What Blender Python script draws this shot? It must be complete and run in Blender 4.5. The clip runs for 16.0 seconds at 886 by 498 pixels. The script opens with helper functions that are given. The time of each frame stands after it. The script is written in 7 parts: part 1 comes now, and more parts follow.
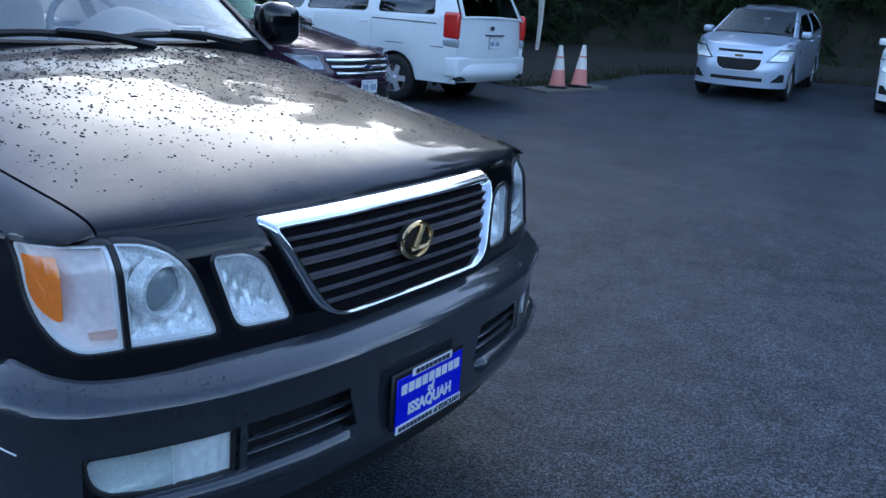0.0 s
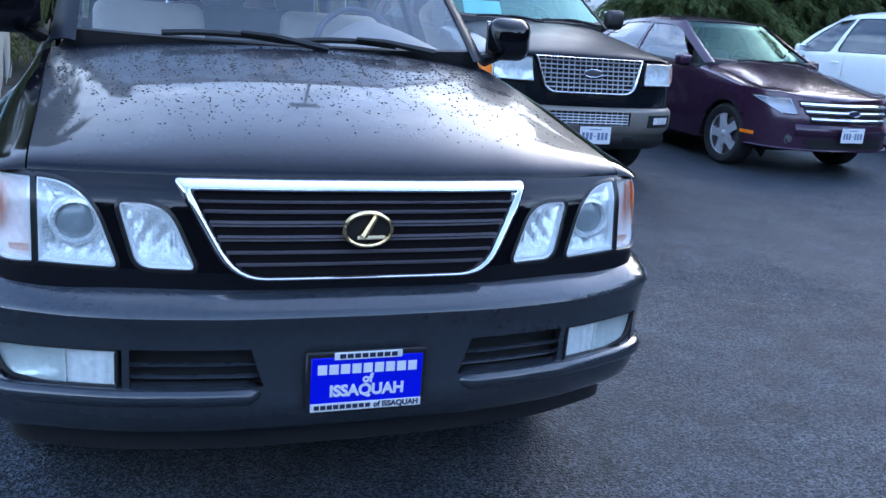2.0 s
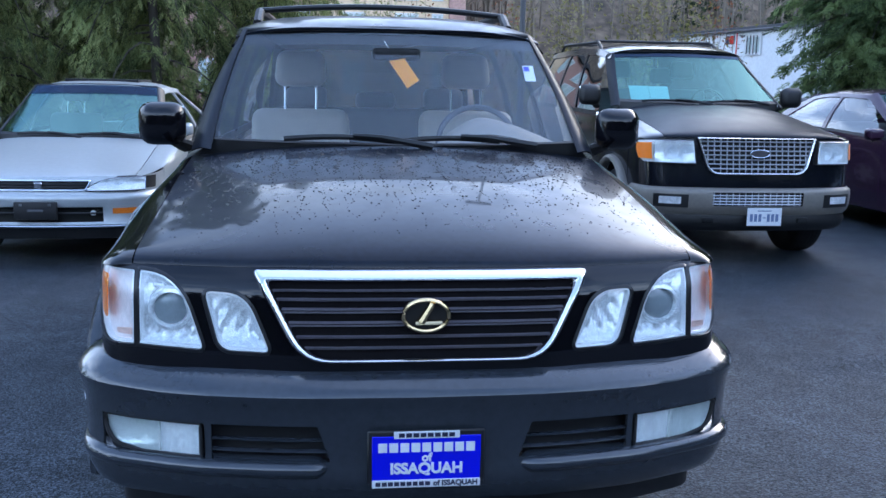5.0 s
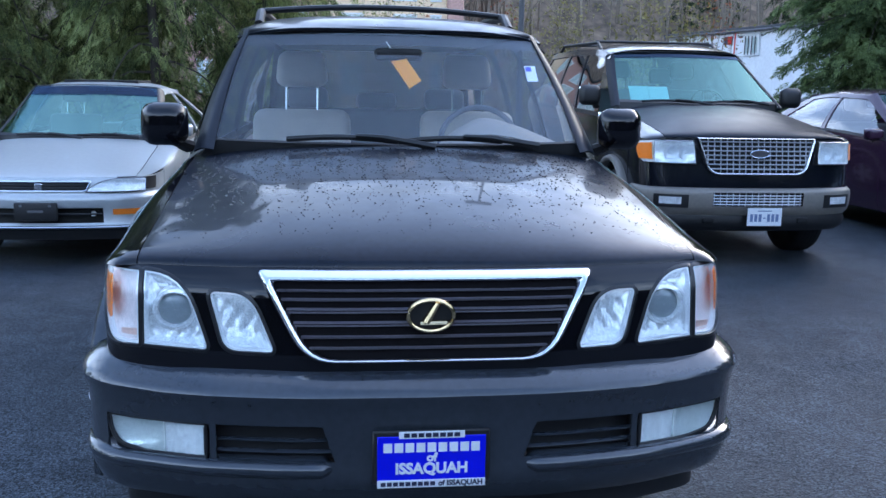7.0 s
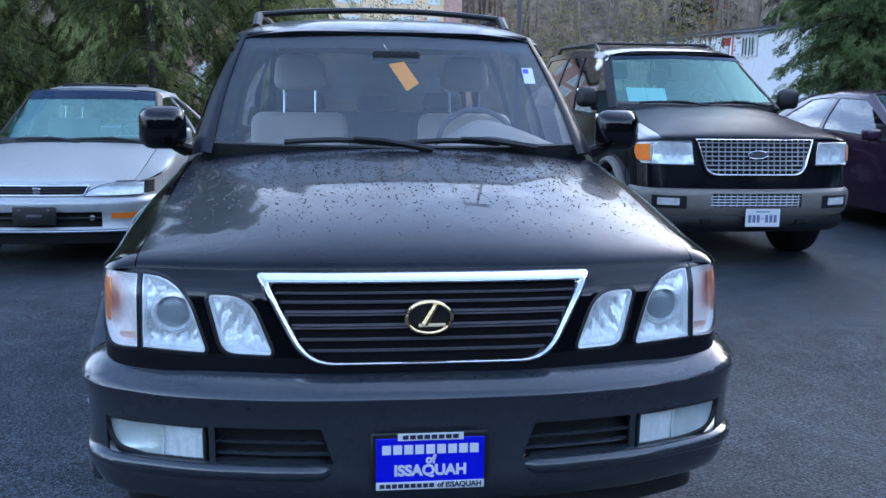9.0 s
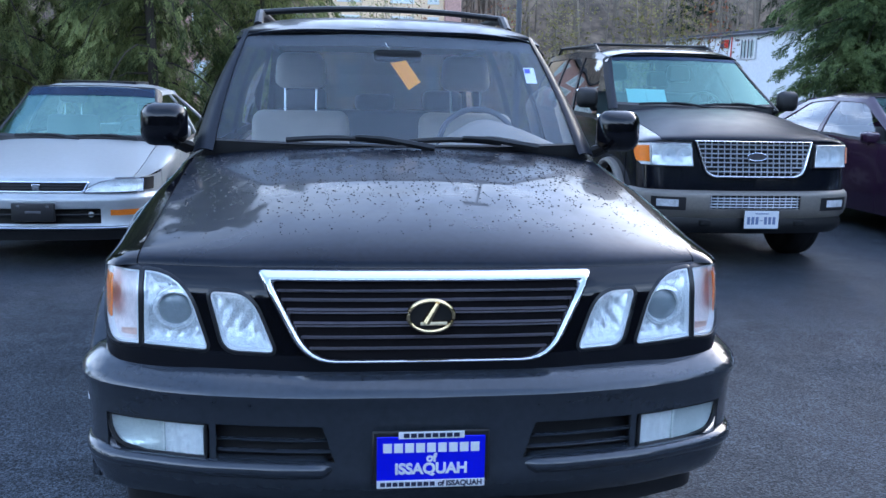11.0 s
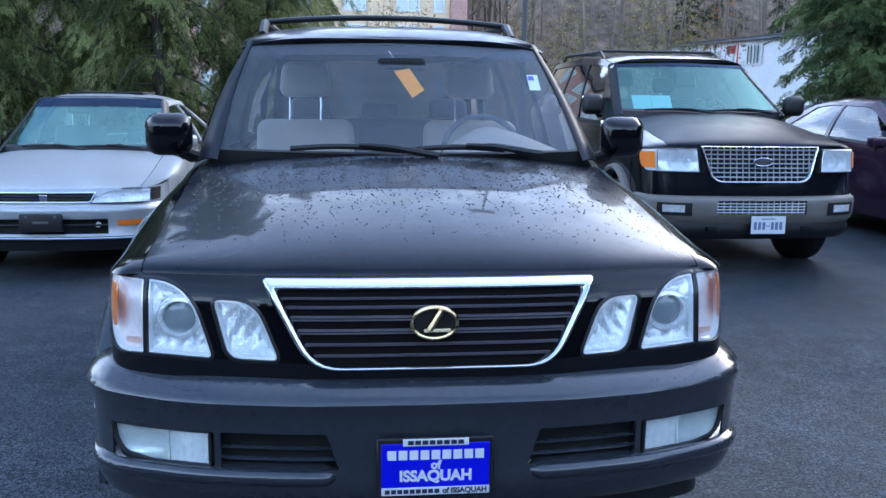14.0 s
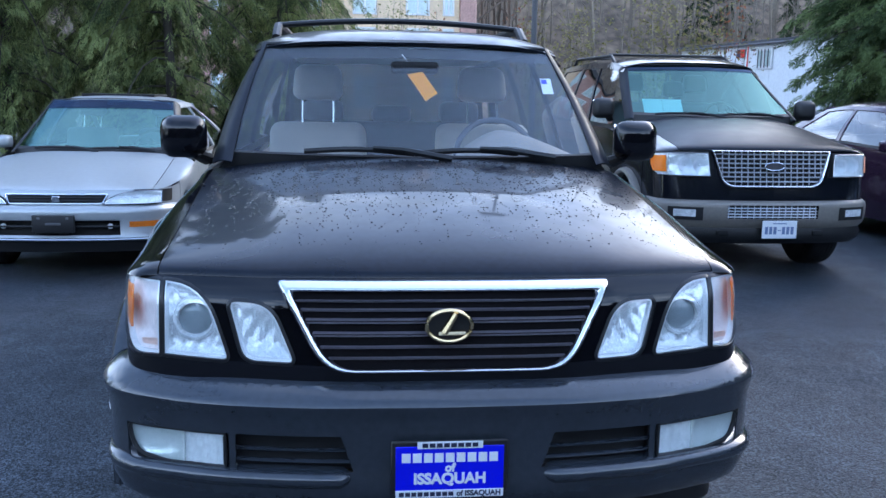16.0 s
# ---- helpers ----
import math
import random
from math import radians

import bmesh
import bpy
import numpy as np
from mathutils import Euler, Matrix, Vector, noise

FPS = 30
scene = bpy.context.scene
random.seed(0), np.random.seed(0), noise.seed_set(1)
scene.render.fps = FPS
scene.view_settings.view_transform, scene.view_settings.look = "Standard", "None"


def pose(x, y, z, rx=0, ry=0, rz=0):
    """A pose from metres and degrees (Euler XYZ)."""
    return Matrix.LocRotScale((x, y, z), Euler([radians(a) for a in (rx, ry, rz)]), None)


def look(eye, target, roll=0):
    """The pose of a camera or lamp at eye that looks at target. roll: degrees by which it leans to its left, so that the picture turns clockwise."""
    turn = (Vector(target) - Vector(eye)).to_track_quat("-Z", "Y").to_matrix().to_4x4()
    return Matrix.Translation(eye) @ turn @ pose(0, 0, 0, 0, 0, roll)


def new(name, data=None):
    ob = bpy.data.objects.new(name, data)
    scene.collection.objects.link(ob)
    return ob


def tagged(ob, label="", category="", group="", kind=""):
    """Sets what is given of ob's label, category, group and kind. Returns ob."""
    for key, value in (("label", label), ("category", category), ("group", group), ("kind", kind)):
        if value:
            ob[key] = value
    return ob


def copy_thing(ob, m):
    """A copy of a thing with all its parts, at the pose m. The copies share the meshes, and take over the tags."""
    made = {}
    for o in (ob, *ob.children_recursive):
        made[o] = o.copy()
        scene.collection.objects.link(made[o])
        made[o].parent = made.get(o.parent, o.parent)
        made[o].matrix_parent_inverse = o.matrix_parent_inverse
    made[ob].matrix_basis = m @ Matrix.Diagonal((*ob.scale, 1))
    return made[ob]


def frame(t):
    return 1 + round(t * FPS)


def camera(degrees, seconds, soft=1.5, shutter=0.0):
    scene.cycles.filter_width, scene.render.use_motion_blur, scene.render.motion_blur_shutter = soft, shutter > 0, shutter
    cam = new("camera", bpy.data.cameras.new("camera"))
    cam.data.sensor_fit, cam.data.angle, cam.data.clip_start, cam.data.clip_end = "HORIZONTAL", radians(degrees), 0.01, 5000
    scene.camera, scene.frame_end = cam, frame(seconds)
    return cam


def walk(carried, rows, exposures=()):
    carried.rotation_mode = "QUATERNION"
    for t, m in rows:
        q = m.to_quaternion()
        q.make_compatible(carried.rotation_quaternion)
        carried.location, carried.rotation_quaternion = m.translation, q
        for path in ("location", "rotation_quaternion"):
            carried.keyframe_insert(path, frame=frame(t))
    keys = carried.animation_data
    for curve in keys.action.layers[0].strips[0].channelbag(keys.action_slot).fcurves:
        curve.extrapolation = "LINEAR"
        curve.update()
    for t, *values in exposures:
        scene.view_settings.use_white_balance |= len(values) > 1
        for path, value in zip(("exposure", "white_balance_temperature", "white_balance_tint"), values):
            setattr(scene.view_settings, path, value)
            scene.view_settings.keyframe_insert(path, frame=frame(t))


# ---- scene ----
cam = camera(51.7, 16.0)
PATH = [
    (0, (-1.893, -1.221, 1.51), (-0.267, -0.182, 0.983), 4.5),
    (0.2, (-1.813, -1.356, 1.498), (-0.259, -0.219, 0.967), 3.6),
    (0.5, (-1.635, -1.525, 1.47), (-0.189, -0.237, 0.97), 5.2),
    (0.8, (-1.417, -1.689, 1.487), (-0.166, -0.225, 0.958), 4.1),
    (1, (-1.293, -1.816, 1.493), (-0.141, -0.263, 0.983), 3.4),
    (1.2, (-1.146, -1.947, 1.49), (-0.132, -0.312, 0.945), 4.0),
    (1.5, (-0.961, -2.102, 1.509), (-0.105, -0.397, 0.909), 4.1),
    (1.8, (-0.728, -2.141, 1.485), (0.035, -0.36, 0.968), 4.7),
    (2, (-0.614, -2.18, 1.496), (0.049, -0.367, 0.974), 4.5),
    (2.2, (-0.497, -2.237, 1.52), (0.008, -0.371, 1.038), 3.2),
    (2.5, (-0.365, -2.381, 1.543), (-0.067, -0.436, 1.187), 1.3),
    (2.7, (-0.297, -2.402, 1.538), (-0.075, -0.448, 1.154), 0.9),
    (3, (-0.248, -2.424, 1.546), (-0.058, -0.468, 1.172), 0.6),
    (3.5, (-0.231, -2.396, 1.555), (-0.054, -0.439, 1.18), 1.4),
    (4, (-0.232, -2.401, 1.555), (-0.028, -0.445, 1.192), 1.0),
    (6.5, (-0.247, -2.398, 1.549), (-0.023, -0.445, 1.186), 1.1),
    (7, (-0.254, -2.398, 1.55), (-0.032, -0.444, 1.189), 1.0),
    (7.5, (-0.262, -2.403, 1.552), (-0.046, -0.447, 1.193), 1.0),
    (8, (-0.258, -2.401, 1.548), (-0.048, -0.445, 1.191), 0.8),
    (8.5, (-0.249, -2.403, 1.55), (-0.028, -0.447, 1.194), 0.6),
    (11, (-0.265, -2.403, 1.546), (-0.035, -0.448, 1.19), 1.2),
    (11.5, (-0.261, -2.404, 1.546), (-0.032, -0.449, 1.195), 1.1),
    (12, (-0.261, -2.403, 1.545), (-0.028, -0.447, 1.195), 1.0),
    (12.5, (-0.26, -2.4, 1.544), (-0.033, -0.444, 1.193), 0.9),
    (13, (-0.258, -2.4, 1.544), (-0.047, -0.442, 1.195), 0.7),
    (13.5, (-0.255, -2.405, 1.545), (-0.046, -0.445, 1.203), 0.7),
    (14, (-0.252, -2.408, 1.544), (-0.039, -0.449, 1.205), 0.7),
    (14.5, (-0.253, -2.407, 1.543), (-0.033, -0.448, 1.202), 0.6),
    (15, (-0.256, -2.408, 1.544), (-0.036, -0.45, 1.203), 0.6),
    (15.5, (-0.265, -2.41, 1.544), (-0.057, -0.449, 1.206), 0.8),
    (16, (-0.273, -2.411, 1.545), (-0.077, -0.448, 1.212), 0.9),
]
walk(cam, [(t, look(eye, target, roll)) for t, eye, target, roll in PATH], [(0.0, 2.33, 5580, 10), (0.5, 2.58, 5550, 11), (1.0, 2.88, 5600, 12), (1.5, 2.98, 5650, 13), (2.0, 3.04, 5700, 14), (2.5, 3.0, 5870, 14), (3.0, 2.96, 5880, 14), (7.5, 2.9, 5880, 14), (8.0, 3.1, 5880, 14), (8.5, 2.83, 5880, 14), (11.0, 2.96, 5880, 14), (16.0, 2.92, 5880, 14)])

# ---- light ----
SUN_EL, SUN_AZ = 26.0, 50.0      # degrees up, and degrees clockwise from +y
wd = bpy.data.worlds.new("overcast_sky")
scene.world = wd
wd.use_nodes = True
nt = wd.node_tree
nt.nodes.clear()
w_out = nt.nodes.new("ShaderNodeOutputWorld")
w_bg = nt.nodes.new("ShaderNodeBackground")
w_sky = nt.nodes.new("ShaderNodeTexSky")
w_sky.sky_type = "NISHITA"
w_sky.sun_disc = False
w_sky.dust_density, w_sky.ozone_density = 0.6, 1.0
w_sky.sun_elevation = radians(SUN_EL)
w_sky.sun_rotation = radians(SUN_AZ)
w_tc = nt.nodes.new("ShaderNodeTexCoord")
w_map = nt.nodes.new("ShaderNodeMapping")
w_map.inputs["Scale"].default_value = (1.0, 1.0, 2.6)
w_noise = nt.nodes.new("ShaderNodeTexNoise")
w_noise.inputs["Scale"].default_value = 4.6
w_noise.inputs["Detail"].default_value = 7.0
w_noise.inputs["Roughness"].default_value = 0.55
w_ramp = nt.nodes.new("ShaderNodeValToRGB")
w_ramp.color_ramp.elements[0].position = 0.41
w_ramp.color_ramp.elements[0].color = (0, 0, 0, 1)
w_ramp.color_ramp.elements[1].position = 0.60
w_ramp.color_ramp.elements[1].color = (1, 1, 1, 1)
w_mix = nt.nodes.new("ShaderNodeMixRGB")
nt.links.new(w_tc.outputs["Generated"], w_map.inputs["Vector"])
nt.links.new(w_map.outputs["Vector"], w_noise.inputs["Vector"])
nt.links.new(w_noise.outputs["Fac"], w_ramp.inputs["Fac"])
# the cloud thins out overhead
w_sep = nt.nodes.new("ShaderNodeSeparateXYZ")
w_thin = nt.nodes.new("ShaderNodeMapRange")
w_thin.interpolation_type = "SMOOTHSTEP"
w_thin.inputs["From Min"].default_value, w_thin.inputs["From Max"].default_value = 0.36, 0.67
w_thin.inputs["To Min"].default_value, w_thin.inputs["To Max"].default_value = 1.0, 0.08
w_fac = nt.nodes.new("ShaderNodeMath")
w_fac.operation = "MULTIPLY"
nt.links.new(w_tc.outputs["Generated"], w_sep.inputs["Vector"])
nt.links.new(w_sep.outputs["Z"], w_thin.inputs["Value"])
nt.links.new(w_thin.outputs["Result"], w_fac.inputs[1])
nt.links.new(w_fac.outputs["Value"], w_mix.inputs["Fac"])
w_dim = nt.nodes.new("ShaderNodeVectorMath")
w_dim.operation = "SCALE"
w_dim.inputs["Scale"].default_value = 0.6
nt.links.new(w_sky.outputs["Color"], w_dim.inputs[0])
nt.links.new(w_dim.outputs["Vector"], w_mix.inputs["Color1"])
# the cloud glows towards the hidden sun
sd = Vector((math.sin(radians(SUN_AZ)) * math.cos(radians(SUN_EL)), math.cos(radians(SUN_AZ)) * math.cos(radians(SUN_EL)), math.sin(radians(SUN_EL))))
w_dot = nt.nodes.new("ShaderNodeVectorMath")
w_dot.operation = "DOT_PRODUCT"
w_dot.inputs[1].default_value = sd
w_glow = nt.nodes.new("ShaderNodeMapRange")
w_glow.interpolation_type = "SMOOTHSTEP"
w_glow.inputs["From Min"].default_value, w_glow.inputs["From Max"].default_value = 0.88, 1.0
w_glow.inputs["To Min"].default_value, w_glow.inputs["To Max"].default_value = 0.28, 1.05
w_mul = nt.nodes.new("ShaderNodeVectorMath")
w_mul.operation = "SCALE"
nt.links.new(w_tc.outputs["Generated"], w_dot.inputs[0])
nt.links.new(w_dot.outputs["Value"], w_glow.inputs["Value"])
nt.links.new(w_glow.outputs["Result"], w_mul.inputs["Scale"])
w_warm = nt.nodes.new("ShaderNodeMixRGB")
w_warm.inputs["Color1"].default_value = (10.4, 12.6, 15.3, 1)
w_warm.inputs["Color2"].default_value = (14.0, 13.0, 11.2, 1)
w_near = nt.nodes.new("ShaderNodeMapRange")
w_near.interpolation_type = "SMOOTHSTEP"
w_near.inputs["From Min"].default_value, w_near.inputs["From Max"].default_value = 0.84, 0.99
nt.links.new(w_dot.outputs["Value"], w_near.inputs["Value"])
nt.links.new(w_near.outputs["Result"], w_warm.inputs["Fac"])
w_more = nt.nodes.new("ShaderNodeMath")      # and lies thicker there
w_more.operation = "MULTIPLY_ADD"
w_more.use_clamp = True
w_more.inputs[1].default_value = 0.6
nt.links.new(w_near.outputs["Result"], w_more.inputs[0])
nt.links.new(w_ramp.outputs["Color"], w_more.inputs[2])
nt.links.new(w_more.outputs["Value"], w_fac.inputs[0])
nt.links.new(w_warm.outputs["Color"], w_mul.inputs[0])
nt.links.new(w_mul.outputs["Vector"], w_mix.inputs["Color2"])
nt.links.new(w_mix.outputs["Color"], w_bg.inputs["Color"])
nt.links.new(w_bg.outputs["Background"], w_out.inputs["Surface"])
w_bg.inputs["Strength"].default_value = 0.15
sun = new("sun", bpy.data.lights.new("sun", "SUN"))
sun.data.energy, sun.data.angle, sun.data.color = 0.1, radians(140), (1.0, 0.96, 0.9)
sun.matrix_world = look(sd * 60, (0, 0, 0))

# ---- materials ----
def mat(name, base, rough=0.5, metal=0.0, coat=0.0, vary=0.12, scale=8.0, bump=0.0, bump_scale=60.0, rough_vary=0.1, spec=0.5, random_vary=0.0):
    """A Principled material whose colour and gloss change at two scales, with fine relief."""
    m = bpy.data.materials.new(name)
    m.use_nodes = True
    t = m.node_tree
    p = t.nodes["Principled BSDF"]
    p.inputs["Metallic"].default_value = metal
    p.inputs["Coat Weight"].default_value = coat
    p.inputs["Coat Roughness"].default_value = 0.03
    p.inputs["Specular IOR Level"].default_value = spec
    tc = t.nodes.new("ShaderNodeTexCoord")
    n1 = t.nodes.new("ShaderNodeTexNoise")
    n1.inputs["Scale"].default_value = scale
    n1.inputs["Detail"].default_value = 6.0
    t.links.new(tc.outputs["Object"], n1.inputs["Vector"])
    n2 = t.nodes.new("ShaderNodeTexNoise")
    n2.inputs["Scale"].default_value = scale * 9
    n2.inputs["Detail"].default_value = 4.0
    t.links.new(tc.outputs["Object"], n2.inputs["Vector"])
    add = t.nodes.new("ShaderNodeMath")
    add.operation = "MULTIPLY_ADD"
    t.links.new(n1.outputs["Fac"], add.inputs[0])
    add.inputs[1].default_value = 0.6
    t.links.new(n2.outputs["Fac"], add.inputs[2])
    hsv = t.nodes.new("ShaderNodeHueSaturation")
    hsv.inputs["Color"].default_value = (*base, 1)
    mr = t.nodes.new("ShaderNodeMapRange")
    mr.inputs["From Min"].default_value, mr.inputs["From Max"].default_value = 0.5, 1.1
    mr.inputs["To Min"].default_value, mr.inputs["To Max"].default_value = 1 - vary, 1 + vary
    t.links.new(add.outputs[0], mr.inputs["Value"])
    if random_vary:
        oi = t.nodes.new("ShaderNodeObjectInfo")
        m2 = t.nodes.new("ShaderNodeMath")
        m2.operation = "MULTIPLY_ADD"
        t.links.new(oi.outputs["Random"], m2.inputs[0])
        m2.inputs[1].default_value = random_vary
        t.links.new(mr.outputs[0], m2.inputs[2])
        t.links.new(m2.outputs[0], hsv.inputs["Value"])
    else:
        t.links.new(mr.outputs[0], hsv.inputs["Value"])
    t.links.new(hsv.outputs["Color"], p.inputs["Base Color"])
    rr = t.nodes.new("ShaderNodeMapRange")
    rr.inputs["From Min"].default_value, rr.inputs["From Max"].default_value = 0.3, 0.7
    rr.inputs["To Min"].default_value, rr.inputs["To Max"].default_value = max(0.01, rough * (1 - rough_vary)), min(1, rough * (1 + rough_vary))
    t.links.new(n1.outputs["Fac"], rr.inputs["Value"])
    t.links.new(rr.outputs[0], p.inputs["Roughness"])
    if bump:
        n3 = t.nodes.new("ShaderNodeTexNoise")
        n3.inputs["Scale"].default_value = bump_scale
        n3.inputs["Detail"].default_value = 5.0
        t.links.new(tc.outputs["Object"], n3.inputs["Vector"])
        b = t.nodes.new("ShaderNodeBump")
        b.inputs["Strength"].default_value = bump
        b.inputs["Distance"].default_value = 0.01
        t.links.new(n3.outputs["Fac"], b.inputs["Height"])
        t.links.new(b.outputs["Normal"], p.inputs["Normal"])
    return m


def glass(name, tint=(0.8, 0.9, 0.88), low=0.05, rough=0.01, sheen=(1, 1, 1)):
    """A thin pane: clear with a tint, glossier at a slant."""
    m = bpy.data.materials.new(name)
    m.use_nodes = True
    t = m.node_tree
    t.nodes.clear()
    out = t.nodes.new("ShaderNodeOutputMaterial")
    tr = t.nodes.new("ShaderNodeBsdfTransparent")
    tr.inputs["Color"].default_value = (*tint, 1)
    gl = t.nodes.new("ShaderNodeBsdfGlossy")
    gl.inputs["Roughness"].default_value = rough
    gl.inputs["Color"].default_value = (*sheen, 1)
    lw = t.nodes.new("ShaderNodeLayerWeight")
    lw.inputs["Blend"].default_value = 0.5
    pw = t.nodes.new("ShaderNodeMath")
    pw.operation = "POWER"
    pw.inputs[1].default_value = 3.6
    t.links.new(lw.outputs["Facing"], pw.inputs[0])
    ma = t.nodes.new("ShaderNodeMath")
    ma.operation = "MULTIPLY_ADD"
    ma.inputs[1].default_value = 0.9
    ma.inputs[2].default_value = low
    t.links.new(pw.outputs[0], ma.inputs[0])
    mx = t.nodes.new("ShaderNodeMixShader")
    t.links.new(ma.outputs[0], mx.inputs["Fac"])
    t.links.new(tr.outputs[0], mx.inputs[1])
    t.links.new(gl.outputs[0], mx.inputs[2])
    t.links.new(mx.outputs[0], out.inputs["Surface"])
    return m


def asphalt(name):
    m = mat(name, (0.040, 0.047, 0.056), 0.5, vary=0.4, scale=0.55, bump=0.0, spec=0.1)
    t = m.node_tree
    p = t.nodes["Principled BSDF"]
    tc = t.nodes.new("ShaderNodeTexCoord")
    wet = t.nodes.new("ShaderNodeTexNoise")
    wet.inputs["Scale"].default_value = 0.35
    wet.inputs["Detail"].default_value = 5.0
    t.links.new(tc.outputs["Object"], wet.inputs["Vector"])
    grit = t.nodes.new("ShaderNodeTexVoronoi")
    grit.inputs["Scale"].default_value = 130.0
    t.links.new(tc.outputs["Object"], grit.inputs["Vector"])
    grit2 = t.nodes.new("ShaderNodeTexNoise")
    grit2.inputs["Scale"].default_value = 44.0
    grit2.inputs["Detail"].default_value = 6.0
    t.links.new(tc.outputs["Object"], grit2.inputs["Vector"])
    mx = t.nodes.new("ShaderNodeMath")
    mx.operation = "ADD"
    t.links.new(grit.outputs["Distance"], mx.inputs[0])
    t.links.new(grit2.outputs["Fac"], mx.inputs[1])
    b = t.nodes.new("ShaderNodeBump")
    b.inputs["Strength"].default_value = 0.65
    b.inputs["Distance"].default_value = 0.006
    t.links.new(mx.outputs[0], b.inputs["Height"])
    t.links.new(b.outputs["Normal"], p.inputs["Normal"])
    # pale stones in the dark binder; their contrast also stands for wet sparkle
    chip_glints = t.nodes.new("ShaderNodeTexVoronoi")
    chip_glints.inputs["Scale"].default_value = 140.0
    t.links.new(tc.outputs["Object"], chip_glints.inputs["Vector"])
    cr = t.nodes.new("ShaderNodeValToRGB")
    cr.color_ramp.elements[0].position, cr.color_ramp.elements[0].color = 0.35, (0.45, 0.45, 0.45, 1)
    cr.color_ramp.elements[1].position, cr.color_ramp.elements[1].color = 1.0, (2.9, 2.9, 2.9, 1)
    sep = t.nodes.new("ShaderNodeSeparateColor")
    t.links.new(chip_glints.outputs["Color"], sep.inputs[0])
    t.links.new(sep.outputs[0], cr.inputs["Fac"])
    mul = t.nodes.new("ShaderNodeMixRGB")
    mul.blend_type = "MULTIPLY"
    mul.inputs["Fac"].default_value = 1.0
    old = p.inputs["Base Color"].links[0].from_socket
    t.links.new(old, mul.inputs["Color1"])
    t.links.new(cr.outputs["Color"], mul.inputs["Color2"])
    t.links.new(mul.outputs["Color"], p.inputs["Base Color"])
    r = t.nodes.new("ShaderNodeMapRange")
    r.inputs["From Min"].default_value, r.inputs["From Max"].default_value = 0.38, 0.62
    r.inputs["To Min"].default_value, r.inputs["To Max"].default_value = 0.3, 0.58
    t.links.new(wet.outputs["Fac"], r.inputs["Value"])
    t.links.new(r.outputs[0], p.inputs["Roughness"])
    return m


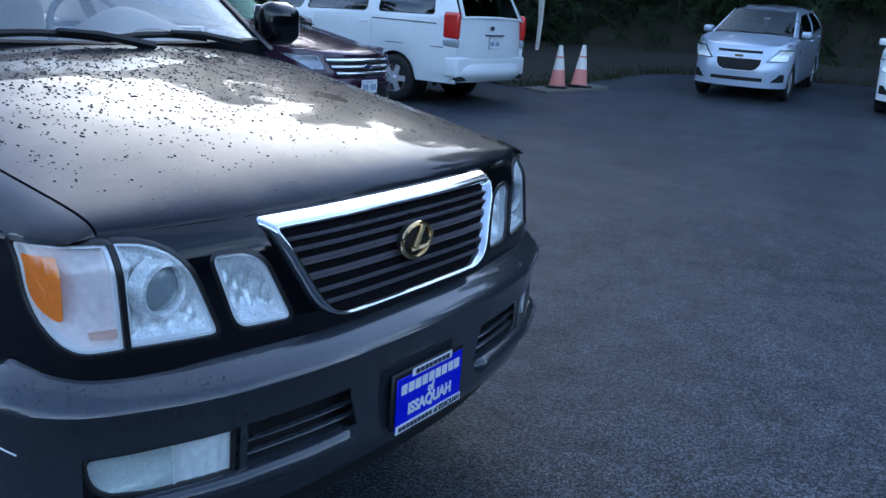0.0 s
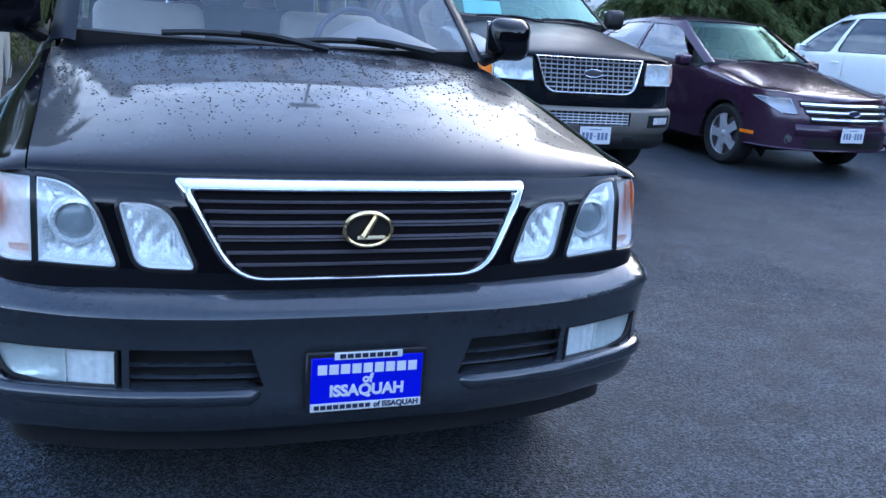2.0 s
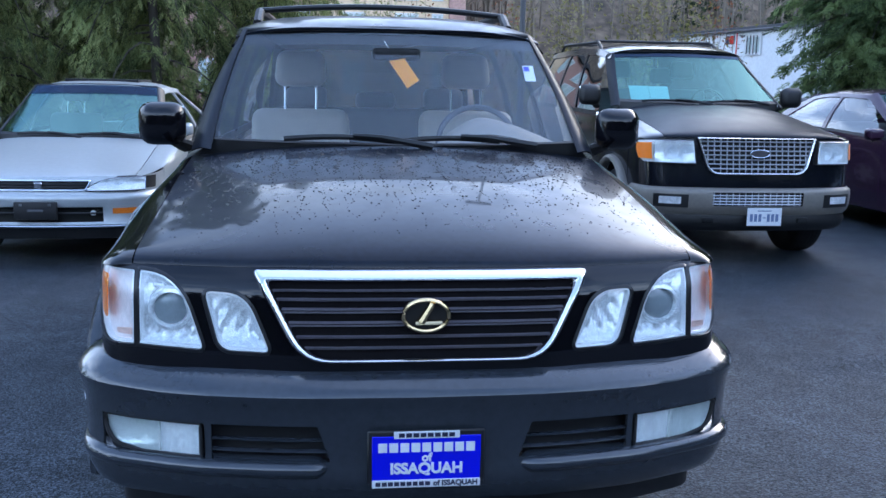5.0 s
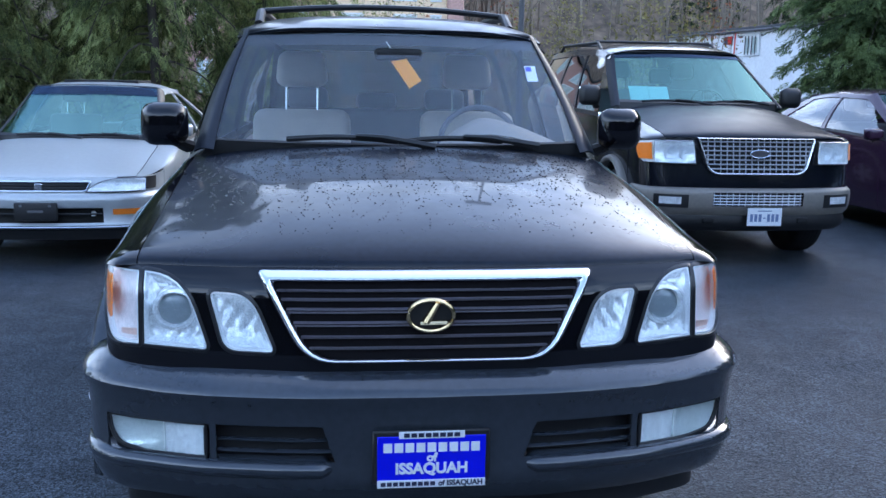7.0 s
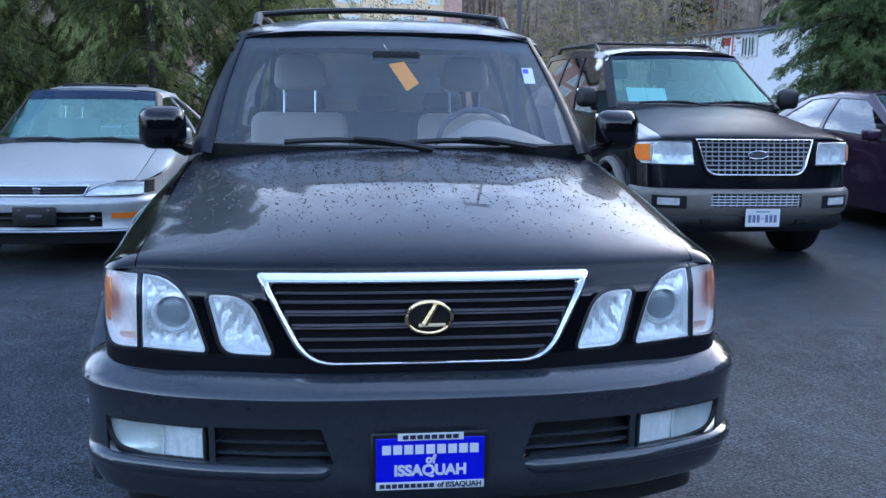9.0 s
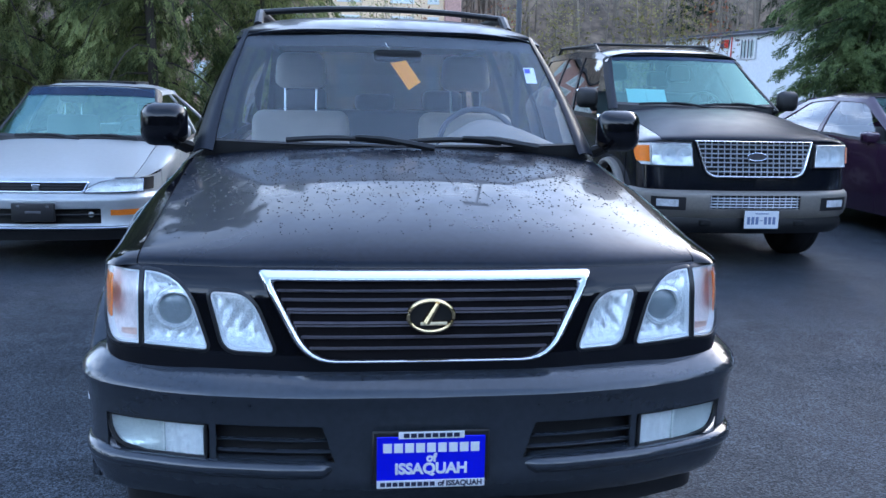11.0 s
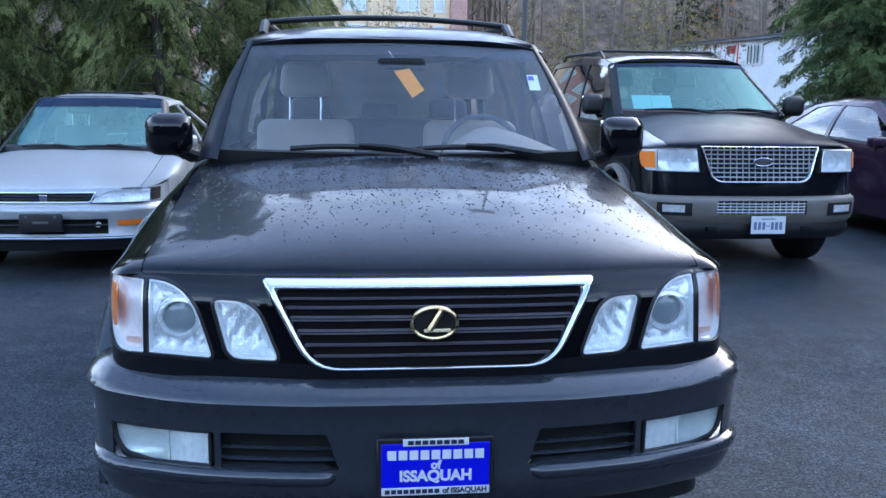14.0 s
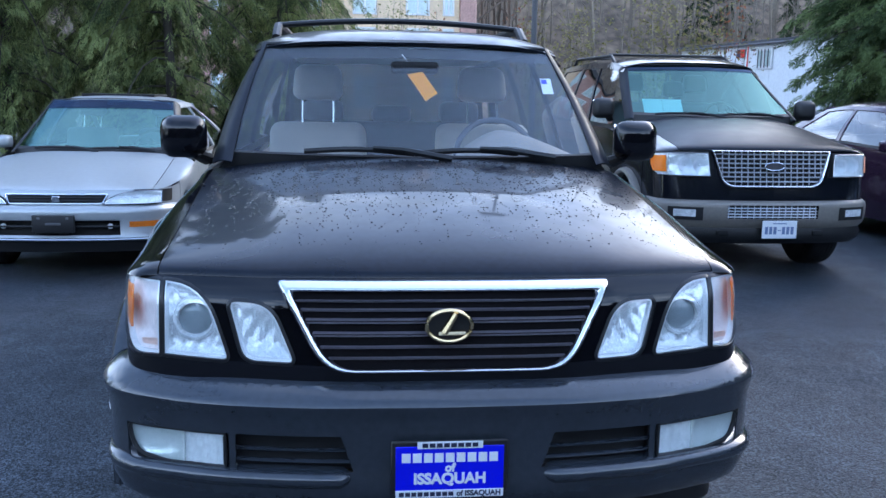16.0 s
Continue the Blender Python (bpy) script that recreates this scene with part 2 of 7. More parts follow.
M = dict(
    asphalt=asphalt("wet_asphalt"),
    black=mat("black_paint", (0.004, 0.004, 0.006), 0.075, coat=0.0, vary=0.2, scale=3),
    misted=mat("rain_misted_black_paint", (0.005, 0.0075, 0.014), 0.34, coat=0.42, vary=0.3, scale=5, rough_vary=0.3, spec=0.12),
    navyblack=mat("blue_black_paint", (0.006, 0.007, 0.011), 0.12, coat=0.1, vary=0.2, scale=3),
    dullnavy=mat("damp_blue_black_paint", (0.011, 0.014, 0.021), 0.38, vary=0.25, scale=4, spec=0.13),
    silver=mat("silver_paint", (0.45, 0.475, 0.485), 0.38, metal=0.4, coat=0.3, vary=0.05, scale=3),
    maroon=mat("maroon_paint", (0.042, 0.018, 0.041), 0.2, metal=0.2, coat=0.45, vary=0.15, scale=3),
    white=mat("white_paint", (0.77, 0.82, 0.83), 0.3, coat=0.8, vary=0.04, scale=3),
    iceblue=mat("ice_blue_paint", (0.42, 0.50, 0.62), 0.3, metal=0.35, coat=1.0, vary=0.05, scale=3),
    bumper=mat("satin_grey_bumper", (0.029, 0.035, 0.044), 0.2, metal=0.1, coat=0.8, vary=0.15, scale=5, bump=0.03, bump_scale=300),
    taupe=mat("taupe_bumper", (0.22, 0.20, 0.175), 0.42, metal=0.2, vary=0.1, scale=5),
    plastic=mat("black_plastic", (0.012, 0.012, 0.013), 0.5, vary=0.25, scale=12, bump=0.05, bump_scale=200),
    # near-black stands for the shade deep between the grille blades
    void=mat("deep_grille_shade", (0.009, 0.008, 0.009), 0.9, vary=0.2, scale=12, spec=0.05),
    blade=mat("graphite_blade", (0.14, 0.13, 0.145), 0.24, metal=0.25, coat=0.3, vary=0.15, scale=12),
    slat=mat("graphite_slat", (0.105, 0.098, 0.105), 0.24, metal=0.2, vary=0.15, scale=12),
    # near-black; in grilles, intakes and housings it puts their shade into colour
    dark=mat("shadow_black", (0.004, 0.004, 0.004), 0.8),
    meshgrey=mat("dull_grille_plating", (0.36, 0.37, 0.39), 0.34, metal=0.6, vary=0.15, scale=10),
    chrome=mat("chrome", (0.78, 0.80, 0.83), 0.12, metal=1.0, vary=0.04, scale=6),
    gold=mat("pale_gold_chrome", (0.74, 0.56, 0.31), 0.2, metal=1.0, vary=0.06, scale=20),
    # mottled pale base stands for bright and dark reflections in the bowl
    reflector=mat("lamp_reflector", (0.96, 0.98, 0.98), 0.1, metal=0.32, coat=0.8, vary=0.4, scale=22, bump=0.8, bump_scale=20),
    lamprim=mat("bright_lamp_rim", (0.94, 0.95, 0.95), 0.12, metal=0.15, coat=0.5, vary=0.05, scale=30),
    lampwhite=mat("lamp_housing", (0.80, 0.84, 0.87), 0.25, metal=0.2, vary=0.12, scale=30),
    seal=mat("dark_lamp_seal", (0.010, 0.0105, 0.012), 0.3, vary=0.2, scale=12),
    lensgrey=mat("projector_glass", (0.30, 0.34, 0.36), 0.08, coat=1.0, vary=0.15, scale=20),
    smoky=mat("smoky_lamp_bowl", (0.20, 0.22, 0.28), 0.2, metal=0.5, vary=0.5, scale=14, bump=0.6, bump_scale=18),
    paleamber=mat("pale_amber_reflector", (0.84, 0.56, 0.46), 0.3, vary=0.2, scale=30),
    fogclear=mat("fog_lamp_bowl", (0.84, 0.91, 0.87), 0.2, metal=0.35, vary=0.2, scale=18, bump=0.35, bump_scale=40),
    amber=mat("amber_lens", (1.0, 0.23, 0.006), 0.3, coat=0.4, vary=0.12, scale=40),
    pinkish=mat("pink_turn_reflector", (0.88, 0.78, 0.76), 0.4, metal=0.0, vary=0.15, scale=9, bump=0.12, bump_scale=20),
    fog=mat("fog_lamp_reflector", (0.95, 0.97, 0.95), 0.2, metal=0.0, coat=0.5, vary=0.15, scale=9, bump=0.5, bump_scale=28),
    redlens=mat("red_lens", (0.55, 0.02, 0.015), 0.2, coat=1.0, vary=0.15, scale=20),
    rubber=mat("tyre_rubber", (0.014, 0.014, 0.015), 0.75, vary=0.25, scale=20, bump=0.2, bump_scale=120),
    alloy=mat("alloy", (0.84, 0.85, 0.87), 0.22, metal=0.55, vary=0.08, scale=10),
    leather=mat("beige_leather", (0.46, 0.41, 0.34), 0.55, vary=0.12, scale=12, bump=0.15, bump_scale=180),
    dash=mat("dashboard_vinyl", (0.06, 0.055, 0.052), 0.6, vary=0.15, scale=14, bump=0.1, bump_scale=220),
    amberdark=mat("deep_amber_lens", (0.80, 0.20, 0.02), 0.22, coat=1.0, vary=0.2, scale=40),
    tan=mat("tan_trim", (0.28, 0.24, 0.20), 0.6, vary=0.12, scale=14),
    grey=mat("grey_trim", (0.10, 0.10, 0.11), 0.6, vary=0.15, scale=14),
    orange=mat("orange_card", (1.0, 0.34, 0.0), 0.6, vary=0.06, scale=30),
    paper=mat("white_paper", (0.78, 0.80, 0.82), 0.7, vary=0.05, scale=30),
    bluecard=mat("blue_plate", (0.006, 0.006, 0.72), 0.35, vary=0.08, scale=30),
    ink=mat("dark_ink", (0.02, 0.025, 0.06), 0.5),
    glass=glass("windscreen_glass", (0.88, 0.91, 0.93), 0.02),
    # raised bluish sheen puts the haze of reflected sky into the pane
    hazeglass=glass("sky_hazed_windscreen_glass", (0.88, 0.92, 0.96), 0.042, 0.02, (0.80, 0.92, 1.0)),
    hatchglass=glass("dark_hatch_glass", (0.10, 0.12, 0.12), 0.02, 0.02, (0.38, 0.45, 0.47)),
    privacy=glass("privacy_glass", (0.07, 0.08, 0.085), 0.045),
    vanglass=glass("grey_van_glass", (0.12, 0.13, 0.14), 0.12, 0.02, (0.55, 0.60, 0.66)),
    darkteal=glass("dark_green_glass", (0.40, 0.52, 0.52), 0.02, 0.02, (0.20, 0.36, 0.34)),
    sideglass=glass("tinted_glass", (0.66, 0.71, 0.72), 0.12),
    tealglass=glass("green_tinted_glass", (0.46, 0.72, 0.66), 0.17, 0.02, (0.56, 0.96, 0.88)),
    palegreen=glass("pale_green_glass", (0.40, 0.71, 0.69), 0.09, 0.02, (0.56, 0.96, 0.86)),
    duskband=glass("navy_shade_band", (0.10, 0.16, 0.26), 0.06, 0.02, (0.30, 0.38, 0.55)),
    tintband=glass("shade_band_glass", (0.20, 0.26, 0.34), 0.0),
    lens=glass("clear_lens", (0.93, 0.96, 0.97), 0.07),
    mirror=mat("mirror_glass", (0.85, 0.88, 0.9), 0.02, metal=1.0, vary=0.01),
)


# ---- helpers for building ----
def curve(tab):
    """A smooth function through the points of a table."""
    xs = [a for a, _ in tab]
    ys = [b for _, b in tab]
    n = len(xs)
    d = [(ys[i + 1] - ys[i]) / (xs[i + 1] - xs[i]) for i in range(n - 1)]
    ms = [d[0]] + [0 if d[i - 1] * d[i] <= 0 else 2 * d[i - 1] * d[i] / (d[i - 1] + d[i]) for i in range(1, n - 1)] + [d[-1]]

    def f(x):
        if x <= xs[0]:
            return ys[0]
        if x >= xs[-1]:
            return ys[-1]
        i = 0
        while xs[i + 1] < x:
            i += 1
        h = xs[i + 1] - xs[i]
        u = (x - xs[i]) / h
        return (1 + 2 * u) * (1 - u) ** 2 * ys[i] + u * (1 - u) ** 2 * h * ms[i] + u * u * (3 - 2 * u) * ys[i + 1] + u * u * (u - 1) * h * ms[i + 1]
    return f


def path2(pts):
    """A smooth plan curve through points (x, y): s from 0 to 1 gives (x, y)."""
    acc = [0.0]
    for (a, b), (c, e) in zip(pts, pts[1:]):
        acc.append(acc[-1] + math.hypot(c - a, e - b))
    L = acc[-1]
    fx = curve([(s / L, p[0]) for s, p in zip(acc, pts)])
    fy = curve([(s / L, p[1]) for s, p in zip(acc, pts)])
    return fx, fy


def solve(f, y, a=0.0, b=1.0):
    """The u between a and b at which the rising function f reaches y."""
    for _ in range(36):
        c = (a + b) / 2
        a, b = (c, b) if f(c) < y else (a, c)
    return (a + b) / 2


def lerp(a, b, t):
    return a + (b - a) * t


def steps(a, b, n):
    return [a + (b - a) * i / n for i in range(n + 1)]


def part(name, geo, material, parent=None, label="", smooth=40.0, thick=0.0):
    """Links a bmesh, or (vertices, faces), as one mesh object under a thing or part."""
    me = bpy.data.meshes.new(name)
    if isinstance(geo, tuple):
        me.from_pydata([tuple(v) for v in geo[0]], [], geo[1])
    else:
        geo.to_mesh(me)
        geo.free()
    me.materials.append(material)
    if smooth:
        me.polygons.foreach_set("use_smooth", [True] * len(me.polygons))
        me.set_sharp_from_angle(angle=radians(smooth))
        if thick:
            # free borders stay crisp when the sheet gets its thickness
            li = np.empty(len(me.loops), dtype=np.int32)
            me.loops.foreach_get("edge_index", li)
            n = np.bincount(li, minlength=len(me.edges))
            at = me.attributes.get("sharp_edge") or me.attributes.new("sharp_edge", "BOOLEAN", "EDGE")
            fl = np.zeros(len(me.edges), dtype=bool)
            at.data.foreach_get("value", fl)
            at.data.foreach_set("value", fl | (n == 1))
    ob = new(name, me)
    if parent:
        ob.parent = parent
    if label:
        tagged(ob, label)
    if name in ("windscreen", "side_window", "rear_screen", "sun_band", "lens"):
        ob.visible_shadow = False
    if thick:
        so = ob.modifiers.new("thickness", "SOLIDIFY")
        so.thickness, so.offset = thick, 0
    return ob


def thing(name, m, label, category, group="", kind=""):
    ob = new(name)
    ob.empty_display_size = 0.2
    ob.matrix_world = m
    return tagged(ob, label, category, group, kind)


def surf(f, us, vs, skip=None):
    V = [f(u, v) for v in vs for u in us]
    n = len(us)
    F = [(j * n + i, j * n + i + 1, (j + 1) * n + i + 1, (j + 1) * n + i) for j in range(len(vs) - 1) for i in range(n - 1)
         if not (skip and skip((us[i] + us[i + 1]) / 2, (vs[j] + vs[j + 1]) / 2))]
    return V, F


def join(*geos):
    V, F = [], []
    for v, f in geos:
        k = len(V)
        V += list(v)
        F += [tuple(i + k for i in g) for g in f]
    return V, F


def rbox(x0, x1, y0, y1, z0, z1, r=0.01, seg=2):
    bm = bmesh.new()
    bmesh.ops.create_cube(bm, size=1)
    bmesh.ops.scale(bm, vec=(x1 - x0, y1 - y0, z1 - z0), verts=bm.verts)
    bmesh.ops.translate(bm, vec=((x0 + x1) / 2, (y0 + y1) / 2, (z0 + z1) / 2), verts=bm.verts)
    if r:
        bmesh.ops.bevel(bm, geom=bm.edges[:], offset=r, segments=seg, affect="EDGES", profile=0.5)
    return bm


def tube(pts, r, n=10, flat=1.0, caps=True):
    """A tube along points; r is one radius or one for each point."""
    pts = [Vector(p) for p in pts]
    rs = r if isinstance(r, (list, tuple)) else [r] * len(pts)
    V, F = [], []
    ref = Vector((0, 0, 1))
    for i, p in enumerate(pts):
        d = (pts[min(i + 1, len(pts) - 1)] - pts[max(i - 1, 0)]).normalized()
        a = d.cross(ref if abs(d.dot(ref)) < 0.95 else Vector((1, 0, 0))).normalized()
        b = a.cross(d)
        for k in range(n):
            w = 2 * math.pi * k / n
            V.append(p + a * (rs[i] * math.cos(w)) + b * (rs[i] * flat * math.sin(w)))
    for i in range(len(pts) - 1):
        for k in range(n):
            F.append((i * n + k, i * n + (k + 1) % n, (i + 1) * n + (k + 1) % n, (i + 1) * n + k))
    if caps:
        F.append(tuple(range(n))[::-1])
        F.append(tuple((len(pts) - 1) * n + k for k in range(n)))
    return V, F


def revolve(profile, n=32, axis="x", at=(0, 0, 0)):
    """A turned form: profile of (radius, along) about the axis x or z or y."""
    V, F = [], []
    for r, h in profile:
        for k in range(n):
            w = 2 * math.pi * k / n
            c, s = r * math.cos(w), r * math.sin(w)
            q = {"x": (h, c, s), "y": (c, h, s), "z": (c, s, h)}[axis]
            V.append((q[0] + at[0], q[1] + at[1], q[2] + at[2]))
    for i in range(len(profile) - 1):
        for k in range(n):
            F.append((i * n + k, i * n + (k + 1) % n, (i + 1) * n + (k + 1) % n, (i + 1) * n + k))
    return V, F


def outline_grid(f, left, right, z0, z1, nu=10, nv=12):
    """A patch between two edges: left(z) and right(z) in x, laid on the surface f(x, z)."""
    vs = steps(z0, z1, nv)
    V, F = [], []
    for z in vs:
        a, b = left(z), right(z)
        for i in range(nu + 1):
            V.append(f(lerp(a, b, i / nu), z))
    n = nu + 1
    for j in range(nv):
        for i in range(nu):
            F.append((j * n + i, j * n + i + 1, (j + 1) * n + i + 1, (j + 1) * n + i))
    return V, F


def ring_of(left, right, z0, z1, n=14):
    """The closed outline of such a patch as points (x, z)."""
    zs = steps(z0, z1, n)
    a = [(left(z), z) for z in zs]
    b = [(right(z), z) for z in reversed(zs)]
    k = 4
    top = [(lerp(left(z1), right(z1), i / k), z1) for i in range(1, k)]
    bot = [(lerp(right(z0), left(z0), i / k), z0) for i in range(1, k)]
    return a + top + b + bot


def rim(f, pts, r, n=6):
    """A bead along a closed outline of points (x, z) on the surface f."""
    P = [Vector(f(x, z)) for x, z in pts]
    V, F = [], []
    m = len(P)
    for i, p in enumerate(P):
        d = (P[(i + 1) % m] - P[i - 1])
        if d.length < 1e-6:
            d = Vector((1, 0, 0))
        d.normalize()
        a = d.cross(Vector((0, 1, 0)))
        a = a.normalized() if a.length > 1e-5 else Vector((0, 0, 1))
        b = a.cross(d)
        for k in range(n):
            w = 2 * math.pi * k / n
            V.append(p + a * r * math.cos(w) + b * r * math.sin(w))
    for i in range(m):
        for k in range(n):
            j = (i + 1) % m
            F.append((i * n + k, i * n + (k + 1) % n, j * n + (k + 1) % n, j * n + k))
    return V, F


def grown(pts, d):
    """A closed outline moved outwards by d."""
    n = len(pts)
    area = sum(pts[i - 1][0] * pts[i][1] - pts[i][0] * pts[i - 1][1] for i in range(n))
    out = []
    for i in range(n):
        a, b = Vector(pts[i - 1]), Vector(pts[(i + 1) % n])
        t = (b - a).normalized()
        q = Vector((t.y, -t.x)) * (d if area > 0 else -d)
        out.append(Vector(pts[i]) + q)
    return out


def within(pts, x, z):
    """Whether (x, z) lies inside a closed outline."""
    hit = False
    for i in range(len(pts)):
        (x0, z0), (x1, z1) = pts[i - 1], pts[i]
        if (z0 > z) != (z1 > z) and x < (x1 - x0) * (z - z0) / (z1 - z0) + x0:
            hit = not hit
    return hit


def bands(at, rows):
    """A ring-shaped sheet through outlines: rows of (outline, out), laid with at(x, z, out)."""
    n = len(rows[0][0])
    V = [at(p[0], p[1], o) for pts, o in rows for p in pts]
    F = [(j * n + i, j * n + (i + 1) % n, (j + 1) * n + (i + 1) % n, (j + 1) * n + i) for j in range(len(rows) - 1) for i in range(n)]
    return V, F


def disc(at, pts, out, rings=8):
    """A sheet filling an outline; out(r, x, z) gives how far it stands out, r running from 0 at the middle to 1 at the edge."""
    c = sum((Vector(p) for p in pts), Vector((0, 0))) / len(pts)
    n = len(pts)
    V = [at(c.x, c.y, out(0.0, c.x, c.y))]
    for k in range(1, rings + 1):
        for p in pts:
            q = c.lerp(Vector(p), k / rings)
            V.append(at(q.x, q.y, out(k / rings, q.x, q.y)))
    F = [(0, 1 + i, 1 + (i + 1) % n) for i in range(n)]
    for k in range(rings - 1):
        b = 1 + k * n
        F += [(b + i, b + (i + 1) % n, b + n + (i + 1) % n, b + n + i) for i in range(n)]
    return V, F


# ---- vehicles ----
def wheel(parent, x, y, R, width, rim_r, spokes, sgn):
    """A wheel with its axle along x; sgn is the side that faces outward."""
    hub = new("wheel")
    hub.parent = parent
    hub.location = (x, y, R)
    h = width / 2
    prof = [(rim_r - 0.01, -h * 0.8), (rim_r + 0.02, -h * 0.95), (R * 0.9, -h), (R - 0.012, -h * 0.86), (R, -h * 0.7), (R, h * 0.7), (R - 0.012, h * 0.86), (R * 0.9, h), (rim_r + 0.02, h * 0.95), (rim_r - 0.01, h * 0.8)]
    geo = revolve(prof, 40)
    groove = [revolve([(R + 0.001, o - 0.004), (R + 0.004, o - 0.003), (R + 0.004, o + 0.003), (R + 0.001, o + 0.004)], 40) for o in (-h * 0.5, -h * 0.25, 0, h * 0.25, h * 0.5)]
    part("tyre", join(geo, *groove), M["rubber"], hub)
    o = h * 0.72 * sgn
    dish = revolve([(rim_r, o), (rim_r - 0.012, o), (rim_r - 0.025, o - 0.05 * sgn), (0.05, o - 0.07 * sgn)], 36)
    part("barrel", dish, M["slat"], hub)
    lip = revolve([(rim_r + 0.004, o - 0.01 * sgn), (rim_r + 0.004, o + 0.004 * sgn), (rim_r - 0.014, o + 0.004 * sgn), (rim_r - 0.016, o - 0.02 * sgn)], 36)
    sp = []
    for k in range(spokes):
        w = 2 * math.pi * k / spokes
        c, s = math.cos(w), math.sin(w)
        q = 0.5 * rim_r * math.pi / spokes * 0.75
        V = []
        for r, ww, dx in ((0.03, q * 1.1, 0.012), (rim_r * 0.55, q * 0.75, 0.016), (rim_r - 0.012, q * 0.95, 0.0)):
            for side in (-1, 1):
                for dep in (0, -0.028 * sgn):
                    V.append((o + (dx * sgn - 0.006 * sgn) + dep, c * r - s * ww * side, s * r + c * ww * side))
        F = []
        for b in (0, 4):
            F += [(b, b + 2, b + 6, b + 4), (b + 1, b + 5, b + 7, b + 3), (b, b + 4, b + 5, b + 1), (b + 2, b + 3, b + 7, b + 6)]
        sp.append((V, F))
    cap = revolve([(0.001, o + 0.018 * sgn), (0.03, o + 0.016 * sgn), (0.042, o + 0.006 * sgn), (0.045, o - 0.02 * sgn)], 20)
    part("rim", join(lip, *sp), M["alloy"], hub)
    part("hub_cap", cap, M["alloy"], hub)
    return hub


def loop(corners, ns=(22, 10, 18, 10), nc=6):
    """Points round a polygon whose corners (x, z, radius) are rounded."""
    P, n = [], len(corners)
    for i in range(n):
        c, a, b = Vector(corners[i][:2]), Vector(corners[i - 1][:2]), Vector(corners[(i + 1) % n][:2])
        r = corners[i][2]
        p, q = c + (a - c).normalized() * r, c + (b - c).normalized() * r
        P += [p.lerp(c, k / nc).lerp(c.lerp(q, k / nc), k / nc) for k in range(nc + 1)]
        e = b + (c - b).normalized() * corners[(i + 1) % n][2]
        P += [q.lerp(e, k / ns[i]) for k in range(1, ns[i])]
    return P + P[:1]


def ring_band(f, outer, inner, base=0.004, height=0.032, skew=1.7):
    """A rounded bar round an opening in the front surface f(out)(x, z)."""
    A, B = loop(outer), loop(inner)

    def band(i, v):
        p = A[int(i)].lerp(B[int(i)], v)
        return f(base + height * math.sin(math.pi * v ** skew) ** 0.7)(p.x, p.y)
    return surf(band, list(range(len(A))), steps(0, 1, 8))


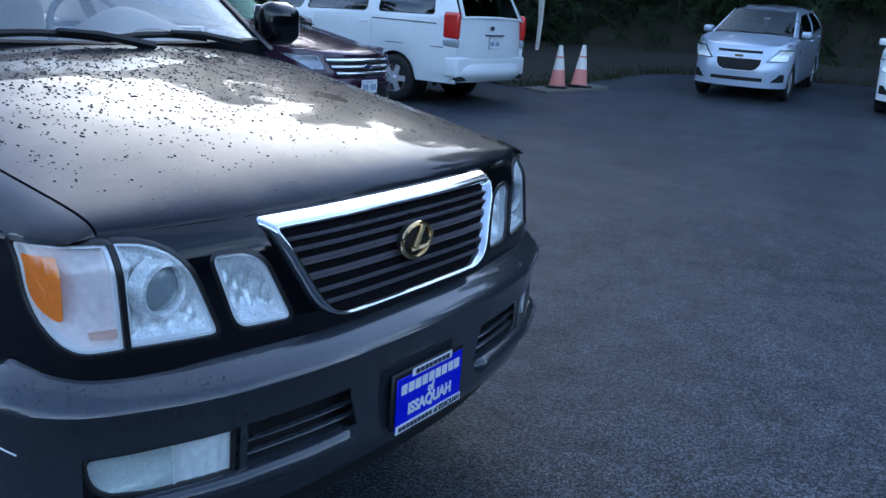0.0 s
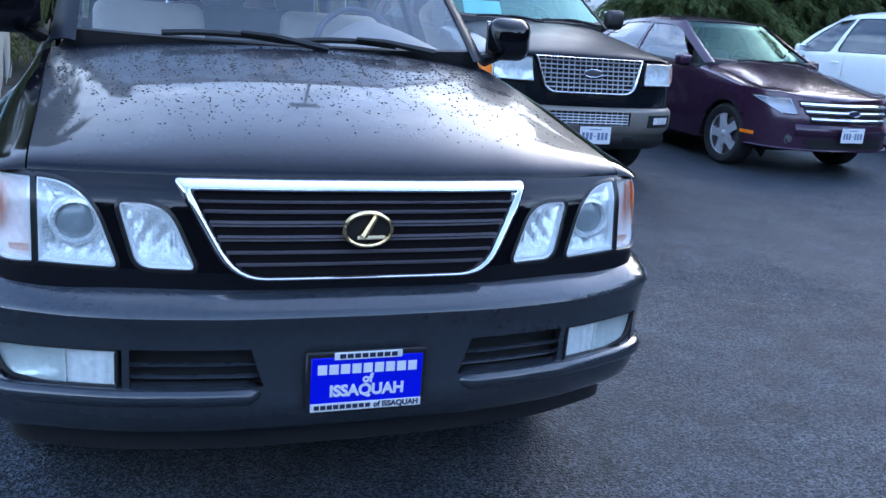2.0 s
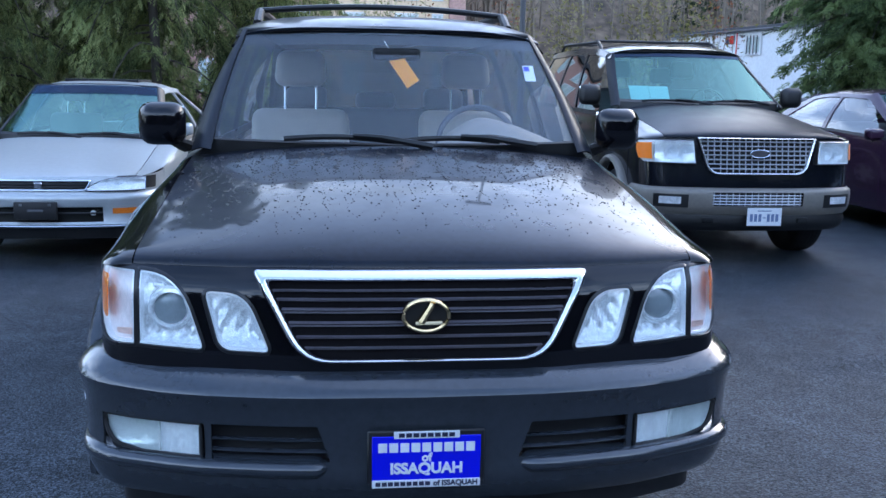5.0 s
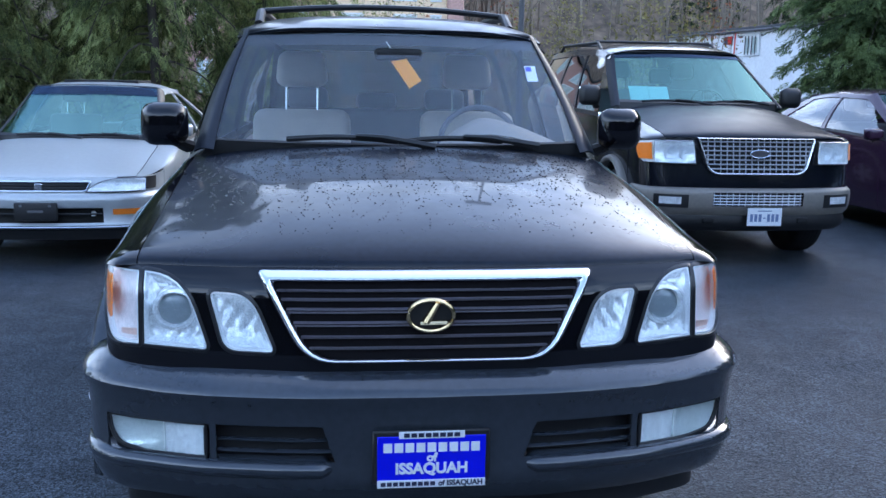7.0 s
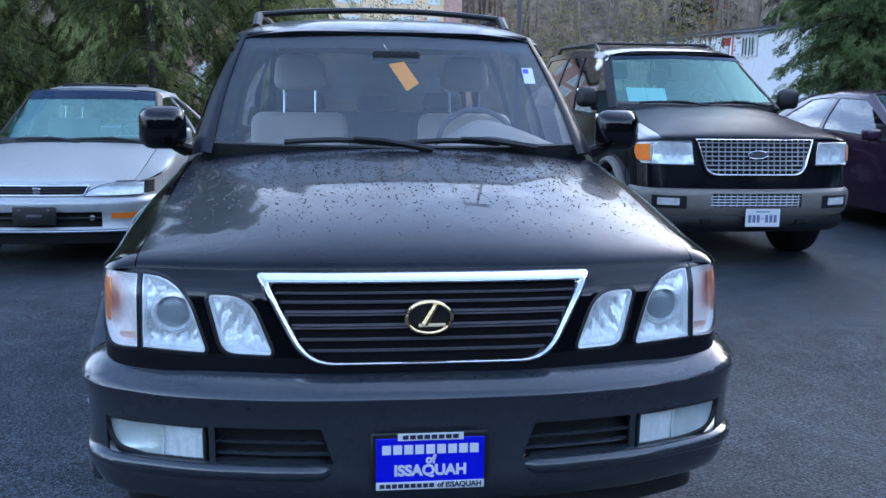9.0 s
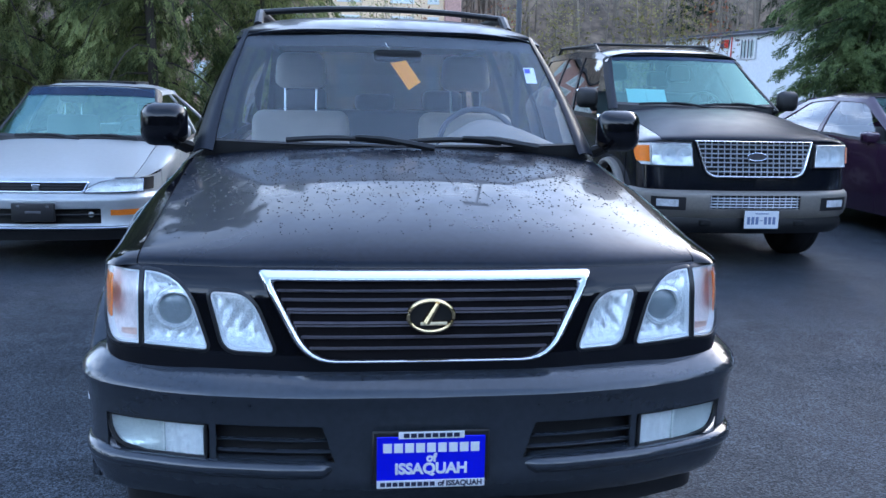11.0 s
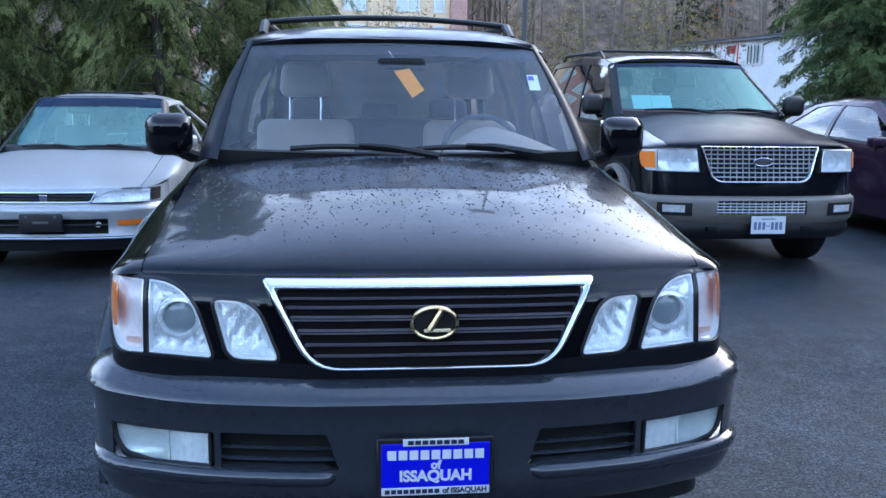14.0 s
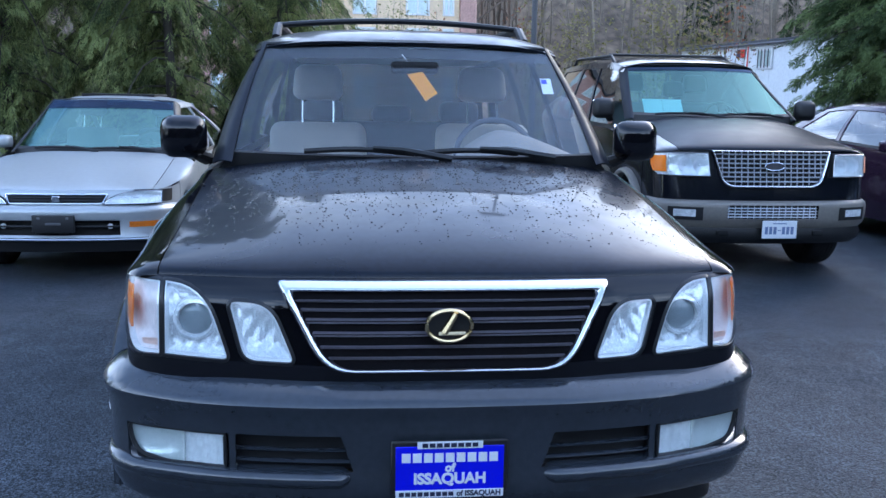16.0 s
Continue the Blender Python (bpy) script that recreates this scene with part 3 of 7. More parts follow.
def vehicle(S, m):
    """A car from its table of forms, front at y = 0 looking towards -y. Returns the thing and its surfaces."""
    car = thing(S["name"], m, S["label"], S["category"], S.get("group", ""))
    paint = M[S["paint"]]
    X, Y = path2(S["plan"])
    lean = curve(S["lean"])
    zref = S["zref"]
    W = curve(S["width"])
    sh = curve(S["shoulder"])
    L = S["length"]
    (hwb, ywb, zwb), (hwt, ywt, zwt) = S["screen"]
    bow = S.get("bow", 0.09)
    yf, yr, R, xw, tw, rr, spokes = S["wheels"]
    sill = S["sill"]
    arch_r = R + S.get("arch", 0.065)

    def bottom(y):
        b = sill
        for c in (yf, yr):
            q = arch_r ** 2 - (y - c) ** 2
            if q > 0:
                b = max(b, R + math.sqrt(q))
        return b

    ztop = curve(S["front_top"])          # by s along the plan

    nose = S.get("nose")

    def fs(s, z, out=0.0):
        sg = -1 if s < 0 else 1
        a = abs(s)
        y = Y(a) + lean(a) * (z - zref if z > zref else 0.15 * (z - zref))
        if nose and z > nose[0]:
            y += nose[1] * ((z - nose[0]) / (1.02 - nose[0])) ** 2
        nx, ny = 0.0, -1.0
        if out:
            e = 0.01
            tx, ty = X(min(1, a + e)) - X(max(0, a - e)), Y(min(1, a + e)) - Y(max(0, a - e))
            k = math.hypot(tx, ty)
            nx, ny = ty / k, -tx / k
        return (sg * (X(a) + nx * out), y + ny * out, z)

    def fx(out=0.0):
        """The front surface by x and z."""
        def f(x, z):
            s = solve(X, abs(x))
            return fs(math.copysign(s, x) if x else 0.0, z, out)
        return f

    # front panel
    ss = [i / 36 for i in range(-36, 37)]

    def fa(s, v):
        a = abs(s)
        lo = max(S["front_low"], bottom(Y(a)) if a > 0.75 else 0)
        return fs(s, lerp(lo, ztop(a), v))
    cut = S.get("openings")
    if cut:
        ss = [i / 150 for i in range(-150, 151)]

        def gone(s, v):
            a = abs(s)
            return cut(X(a), a, lerp(max(S["front_low"], bottom(Y(a)) if a > 0.75 else 0), ztop(a), v))
        part("front_panel", surf(fa, ss, steps(0, 1, 44), gone), paint, car, thick=0.004)
    else:
        part("front_panel", surf(fa, ss, steps(0, 1, 8)), paint, car, thick=0.004)

    # bonnet
    hs = S["seam"]
    bz0, bz1, bpw = S["bonnet"]
    bdrop = S["bonnet_drop"]
    rear_c, rear_s = S["bonnet_rear"]

    def hood(u, t):
        x = hs * u
        s = solve(X, abs(x))
        y0 = fs(s, ztop(s))[1]
        y1 = lerp(rear_c, rear_s, u * u)
        z0 = bz0 + (bz1 - bz0) * t ** bpw
        dz = (ztop(s) - ztop(0)) * (1 - t) ** 6
        return (x, lerp(y0, y1, t), z0 + dz - bdrop * abs(u) ** S.get("drop_pow", 3.2) * (1 - (1 - t) ** 6))
    tt = [0, 0.002, 0.005, 0.01, 0.02, 0.035, 0.055, 0.08, 0.12, 0.17, 0.24, 0.32, 0.42, 0.52, 0.62, 0.72, 0.82, 0.91, 1.0]
    part("bonnet", surf(hood, steps(-1, 1, 40), tt), M[S.get("bonnet_paint", S["paint"])], car, S.get("bonnet_label", ""), thick=0.006)

    yplan = Y(1.0)

    def outer(y):
        if y < yplan:
            return X(solve(Y, max(y, 0.0)))
        return W(y)

    for g in (-1, 1):
        def crown(v, t):
            hx, hy, hz = hood(1, t)
            xo = max(outer(hy - 0.03), hx + 0.006)
            w0, w1 = radians(S.get("roll_from", 24)), radians(76)
            w = lerp(w0, w1, v)
            kx, kz = (math.sin(w) - math.sin(w0)) / (math.sin(w1) - math.sin(w0)), (math.cos(w0) - math.cos(w)) / (math.cos(w0) - math.cos(w1))
            return (g * lerp(hx + 0.005, xo, kx), hy, lerp(hz - 0.002, min(hz - 0.004, sh(hy)), kz))
        part("wing_top", surf(crown, steps(0, 1, 8), tt), paint, car, thick=0.004)

        bulge = curve(S.get("bulge", [(0, 0), (0.12, 0.014), (0.45, 0.02), (0.8, 0.006), (1, -0.02)]))

        def side(y, v):
            return (g * (W(y) + bulge(v) * min(1, (y - S["cuts"][0] + 0.06) / 0.4)), y, lerp(sh(y), bottom(y), v))
        cuts = S["cuts"]
        for (a, b), nm in zip(zip(cuts, cuts[1:]), S["cut_names"]):
            ys = steps(a + 0.003, b - 0.003, max(4, int((b - a) / 0.05)))
            panel = part(nm, surf(side, ys, steps(0, 1, 10)), paint, car, thick=0.005)
            if "door" in nm:
                z = sh(b) - 0.11
                x = W(b) + 0.02
                part("door_handle", tube([(g * x, b - 0.22, z), (g * (x + 0.03), b - 0.2, z), (g * (x + 0.03), b - 0.09, z), (g * x, b - 0.07, z)], 0.012, 8), M[S.get("handle", S["paint"])], panel)
        if S.get("cladding"):
            for c in (yf, yr):
                pts = []
                for k in range(25):
                    w = radians(lerp(-8, 188, k / 24))
                    pts.append((g * (W(c) + 0.018 + S.get("arch_out", 0.0)), c + math.cos(w) * (arch_r + 0.03), R + math.sin(w) * (arch_r + 0.03)))
                part("arch_trim", tube(pts, 0.05, 8, 0.62), M[S["cladding"]], car)
            part("side_step", rbox(min(g * 0.7, g * (W(2) + 0.03)), max(g * 0.7, g * (W(2) + 0.03)), yf + 0.5, yr - 0.5, sill - 0.06, sill, 0.015), M["plastic"], car)

    # glass house
    roofz = curve(S["roof"])
    rhw = S["roof_hw"]
    yrt, yrb, zrb, hwrb = S["rear"]      # top and base of the rear screen

    def ws(u, t):
        k = 1 - u * u
        return ((lerp(hwb, hwt, t) + S.get("screen_belly", 0.0) * math.sin(math.pi * t)) * u, lerp(ywb, ywt, t) - bow * k * (1 - 0.4 * t) + 0.02 * math.sin(math.pi * t), lerp(zwb, zwt, t) + 0.018 * k * t - 0.012 * k * (1 - t))
    part("windscreen", surf(ws, steps(-1, 1, 20), steps(0, 1, 10)), M[S.get("screen_glass", "glass")], car)
    b0, b_out = S.get("sun_band", (0.86, -0.006))
    band = surf(lambda u, t: tuple(Vector(ws(u, t)) + Vector((0, -b_out, b_out))), steps(-1, 1, 20), steps(b0, 0.99, 3))
    part("sun_band", band, M["tintband" if b_out < 0 else "duskband"], car)
    part("screen_header", tube([tuple(Vector(ws(u, 1.0)) + Vector((0, 0.006, 0.002))) for u in steps(-1, 1, 16)], 0.011, 8), M["plastic"], car)
    low = surf(lambda u, t: tuple(Vector(ws(u, t)) + Vector((0, -0.002, 0.002))), steps(-1, 1, 20), steps(0, S.get("seal", 0.05), 2))
    part("screen_seal", low, M["plastic"], car)
    # cowl between bonnet and screen
    def cowl(u, v):
        a, b = hood(u, 1.0), ws(u, 0.0)
        b = (b[0] * (hwb + 0.02) / hwb, b[1] + 0.006, b[2] + 0.004)
        return (lerp(a[0], b[0], v), lerp(a[1] + 0.003, b[1], v), lerp(a[2] - 0.01, b[2], v) - 0.01 * math.sin(math.pi * v))
    part("cowl", surf(cowl, steps(-1, 1, 16), steps(0, 1, 3)), M["plastic"], car, thick=0.004)

    def roof(u, v):
        y0 = ywt - bow * 0.6 * (1 - u * u) * 1.0 - 0.016
        y = lerp(y0, yrt, v)
        return (rhw * u, y, roofz(y) - 0.05 * abs(u) ** 5 - 0.02 * u * u)
    part("roof", surf(roof, steps(-1, 1, 24), steps(0, 1, 24)), M[S.get("roof_paint", S["paint"])], car, thick=0.01)

    def gs(u, t, g, out=0.0):
        ya, yb2 = lerp(ywb, ywt, t), lerp(yrb, yrt, t)
        y = lerp(ya, yb2, u)
        if "window_cells" in S:      # upright posts between the raked ends
            y = lerp(ywb, yrb, u) + t * ((ywt - ywb) * max(0, 1 - u / 0.34) + (yrt - yrb) * max(0, 1 - (1 - u) / 0.2))
        zb = sh(y) if y > ywb else lerp(zwb - 0.03, sh(ywb + 0.1), min(1, (y - ywb + 0.3) / 0.4))
        zt = roofz(max(y, ywt)) - 0.065
        x = lerp(min(W(y) - 0.012, hwrb + 0.04 if y > yrb - 0.2 else 9), rhw + 0.004, t) + 0.025 * math.sin(math.pi * t) + out - 0.032 * t ** 6 * max(0, 1 - u / 0.2)
        return (g * x, y, lerp(zb, zt, t))
    for g in (-1, 1):
        def post(v, t):
            p = ws(1.0, t)
            return (g * (p[0] + 0.002 + (S.get("pillar_width", 0.064) - S.get("pillar_taper", 0.0) * t) * v), p[1] - 0.006 + 0.012 * v + 0.085 * v * v, p[2] + 0.012 * math.sin(math.pi * v) - 0.012 * v - 0.03 * v * t * t)
        part("pillar", surf(post, steps(0, 1, 6), steps(-0.08, 1.02, 12)), M[S["post_paint"]] if "post_paint" in S else paint, car, thick=0.007)
        pil = [(rhw - 0.03, y, roofz(y) - 0.075) for y in steps(ywt + 0.2, yrt, 8)]
        part("drip_rail", tube([(g * q, w, c) for q, w, c in pil], 0.022, 8, 0.9), paint, car)
        for a, b, c, d in S.get("window_cells", ()):
            # a panel from a to d round a window with rounded corners from b to c
            e, r = yrb - ywb, 0.075
            inner = [(q / e, w / 0.62) for q, w in loop([(b * e, 0.565, r), (c * e, 0.565, r), (c * e, 0.04, r), (b * e, 0.04, r)])[:-1]]
            outer = [(q / e, w / 0.62) for q, w in loop([(a * e, 0.57, 0.001), (d * e, 0.57, 0.001), (d * e, 0.022, 0.001), (a * e, 0.022, 0.001)])[:-1]]
            part("window_panel", bands(lambda u, t, o: gs(u, t, g, o), [(outer, 0.0), (inner, 0.0), (inner, -0.022)]), paint, car, smooth=30)
            part("window_seal", bands(lambda u, t, o: gs(u, t, g, o), [(inner, 0.003), ([(lerp(u, (b + c) / 2, 0.03), lerp(t, 0.49, 0.05)) for u, t in inner], 0.0)]), M["plastic"], car)
            part("side_window", disc(lambda u, t, o: gs(u, t, g, o), inner, lambda q, x, z: -0.008, 8), M[S["side_glass"]], car)
        us = S.get("panes", ())
        part("header", surf(lambda u, t: gs(u, t, g), steps(0, 1, 24), steps(0.9, 1.0, 2)), paint, car, thick=0.012)
        part("waist_rail", surf(lambda u, t: gs(u, t, g), steps(0, 1, 24), steps(-0.02, 0.06, 2)), M[S.get("waist", "plastic")], car, thick=0.012)
        for k, (a, b) in enumerate(us):
            part("side_window", surf(lambda u, t: gs(u, t, g, -0.004), steps(a, b, 8), steps(0.05, 0.91, 6)), M[S.get("side_glass", "sideglass")], car)
            nxt = us[k + 1][0] if k + 1 < len(us) else 1.0
            part("pillar", surf(lambda u, t: gs(u, t, g), steps(b, nxt, 3), steps(0.04, 0.92, 6)), M[S.get("pillar", S["paint"])], car, thick=0.014)

    def rg(u, t):
        k = 1 - u * u
        return (lerp(hwrb, rhw, t) * u, lerp(yrb, yrt, t) + 0.05 * k, lerp(zrb, roofz(yrt) - 0.02, t) - 0.02 * u * u)
    part("rear_screen", surf(rg, steps(-1, 1, 14), steps(0.04, 0.94, 6)), M[S.get("rear_glass", "sideglass")], car)
    part("rear_surround", join(surf(rg, steps(-1, 1, 14), steps(0.93, 1.01, 2)), surf(rg, steps(-1, -0.92, 2), steps(0, 1, 6)), surf(rg, steps(0.92, 1, 2), steps(0, 1, 6)), surf(rg, steps(-1, 1, 14), steps(0, 0.05, 2))), paint, car, thick=0.014)
    if yrb < L - 0.2:
        def deck(u, v):
            y = lerp(yrb, L - 0.02 - 0.06 * u ** 4, v)
            return ((W(y) - 0.005) * u, y, lerp(zrb, S["deck"], v ** 1.5) - 0.05 * abs(u) ** 4)
        part("boot_lid", surf(deck, steps(-1, 1, 16), steps(0, 1, 8)), paint, car, thick=0.006)
    zd = S.get("deck", zrb)

    def tail(u, v):
        z = lerp(zd - 0.05 * abs(u) ** 4 * (yrb < L - 0.2), sill + 0.05, v)
        return ((W(L) + 0.012 * math.sin(math.pi * v)) * u, L - 0.1 * abs(u) ** 5 + 0.03 * math.sin(math.pi * v), z)
    part("tailgate", surf(tail, steps(-1, 1, 20), steps(0, 1, 8)), paint, car, thick=0.006)
    def rbump(u, v):
        a = radians(lerp(80, -90, v))
        return ((W(L) + 0.02 + 0.01 * math.cos(a)) * u, L - 0.16 * abs(u) ** 5 + 0.03 + 0.09 * math.cos(a), lerp(sill + 0.28, sill + 0.02, v))
    part("rear_bumper", surf(rbump, steps(-1, 1, 20), steps(0, 1, 8)), M[S.get("rear_bumper", S["paint"])], car, thick=0.006)
    # floor, bulkhead and wheel housings
    wi = W(2.0) - 0.1
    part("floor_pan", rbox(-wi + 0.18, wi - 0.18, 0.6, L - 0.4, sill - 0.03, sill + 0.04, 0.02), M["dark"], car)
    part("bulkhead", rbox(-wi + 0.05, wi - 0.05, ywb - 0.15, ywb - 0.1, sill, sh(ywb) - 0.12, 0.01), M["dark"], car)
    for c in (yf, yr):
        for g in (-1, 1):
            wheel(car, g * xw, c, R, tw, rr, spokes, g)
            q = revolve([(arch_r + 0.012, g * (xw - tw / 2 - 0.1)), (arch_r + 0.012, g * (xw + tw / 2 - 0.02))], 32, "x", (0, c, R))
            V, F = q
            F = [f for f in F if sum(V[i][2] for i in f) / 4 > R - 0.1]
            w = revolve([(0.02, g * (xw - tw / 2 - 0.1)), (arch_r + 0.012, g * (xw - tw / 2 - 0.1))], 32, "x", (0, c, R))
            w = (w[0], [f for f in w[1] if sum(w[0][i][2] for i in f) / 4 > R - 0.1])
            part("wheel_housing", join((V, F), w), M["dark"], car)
    # mirrors
    mx, my, mz, mw, mh = S["mirrors"]
    for g in (-1, 1):
        hx = g * (mx - mw / 2)
        bm = rbox(hx - mw / 2, hx + mw / 2, my - 0.05, my + 0.075, mz - mh / 2, mz + mh / 2, min(mh, mw) * 0.3, 4)
        for v in bm.verts:
            if v.co.y < my:
                v.co.x = hx + (v.co.x - hx) * 0.9
                v.co.z = mz + (v.co.z - mz) * 0.9
        mi = part("mirror", bm, M[S.get("mirror_paint", S["paint"])], car, smooth=60)
        part("mirror_glass", rbox(hx - mw * 0.42, hx + mw * 0.42, my + 0.074, my + 0.079, mz - mh * 0.4, mz + mh * 0.4, 0.002), M["mirror"], mi)
        part("mirror_arm", tube([(g * (mx - mw * 0.75), my + 0.02, mz - mh * 0.42), (g * (W(my + 0.1) - 0.02), my + 0.08, mz - mh * 0.55)], [0.03, 0.04], 8, 0.7), M["plastic"], mi)
    # wipers
    for a, b in S.get("wipers", [(-0.62, -0.02), (-0.02, 0.56)]):
        p = [Vector(ws(lerp(a, b, k / 8), 0.012 + 0.028 * math.sin(math.pi * k / 8))) + Vector((0, -0.02, 0.012)) for k in range(9)]
        wp = part("wiper", tube(p, 0.009, 6, 1.4), M["plastic"], car)
        arm = [p[5] + Vector((0, -0.012, 0.01)), p[7] + Vector((0, -0.03, 0.012)), Vector(ws(min(0.98, b + 0.2), 0.0)) + Vector((0, -0.05, 0.0))]
        part("wiper_arm", tube(arm, [0.009, 0.012, 0.017], 6), M["plastic"], wp)
    return car, fs, fx, hood, ws, sh, W


def seat(parent, x, y, z, material, posts=True, rest=True):
    s = new("seat")
    s.parent = parent
    s.location = (x, y, z)
    part("cushion", rbox(-0.26, 0.26, -0.25, 0.28, -0.02, 0.14, 0.06, 3), material, s)
    bm = rbox(-0.275, 0.275, -0.06, 0.08, 0.0, 0.65, 0.06, 3)
    for v in bm.verts:
        v.co.y += 0.22 + v.co.z * 0.2
        v.co.x *= 1 - 0.12 * max(0, v.co.z - 0.3)
    part("backrest", bm, material, s, smooth=60)
    if rest:
        bm = rbox(-0.14, 0.14, -0.05, 0.06, 0.77, 0.965, 0.05, 3)
        for v in bm.verts:
            v.co.y += 0.22 + v.co.z * 0.2
            v.co.x *= 1 - 0.12 * max(0, v.co.z - 0.85) / 0.12
        part("headrest", bm, material, s, smooth=60)
    if posts:
        for g in (-0.085, 0.085):
            part("headrest_post", tube([(g, 0.22 + 0.12, 0.63), (g, 0.22 + 0.16, 0.79)], 0.0065, 8), M["chrome"], s)


def cabin(parent, xw, y, zs, zd, y_dash, material, dash, driver=0.37, wheel_on=True, rear=True, sx=0.37, sy=0.0, rests=True, rim_mat=None):
    """Seats, fascia and steering wheel; xw is the half width of the cabin."""
    bm = rbox(-xw, xw, y_dash, y_dash + 0.42, zd - 0.3, zd, 0.06, 3)
    part("dashboard", bm, dash, parent)
    part("instrument_hood", rbox(driver - 0.2, driver + 0.2, y_dash + 0.16, y_dash + 0.42, zd - 0.06, zd + 0.055, 0.045, 3), dash, parent)
    for g in (-1, 1):
        seat(parent, g * sx + sy, y, zs, material)
    if rear:
        for g in (-1, 0, 1):
            seat(parent, g * 0.46, y + 0.95, zs - 0.06, material, False, rests and g != 0)
    if wheel_on:
        V, F = [], []
        n, k = 36, 8
        for i in range(n):
            w = 2 * math.pi * i / n
            for j in range(k):
                a = 2 * math.pi * j / k
                r = 0.19 + 0.014 * math.cos(a)
                V.append((r * math.cos(w), 0.014 * math.sin(a), r * math.sin(w)))
                F.append((i * k + j, i * k + (j + 1) % k, ((i + 1) % n) * k + (j + 1) % k, ((i + 1) % n) * k + j))
        dash = rim_mat or dash
        tilt = pose(driver, y_dash + 0.53, zd + 0.005, -24, 0, 0)
        st = part("steering_wheel", ([tilt @ Vector(v) for v in V], F), dash, parent)
        part("steering_hub", ([tilt @ Vector(v) for v in revolve([(0.001, 0.03), (0.07, 0.028), (0.085, 0.0), (0.03, -0.06), (0.03, -0.2)], 20, "y")[0]], revolve([(0.001, 0.03), (0.07, 0.028), (0.085, 0.0), (0.03, -0.06), (0.03, -0.2)], 20, "y")[1]), dash, st)
        part("steering_spoke", ([tilt @ Vector(v) for v in tube([(-0.18, 0, 0), (0, 0.02, -0.01), (0.18, 0, 0)], 0.02, 8, 0.6)[0]], tube([(-0.18, 0, 0), (0, 0.02, -0.01), (0.18, 0, 0)], 0.02, 8, 0.6)[1]), dash, st)


def lens_unit(car, f, left, right, z0, z1, name, material=None, rimr=0.0035, g=1, flutes=False):
    """A lamp on a front surface f(out)(x, z): black bezel, reflector, clear lens with a rim."""
    def fl(o):
        h = f(o)
        return lambda x, z: h(g * x, z)
    lamp = new(name)
    lamp.parent = car
    part("bezel", outline_grid(fl(0.004), lambda z: left(z) - 0.012, lambda z: right(z) + 0.012, z0 - 0.012, z1 + 0.012, 10, 28), M["plastic"], lamp, thick=0.004)
    zm, xm = (z0 + z1) / 2, (left((z0 + z1) / 2) + right((z0 + z1) / 2)) / 2
    def bowl(x, z):
        r = min(1.0, math.hypot((x - xm) / (0.5 * (right(zm) - left(zm)) + 0.02), (z - zm) / (0.5 * (z1 - z0))))
        flute = 0.0022 * math.sin(x * 520) * (flutes and z < lerp(z0, z1, 0.62)) + 0.0016 * math.sin(x * 170 + 60 * z) * (z < lerp(z0, z1, 0.3))
        return fl(0.006 + 0.024 * r ** 1.6 + flute)(x, z)
    part("reflector", outline_grid(bowl, left, right, z0, z1, 44 if flutes else 26, 30), material or M["reflector"], lamp)
    part("lens", outline_grid(fl(0.036), left, right, z0, z1, 12, 28), M["lens"], lamp)
    part("rim", rim(fl(0.036), ring_of(left, right, z0, z1), rimr), M["chrome"], lamp)
    return lamp


def text_mesh(words, size, m, material, parent, name="lettering", thick=0.0012):
    """Raised lettering from the built-in font, as a mesh."""
    cu = bpy.data.curves.new(name, "FONT")
    cu.body, cu.size, cu.align_x, cu.align_y, cu.extrude = words, size, "CENTER", "CENTER", thick
    cu.offset = size * 0.042
    tmp = bpy.data.objects.new(name, cu)
    scene.collection.objects.link(tmp)
    me = bpy.data.meshes.new_from_object(tmp.evaluated_get(bpy.context.evaluated_depsgraph_get()))
    scene.collection.objects.unlink(tmp)
    bpy.data.objects.remove(tmp)
    me.transform(m)
    me.materials.append(material)
    ob = new(name, me)
    ob.parent = parent
    return ob


